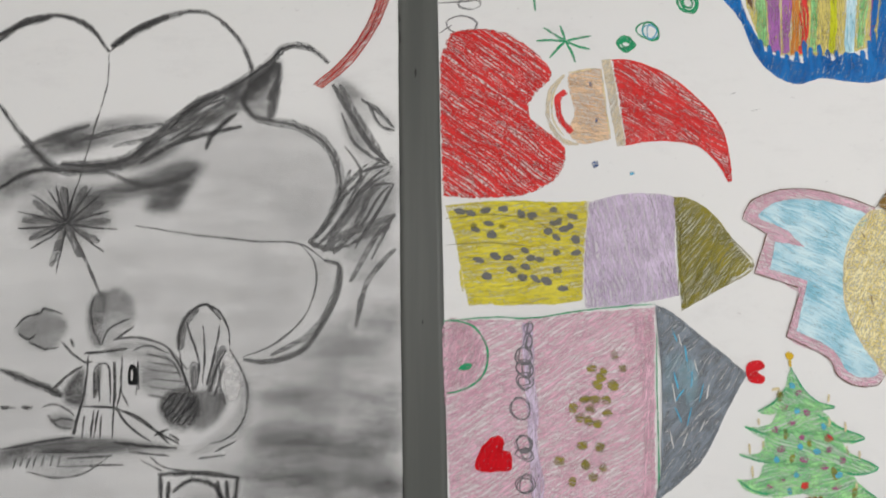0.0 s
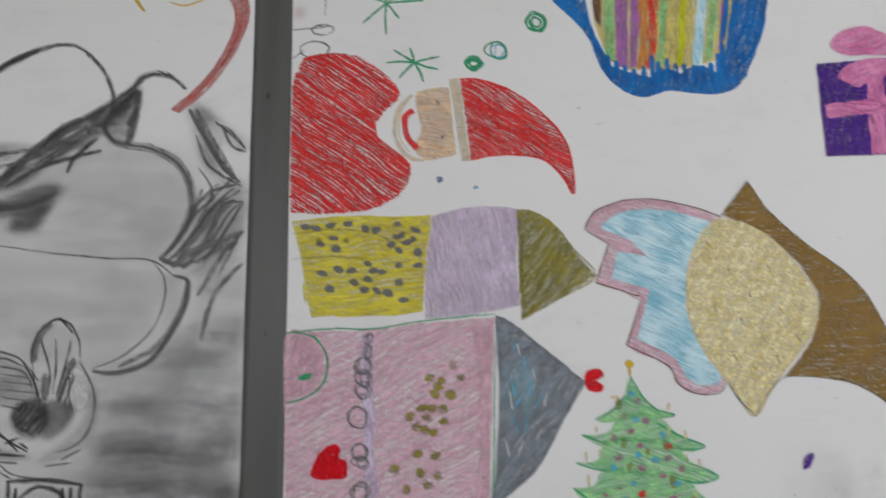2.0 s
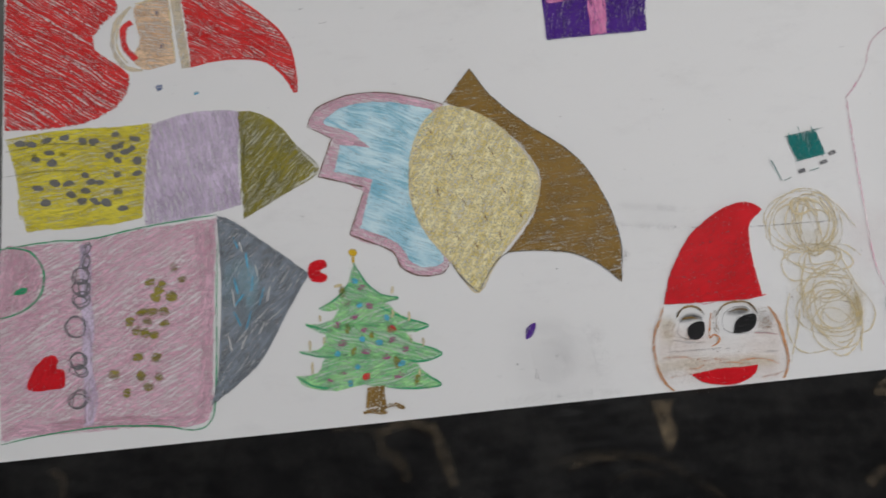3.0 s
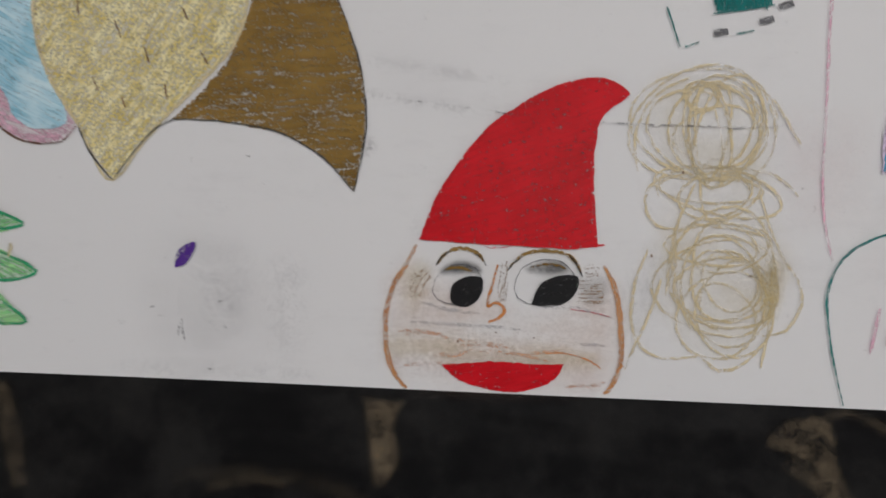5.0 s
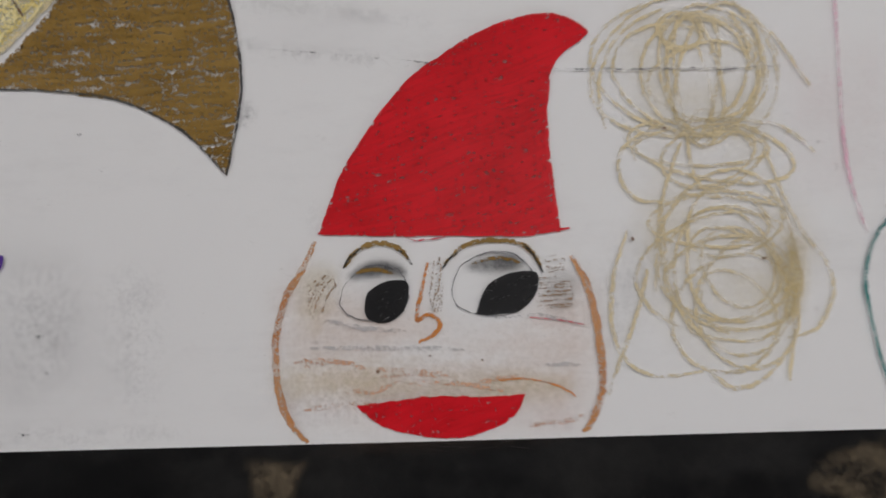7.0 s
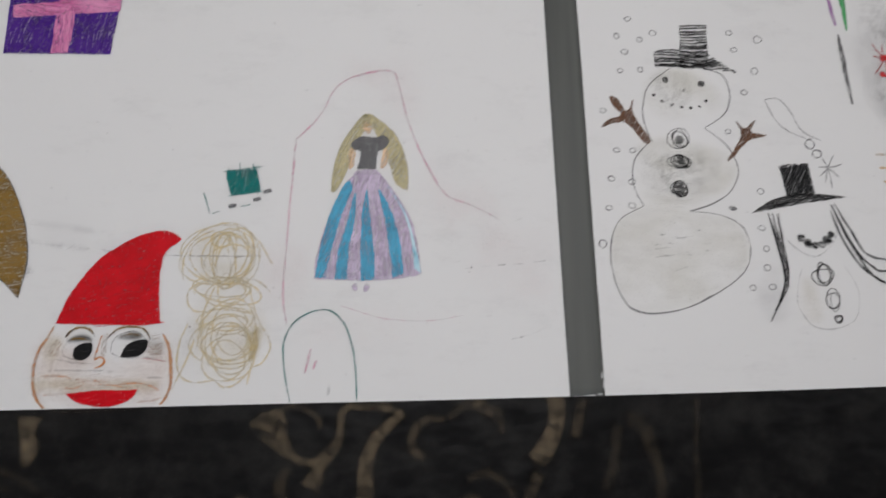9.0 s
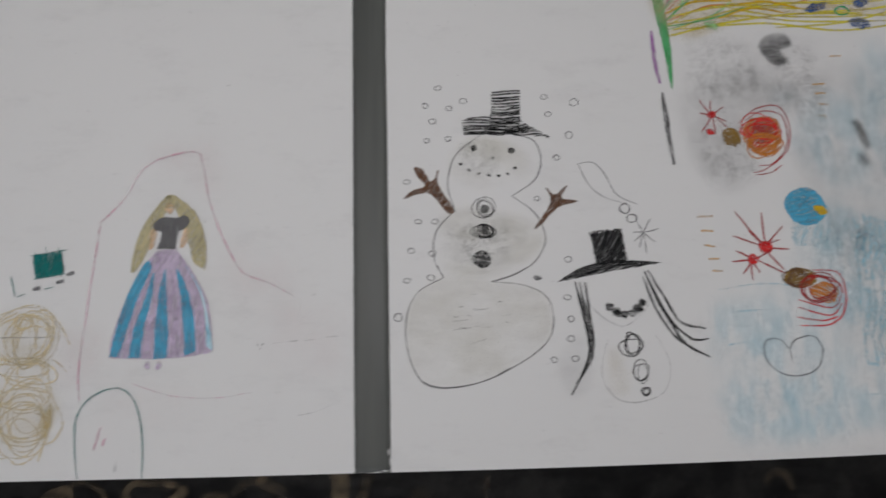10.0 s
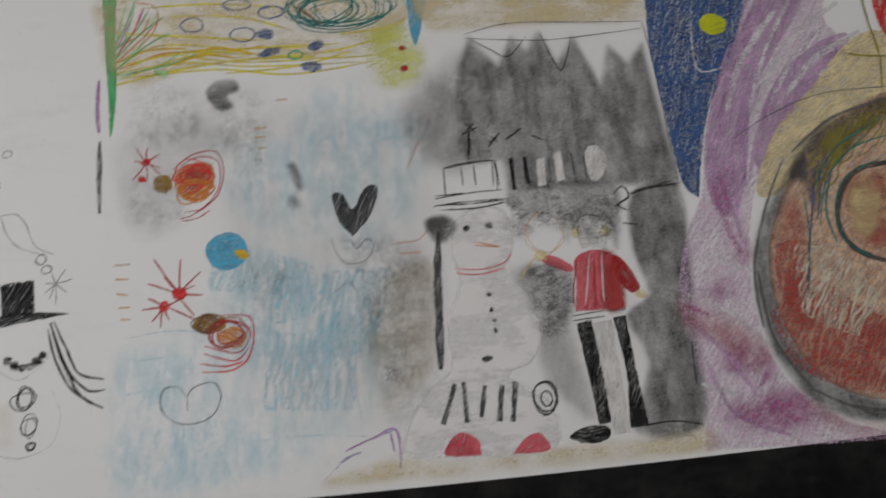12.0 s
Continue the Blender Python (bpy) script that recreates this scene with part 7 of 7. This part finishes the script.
lines(hatted_snowman, "writing_bar", CHARCOAL, 9, [(2689, 166), (2667, 105)], [(2703, 168), (2704, 106)], [(2736, 161), (2727, 113)], [(2763, 160), (2755, 105)], [(2785, 164), (2776, 103)], taper=1, wobble=0.1)
rings(hatted_snowman, "writing_loop", CHARCOAL, 4, [(2830, 137)], 19.0, 30.0, 2.2)
rings(hatted_snowman, "writing_loop", CHARCOAL, 3, [(2832, 135)], 9.0, 14.0, 1.6)
fill(hatted_snowman, "foot", SOFT_RED, [(2668, 59), (2680, 84), (2698, 92), (2720, 78), (2723, 56, 1)], 70, 2.6)
fill(hatted_snowman, "foot", SOFT_RED, [(2772, 55, 1), (2793, 77), (2816, 84), (2829, 58)], 30, 2.6)
lines(SHEET_C, "writing_bar", BLACK, 8, [(2809, 542), (2811, 484)], [(2833, 543), (2835, 493)], taper=1, wobble=0.1)
fill(SHEET_C, "writing_bar", WHITE, [(2853, 538, 1), (2867, 539, 1), (2866, 490, 1), (2852, 488, 1)], 85, 3)
fill(SHEET_C, "writing_bar", WHITE, [(2883, 547, 1), (2897, 550, 1), (2900, 498, 1), (2886, 495, 1)], 85, 3)
fill(SHEET_C, "writing_bar", WHITE, [(2940, 548), (2961, 558), (2975, 534), (2964, 501), (2944, 496)], 85, 3)
lines(SHEET_C, "writing_bar", BLACK, 1.6, [(2915, 547), (2918, 490)], [(2874, 539), (2875, 492)], [(2937, 496), (2936, 541)], taper=1, wobble=0.1)

# the plain figure in red and black
red_jacket = fill(SHEET_C, "red_jacket", SOFT_RED, [(2900, 355), (2929, 372), (2966, 361), (2967, 315), (2975, 271, 1), (2893, 270, 1), (2900, 318)], 80, 3, label="plain red and black crayon figure shape")
smudge(red_jacket, "shade", RUB_RED, [(2945, 364), (2971, 358), (2975, 276), (2942, 274)], 0.6, 10, 4)
lines(red_jacket, "jacket_line", WHITE, 2.4, [(2926, 365), (2918, 317), (2910, 280)], [(2947, 366), (2943, 316), (2942, 283)], [(2971, 363), (2971, 315)])
lines(red_jacket, "jacket_line", DARK_RED, 2.4, [(2904, 356), (2892, 300), (2893, 276)], [(2961, 361), (2959, 296)], [(2933, 360), (2925, 279)])
fill(red_jacket, "sleeve", SOFT_RED, [(2843, 363), (2863, 366), (2895, 347), (2890, 336), (2856, 349)], -20, 2.4)
fill(red_jacket, "sleeve", DARK_RED, [(2965, 361), (2986, 346), (3004, 305), (2987, 297), (2967, 324)], -55, 2.4)
dots(red_jacket, "glove", OCHRE, [(2845, 366), (3004, 293)], 11.0, 10.0)
lines(red_jacket, "arm_line", TAN, 4, [(2833, 362), (2817, 342), (2804, 323)])
dots(red_jacket, "head", WHITE, [(2930, 403)], 24.0, 27.0)
lines(red_jacket, "head_line", PENCIL, 2.1, [(2905, 415), (2917, 429), (2941, 433), (2957, 420)])
dots(red_jacket, "ear", OCHRE, [(2906, 404), (2958, 405)], 7.0, 12.0)
lines(red_jacket, "waist", PENCIL, 2.6, [(2886, 263), (2931, 268), (2975, 269)], [(2887, 255), (2940, 260)])
fill(red_jacket, "leg", BLACK, [(2892, 251, 1), (2917, 255, 1), (2926, 179), (2931, 93, 1), (2911, 90, 1), (2902, 171)], 70, 2.6)
fill(red_jacket, "leg", BLACK, [(2953, 257, 1), (2974, 260, 1), (2980, 176), (2989, 86, 1), (2959, 82, 1), (2964, 168)], 70, 2.6)
fill(red_jacket, "gap", WHITE, [(2920, 250, 1), (2950, 254, 1), (2958, 76, 1), (2932, 74, 1)], 85, 3)
fill(red_jacket, "shoe", BLACK, [(2862, 74), (2883, 87), (2911, 90), (2928, 82), (2921, 68), (2890, 64)], 5, 2.6)
lines(red_jacket, "lamp_line", CHARCOAL, 2.6, [(2979, 467), (2996, 481), (3005, 460), (2982, 449), (3002, 438)], [(3009, 466), (3044, 475), (3092, 481)], [(3014, 472), (3085, 487)], [(2988, 416), (3016, 412)])
smudge(SHEET_C, "grey_rub", RUB_SPECK, [(2800, 471), (2974, 467), (2975, 392), (2944, 374), (2872, 417), (2803, 401)], 0.4, 30, 5)
smudge(SHEET_C, "grey_rub", RUB_SPECK, [(2827, 351), (2892, 338), (2884, 263), (2834, 229), (2822, 294)], 0.45, 24, 5)
rings(SHEET_C, "peach_loop", PEACH, 2.1, [(2855, 406)], 33.0, 36.0, 1.6)

# the night sky and the moon
night_sky = fill(SHEET_C, "night_sky", NAVY, [(3089, 891, 1), (3290, 884, 1), (3248, 766), (3222, 707), (3177, 632), (3147, 547), (3126, 454, 1), (3101, 486), (3090, 614), (3080, 738)], 74, 3.4, 1.5, label="dark blue crayon night sky")
lines(night_sky, "frame_line", NAVY, 3, [(3093, 828), (3189, 827), (3285, 826)], [(3169, 804), (3158, 712), (3191, 697)], [(3240, 813), (3232, 731)])
lines(night_sky, "frame_line", CHALK, 3.9, [(3169, 828), (3160, 700), (3216, 700)])
fill(night_sky, "moon", LIME, [(3178, 785), (3191, 806), (3212, 807), (3230, 792), (3222, 771), (3196, 765)], 20, 3)

# the violet swirl and the round shape
violet_swirl = fill(SHEET_C, "violet_swirl", PALE_MAUVE, [(3290, 884, 1), (3447, 878, 1), (3414, 794), (3447, 723), (3368, 646), (3279, 562), (3225, 460), (3198, 361), (3190, 265), (3207, 172), (3258, 102), (3333, 63), (3430, 44), (3430, 42, 1), (3246, 40), (3074, 41, 1), (3084, 125), (3076, 215), (3065, 281), (3091, 376), (3134, 464), (3150, 547), (3182, 643), (3226, 720)], 58, 3.6, 1.5, label="lilac and magenta crayon swirl")
fill(violet_swirl, "violet_band", MAUVE, [(3272, 812), (3334, 858), (3383, 832), (3310, 728), (3250, 629), (3218, 502), (3184, 421), (3148, 443), (3155, 547), (3199, 665)], 62, 3.4, 2)
fill(violet_swirl, "violet_band", MAUVE, [(3386, 737), (3454, 757), (3419, 689), (3318, 604), (3247, 500), (3240, 543), (3297, 661)], 70, 3.4, 2)
smudge(violet_swirl, "magenta_patch", RUB_PLUM, [(3148, 482), (3181, 495), (3184, 421), (3203, 351), (3179, 336), (3161, 402)], 0.34, 30, 5)
smudge(violet_swirl, "magenta_patch", RUB_PLUM, [(3111, 286), (3146, 311), (3165, 285), (3130, 276)], 0.34, 30, 5)
smudge(violet_swirl, "magenta_patch", RUB_PLUM, [(3116, 175), (3147, 206), (3196, 189), (3196, 141), (3139, 156)], 0.34, 30, 5)
smudge(violet_swirl, "magenta_patch", RUB_PLUM, [(3116, 102), (3169, 120), (3235, 125), (3283, 87), (3233, 66), (3124, 71)], 0.34, 30, 5)
lines(violet_swirl, "arc_line", MAUVE, 11, [(3274, 765), (3215, 664), (3172, 557), (3157, 473)], [(3339, 797), (3265, 684), (3215, 576), (3187, 472), (3187, 381)], [(3391, 760), (3317, 682), (3258, 585), (3219, 481)], [(3301, 823), (3247, 731), (3199, 631)], [(3426, 723), (3349, 658), (3288, 584)])
lines(violet_swirl, "arc_line", CHALK, 14, [(3447, 823), (3359, 761), (3291, 683), (3244, 596)], [(3477, 762), (3380, 708), (3314, 637)], [(3325, 810), (3243, 708), (3200, 609)], [(3444, 711), (3384, 674)])
lines(violet_swirl, "arc_line", MAUVE, 9, [(3228, 743), (3181, 632), (3151, 526), (3148, 453)], [(3282, 811), (3220, 698), (3183, 567)], [(3271, 662), (3223, 565), (3212, 471)], [(3360, 658), (3279, 562), (3237, 469)], [(3070, 253), (3126, 194), (3169, 120)], [(3096, 178), (3128, 96), (3212, 57)])
lines(violet_swirl, "arc_line", CHALK, 9, [(3364, 844), (3287, 718), (3241, 608)], [(3411, 783), (3337, 704), (3279, 617)], [(3076, 290), (3154, 248), (3202, 199)], [(3081, 143), (3142, 122)], [(3196, 322), (3169, 333), (3134, 354)])
lines(violet_swirl, "arc_line", FAINT_PLUM, 11, [(3155, 473), (3163, 412), (3182, 352)], [(3169, 483), (3176, 432)], [(3073, 271), (3117, 250)], [(3127, 88), (3222, 104)], [(3171, 129), (3194, 154)])
smudge(violet_swirl, "pink_patch", RUB_RED, [(3060, 281), (3101, 270), (3153, 239), (3201, 190), (3177, 164), (3111, 213), (3072, 234)], 0.3, 24, 6)
smudge(violet_swirl, "pink_patch", RUB_RED, [(3242, 116), (3307, 73), (3367, 61), (3432, 52), (3365, 48), (3270, 71)], 0.35, 24, 6)
fill(SHEET_C, "pale_field", TAN, [(3476, 756), (3370, 657), (3280, 568), (3228, 460), (3270, 458), (3321, 518), (3419, 594), (3576, 637, 1), (3604, 751, 1)], 40, 3.6)
round_shape = fill(SHEET_C, "round_shape", CLAY, [(3321, 518), (3275, 457), (3237, 378), (3223, 301), (3234, 225), (3267, 157), (3317, 117), (3379, 101), (3445, 104, 1), (3576, 637, 1), (3491, 635), (3398, 590)], 50, 3.6, 1.5, label="ochre and red crayon disc with dark rings")
smudge(round_shape, "red_patch", RUB_RED, [(3234, 320), (3271, 260), (3341, 228), (3438, 233), (3467, 194), (3447, 113), (3355, 118), (3271, 168), (3237, 234)], 0.36, 40, 7)
smudge(round_shape, "red_patch", RUB_RED, [(3264, 427), (3295, 436), (3298, 375), (3284, 279), (3246, 281), (3243, 358)], 0.4, 30, 7)
smudge(round_shape, "outer_ring", RUB_DARK, [(3310, 513), (3239, 428), (3207, 350), (3195, 265), (3211, 185), (3251, 114), (3309, 79), (3435, 63, 1), (3442, 91, 1), (3376, 99), (3318, 121), (3270, 159), (3237, 225), (3227, 301), (3241, 378), (3282, 457), (3324, 507)], 0.6, 18, 5)
smudge(round_shape, "olive_arc", RUB_DARK, [(3297, 498), (3351, 565), (3420, 600), (3499, 632), (3579, 648), (3569, 610), (3481, 591), (3406, 533), (3360, 484), (3323, 424), (3316, 466)], 0.6, 16, 5)
smudge(round_shape, "olive_arc", RUB_OLIVE, [(3358, 548), (3418, 587), (3509, 623), (3575, 632, 1), (3568, 604, 1), (3479, 580), (3404, 524), (3380, 504)], 0.8, 14, 5)
lines(round_shape, "dark_line", NAVY, 4, [(3337, 496), (3317, 414), (3295, 336), (3279, 265)], [(3347, 517), (3339, 454), (3324, 404)])
zigzag(round_shape, "red_stroke", FAINT_RED, 7, [(3210, 245), (3282, 317), (3351, 275), (3407, 234), (3378, 108), (3299, 122), (3232, 161)], 62, 6)
zigzag(round_shape, "red_stroke", FAINT_RED, 6, [(3243, 368), (3303, 375), (3286, 241), (3228, 235)], 75, 6)
zigzag(round_shape, "cream_stroke", CREAM, 5, [(3272, 367), (3348, 353), (3408, 272), (3353, 200), (3267, 242)], 55, 8)
zigzag(round_shape, "olive_stroke", OLIVE, 3.5, [(3331, 517), (3418, 588), (3493, 607), (3478, 542), (3400, 503), (3331, 414)], 48, 10)
lines(round_shape, "olive_stroke", TEAL, 3, [(3331, 465), (3386, 536), (3489, 591)], [(3327, 394), (3360, 484), (3442, 555)], [(3309, 456), (3305, 375), (3284, 279)], [(3367, 494), (3417, 534), (3481, 553)])
lines(round_shape, "dark_stroke", SOFT_CHARCOAL, 6, [(3286, 519), (3233, 419), (3200, 321), (3198, 227)], [(3205, 321), (3213, 208), (3262, 124)], [(3262, 124), (3321, 94), (3373, 86)], [(3303, 529), (3387, 590), (3497, 624)])
fill(round_shape, "core", CLAY, [(3539, 486, 1), (3467, 492), (3410, 480), (3378, 422), (3389, 363), (3432, 343), (3502, 335, 1)], 35, 3, 1.5)
smudge(round_shape, "core_red", RUB_RED, [(3381, 462), (3425, 481), (3461, 469), (3436, 358), (3399, 360), (3378, 401)], 0.4, 30, 5)
smudge(round_shape, "core_shade", RUB_OCHRE, [(3391, 462), (3436, 481), (3444, 429), (3411, 370), (3386, 391)], 0.5, 20, 5)
lines(round_shape, "inner_ring", CHARCOAL, 11, [(3544, 507), (3469, 502), (3418, 492), (3381, 460), (3360, 402), (3377, 353), (3429, 327), (3497, 316)])
lines(round_shape, "inner_ring", TEAL, 3.9, [(3463, 511), (3395, 483), (3363, 433), (3362, 372), (3403, 335)], [(3367, 494), (3343, 423), (3350, 363)])
lines(SHEET_C, "swirl_line", PENCIL, 2.6, [(3197, 555), (3276, 601), (3365, 635), (3451, 645), (3579, 648)])
fill(SHEET_C, "red_corner", RED, [(3515, 875, 1), (3634, 871, 1), (3596, 716, 1), (3523, 752)], 80, 3)
lines(SHEET_C, "olive_line", OLIVE, 5, [(3435, 717), (3487, 709), (3593, 707)], [(3496, 852), (3497, 779), (3503, 709), (3492, 641)])

# ---- faded gold scrolls printed on the oilcloth ----
def print_band(name, points, widths, strength, feather=6.0):
    """A printed stroke that swells and narrows along a curve."""
    pts = curve(points)
    left, right = [], []
    for i, p in enumerate(pts):
        d = (pts[min(i + 1, len(pts) - 1)] - pts[max(i - 1, 0)]).normalized()
        at = i / (len(pts) - 1) * (len(widths) - 1)
        k = min(int(at), len(widths) - 2)
        w = (widths[k] + (widths[k + 1] - widths[k]) * (at - k)) / 2
        left.append(tuple(p + Vector((-d.y, d.x)) * w))
        right.append(tuple(p - Vector((-d.y, d.x)) * w))
    smudge(cloth, name, GILT, left + right[::-1], strength, feather, 3, z=CLOTH_Z + 0.0004 + 0.000002 * marks_made[0])
    marks_made[0] += 1


start_sheet()
print_band("leaf_print", [(1135, -28), (1149, -24), (1165, -25)], [4, 22, 34], 0.42, 5)
print_band("leaf_print", [(1173, -9), (1172, -28), (1178, -47), (1191, -69), (1210, -80), (1229, -79)], [12, 22, 14, 10, 8, 8], 0.4, 5)
print_band("leaf_print", [(1148, -41), (1170, -58), (1190, -72)], [8, 10, 10], 0.36, 5)
print_band("tendril_print", [(1177, -7), (1194, -4), (1212, -11), (1227, -22), (1230, -35)], [6, 5, 5, 6, 4], 0.24, 5)
print_band("tendril_print", [(1222, -91), (1238, -76), (1253, -56), (1259, -36), (1259, -17), (1269, -7)], [20, 18, 12, 10, 10, 8], 0.36, 6)
print_band("tendril_print", [(1217, -115), (1224, -101), (1228, -91)], [24, 22, 14], 0.34, 6)
print_band("tendril_print", [(1269, -6), (1296, -7), (1322, -10), (1345, -16)], [8, 8, 10, 6], 0.34, 6)
print_band("leaf_print", [(1346, -17), (1329, -31), (1311, -48), (1298, -71), (1293, -97), (1293, -126), (1289, -165)], [10, 14, 16, 18, 20, 22, 22], 0.4, 6)
print_band("tendril_print", [(1376, -79), (1361, -68), (1360, -49), (1371, -33), (1387, -26), (1406, -28)], [10, 12, 12, 11, 8, 6], 0.22, 7)
print_band("leaf_print", [(1451, -6), (1466, -14), (1481, -21), (1492, -24)], [14, 16, 14, 6], 0.26, 7)
print_band("tendril_print", [(1463, 1), (1431, -11), (1414, -26)], [14, 10, 8], 0.16, 8)
print_band("tendril_print", [(1485, -25), (1490, -38), (1488, -47)], [10, 8, 6], 0.2, 7)
print_band("leaf_print", [(1572, 3), (1573, -24), (1566, -50), (1553, -72), (1533, -86)], [26, 24, 24, 28, 14], 0.42, 6)
print_band("leaf_print", [(1566, -65), (1556, -87), (1539, -96)], [8, 8, 5], 0.22, 7)
print_band("tendril_print", [(1544, -105), (1532, -127), (1523, -148), (1514, -176)], [16, 14, 14, 16], 0.18, 9)
print_band("tendril_print", [(1440, -111), (1463, -104), (1486, -113), (1502, -134), (1509, -165)], [8, 10, 10, 10, 12], 0.15, 8)
print_band("tendril_print", [(1422, -144), (1442, -137), (1460, -149)], [10, 12, 10], 0.16, 8)
print_band("tendril_print", [(1680, -36), (1699, -35), (1712, -71), (1724, -113), (1725, -158)], [16, 20, 16, 14, 14], 0.12, 12)
print_band("tendril_print", [(1663, -43), (1656, -95), (1640, -132)], [14, 12, 12], 0.1, 12)
print_band("tendril_print", [(1791, -9), (1783, -86), (1779, -175)], [6, 7, 8], 0.1, 9)
print_band("leaf_print", [(844, -10), (843, -32), (847, -53), (842, -73)], [28, 18, 22, 6], 0.4, 6)
print_band("tendril_print", [(685, -76), (724, -69), (777, -71), (828, -84), (866, -109), (908, -138)], [6, 8, 10, 8, 8, 8], 0.07, 9)
print_band("tendril_print", [(711, -81), (744, -74), (778, -76)], [5, 7, 5], 0.16, 7)
print_band("tendril_print", [(772, -99), (798, -95), (826, -101)], [5, 6, 5], 0.1, 8)
print_band("tendril_print", [(1179, -131), (1176, -110), (1186, -89)], [14, 14, 10], 0.14, 9)
print_band("tendril_print", [(1100, -142), (1118, -129), (1131, -122)], [14, 12, 8], 0.2, 7)
print_band("leaf_print", [(471, -15), (492, -5), (514, -4), (539, -15)], [10, 12, 14, 8], 0.22, 7)
print_band("tendril_print", [(537, -11), (547, -34), (554, -62), (561, -87)], [12, 14, 14, 10], 0.2, 7)
print_band("tendril_print", [(471, -15), (475, -37), (492, -49), (501, -74)], [8, 12, 16, 10], 0.16, 8)
print_band("tendril_print", [(413, -2), (449, -2), (471, -15)], [6, 8, 8], 0.14, 8)
print_band("tendril_print", [(62, -14), (76, -29), (78, -49)], [8, 10, 8], 0.14, 8)
print_band("tendril_print", [(2211, -29), (2221, -13), (2242, -17), (2250, -37)], [8, 10, 10, 8], 0.16, 7)
print_band("tendril_print", [(1598, -56), (1606, -29), (1613, -5)], [12, 14, 12], 0.2, 8)
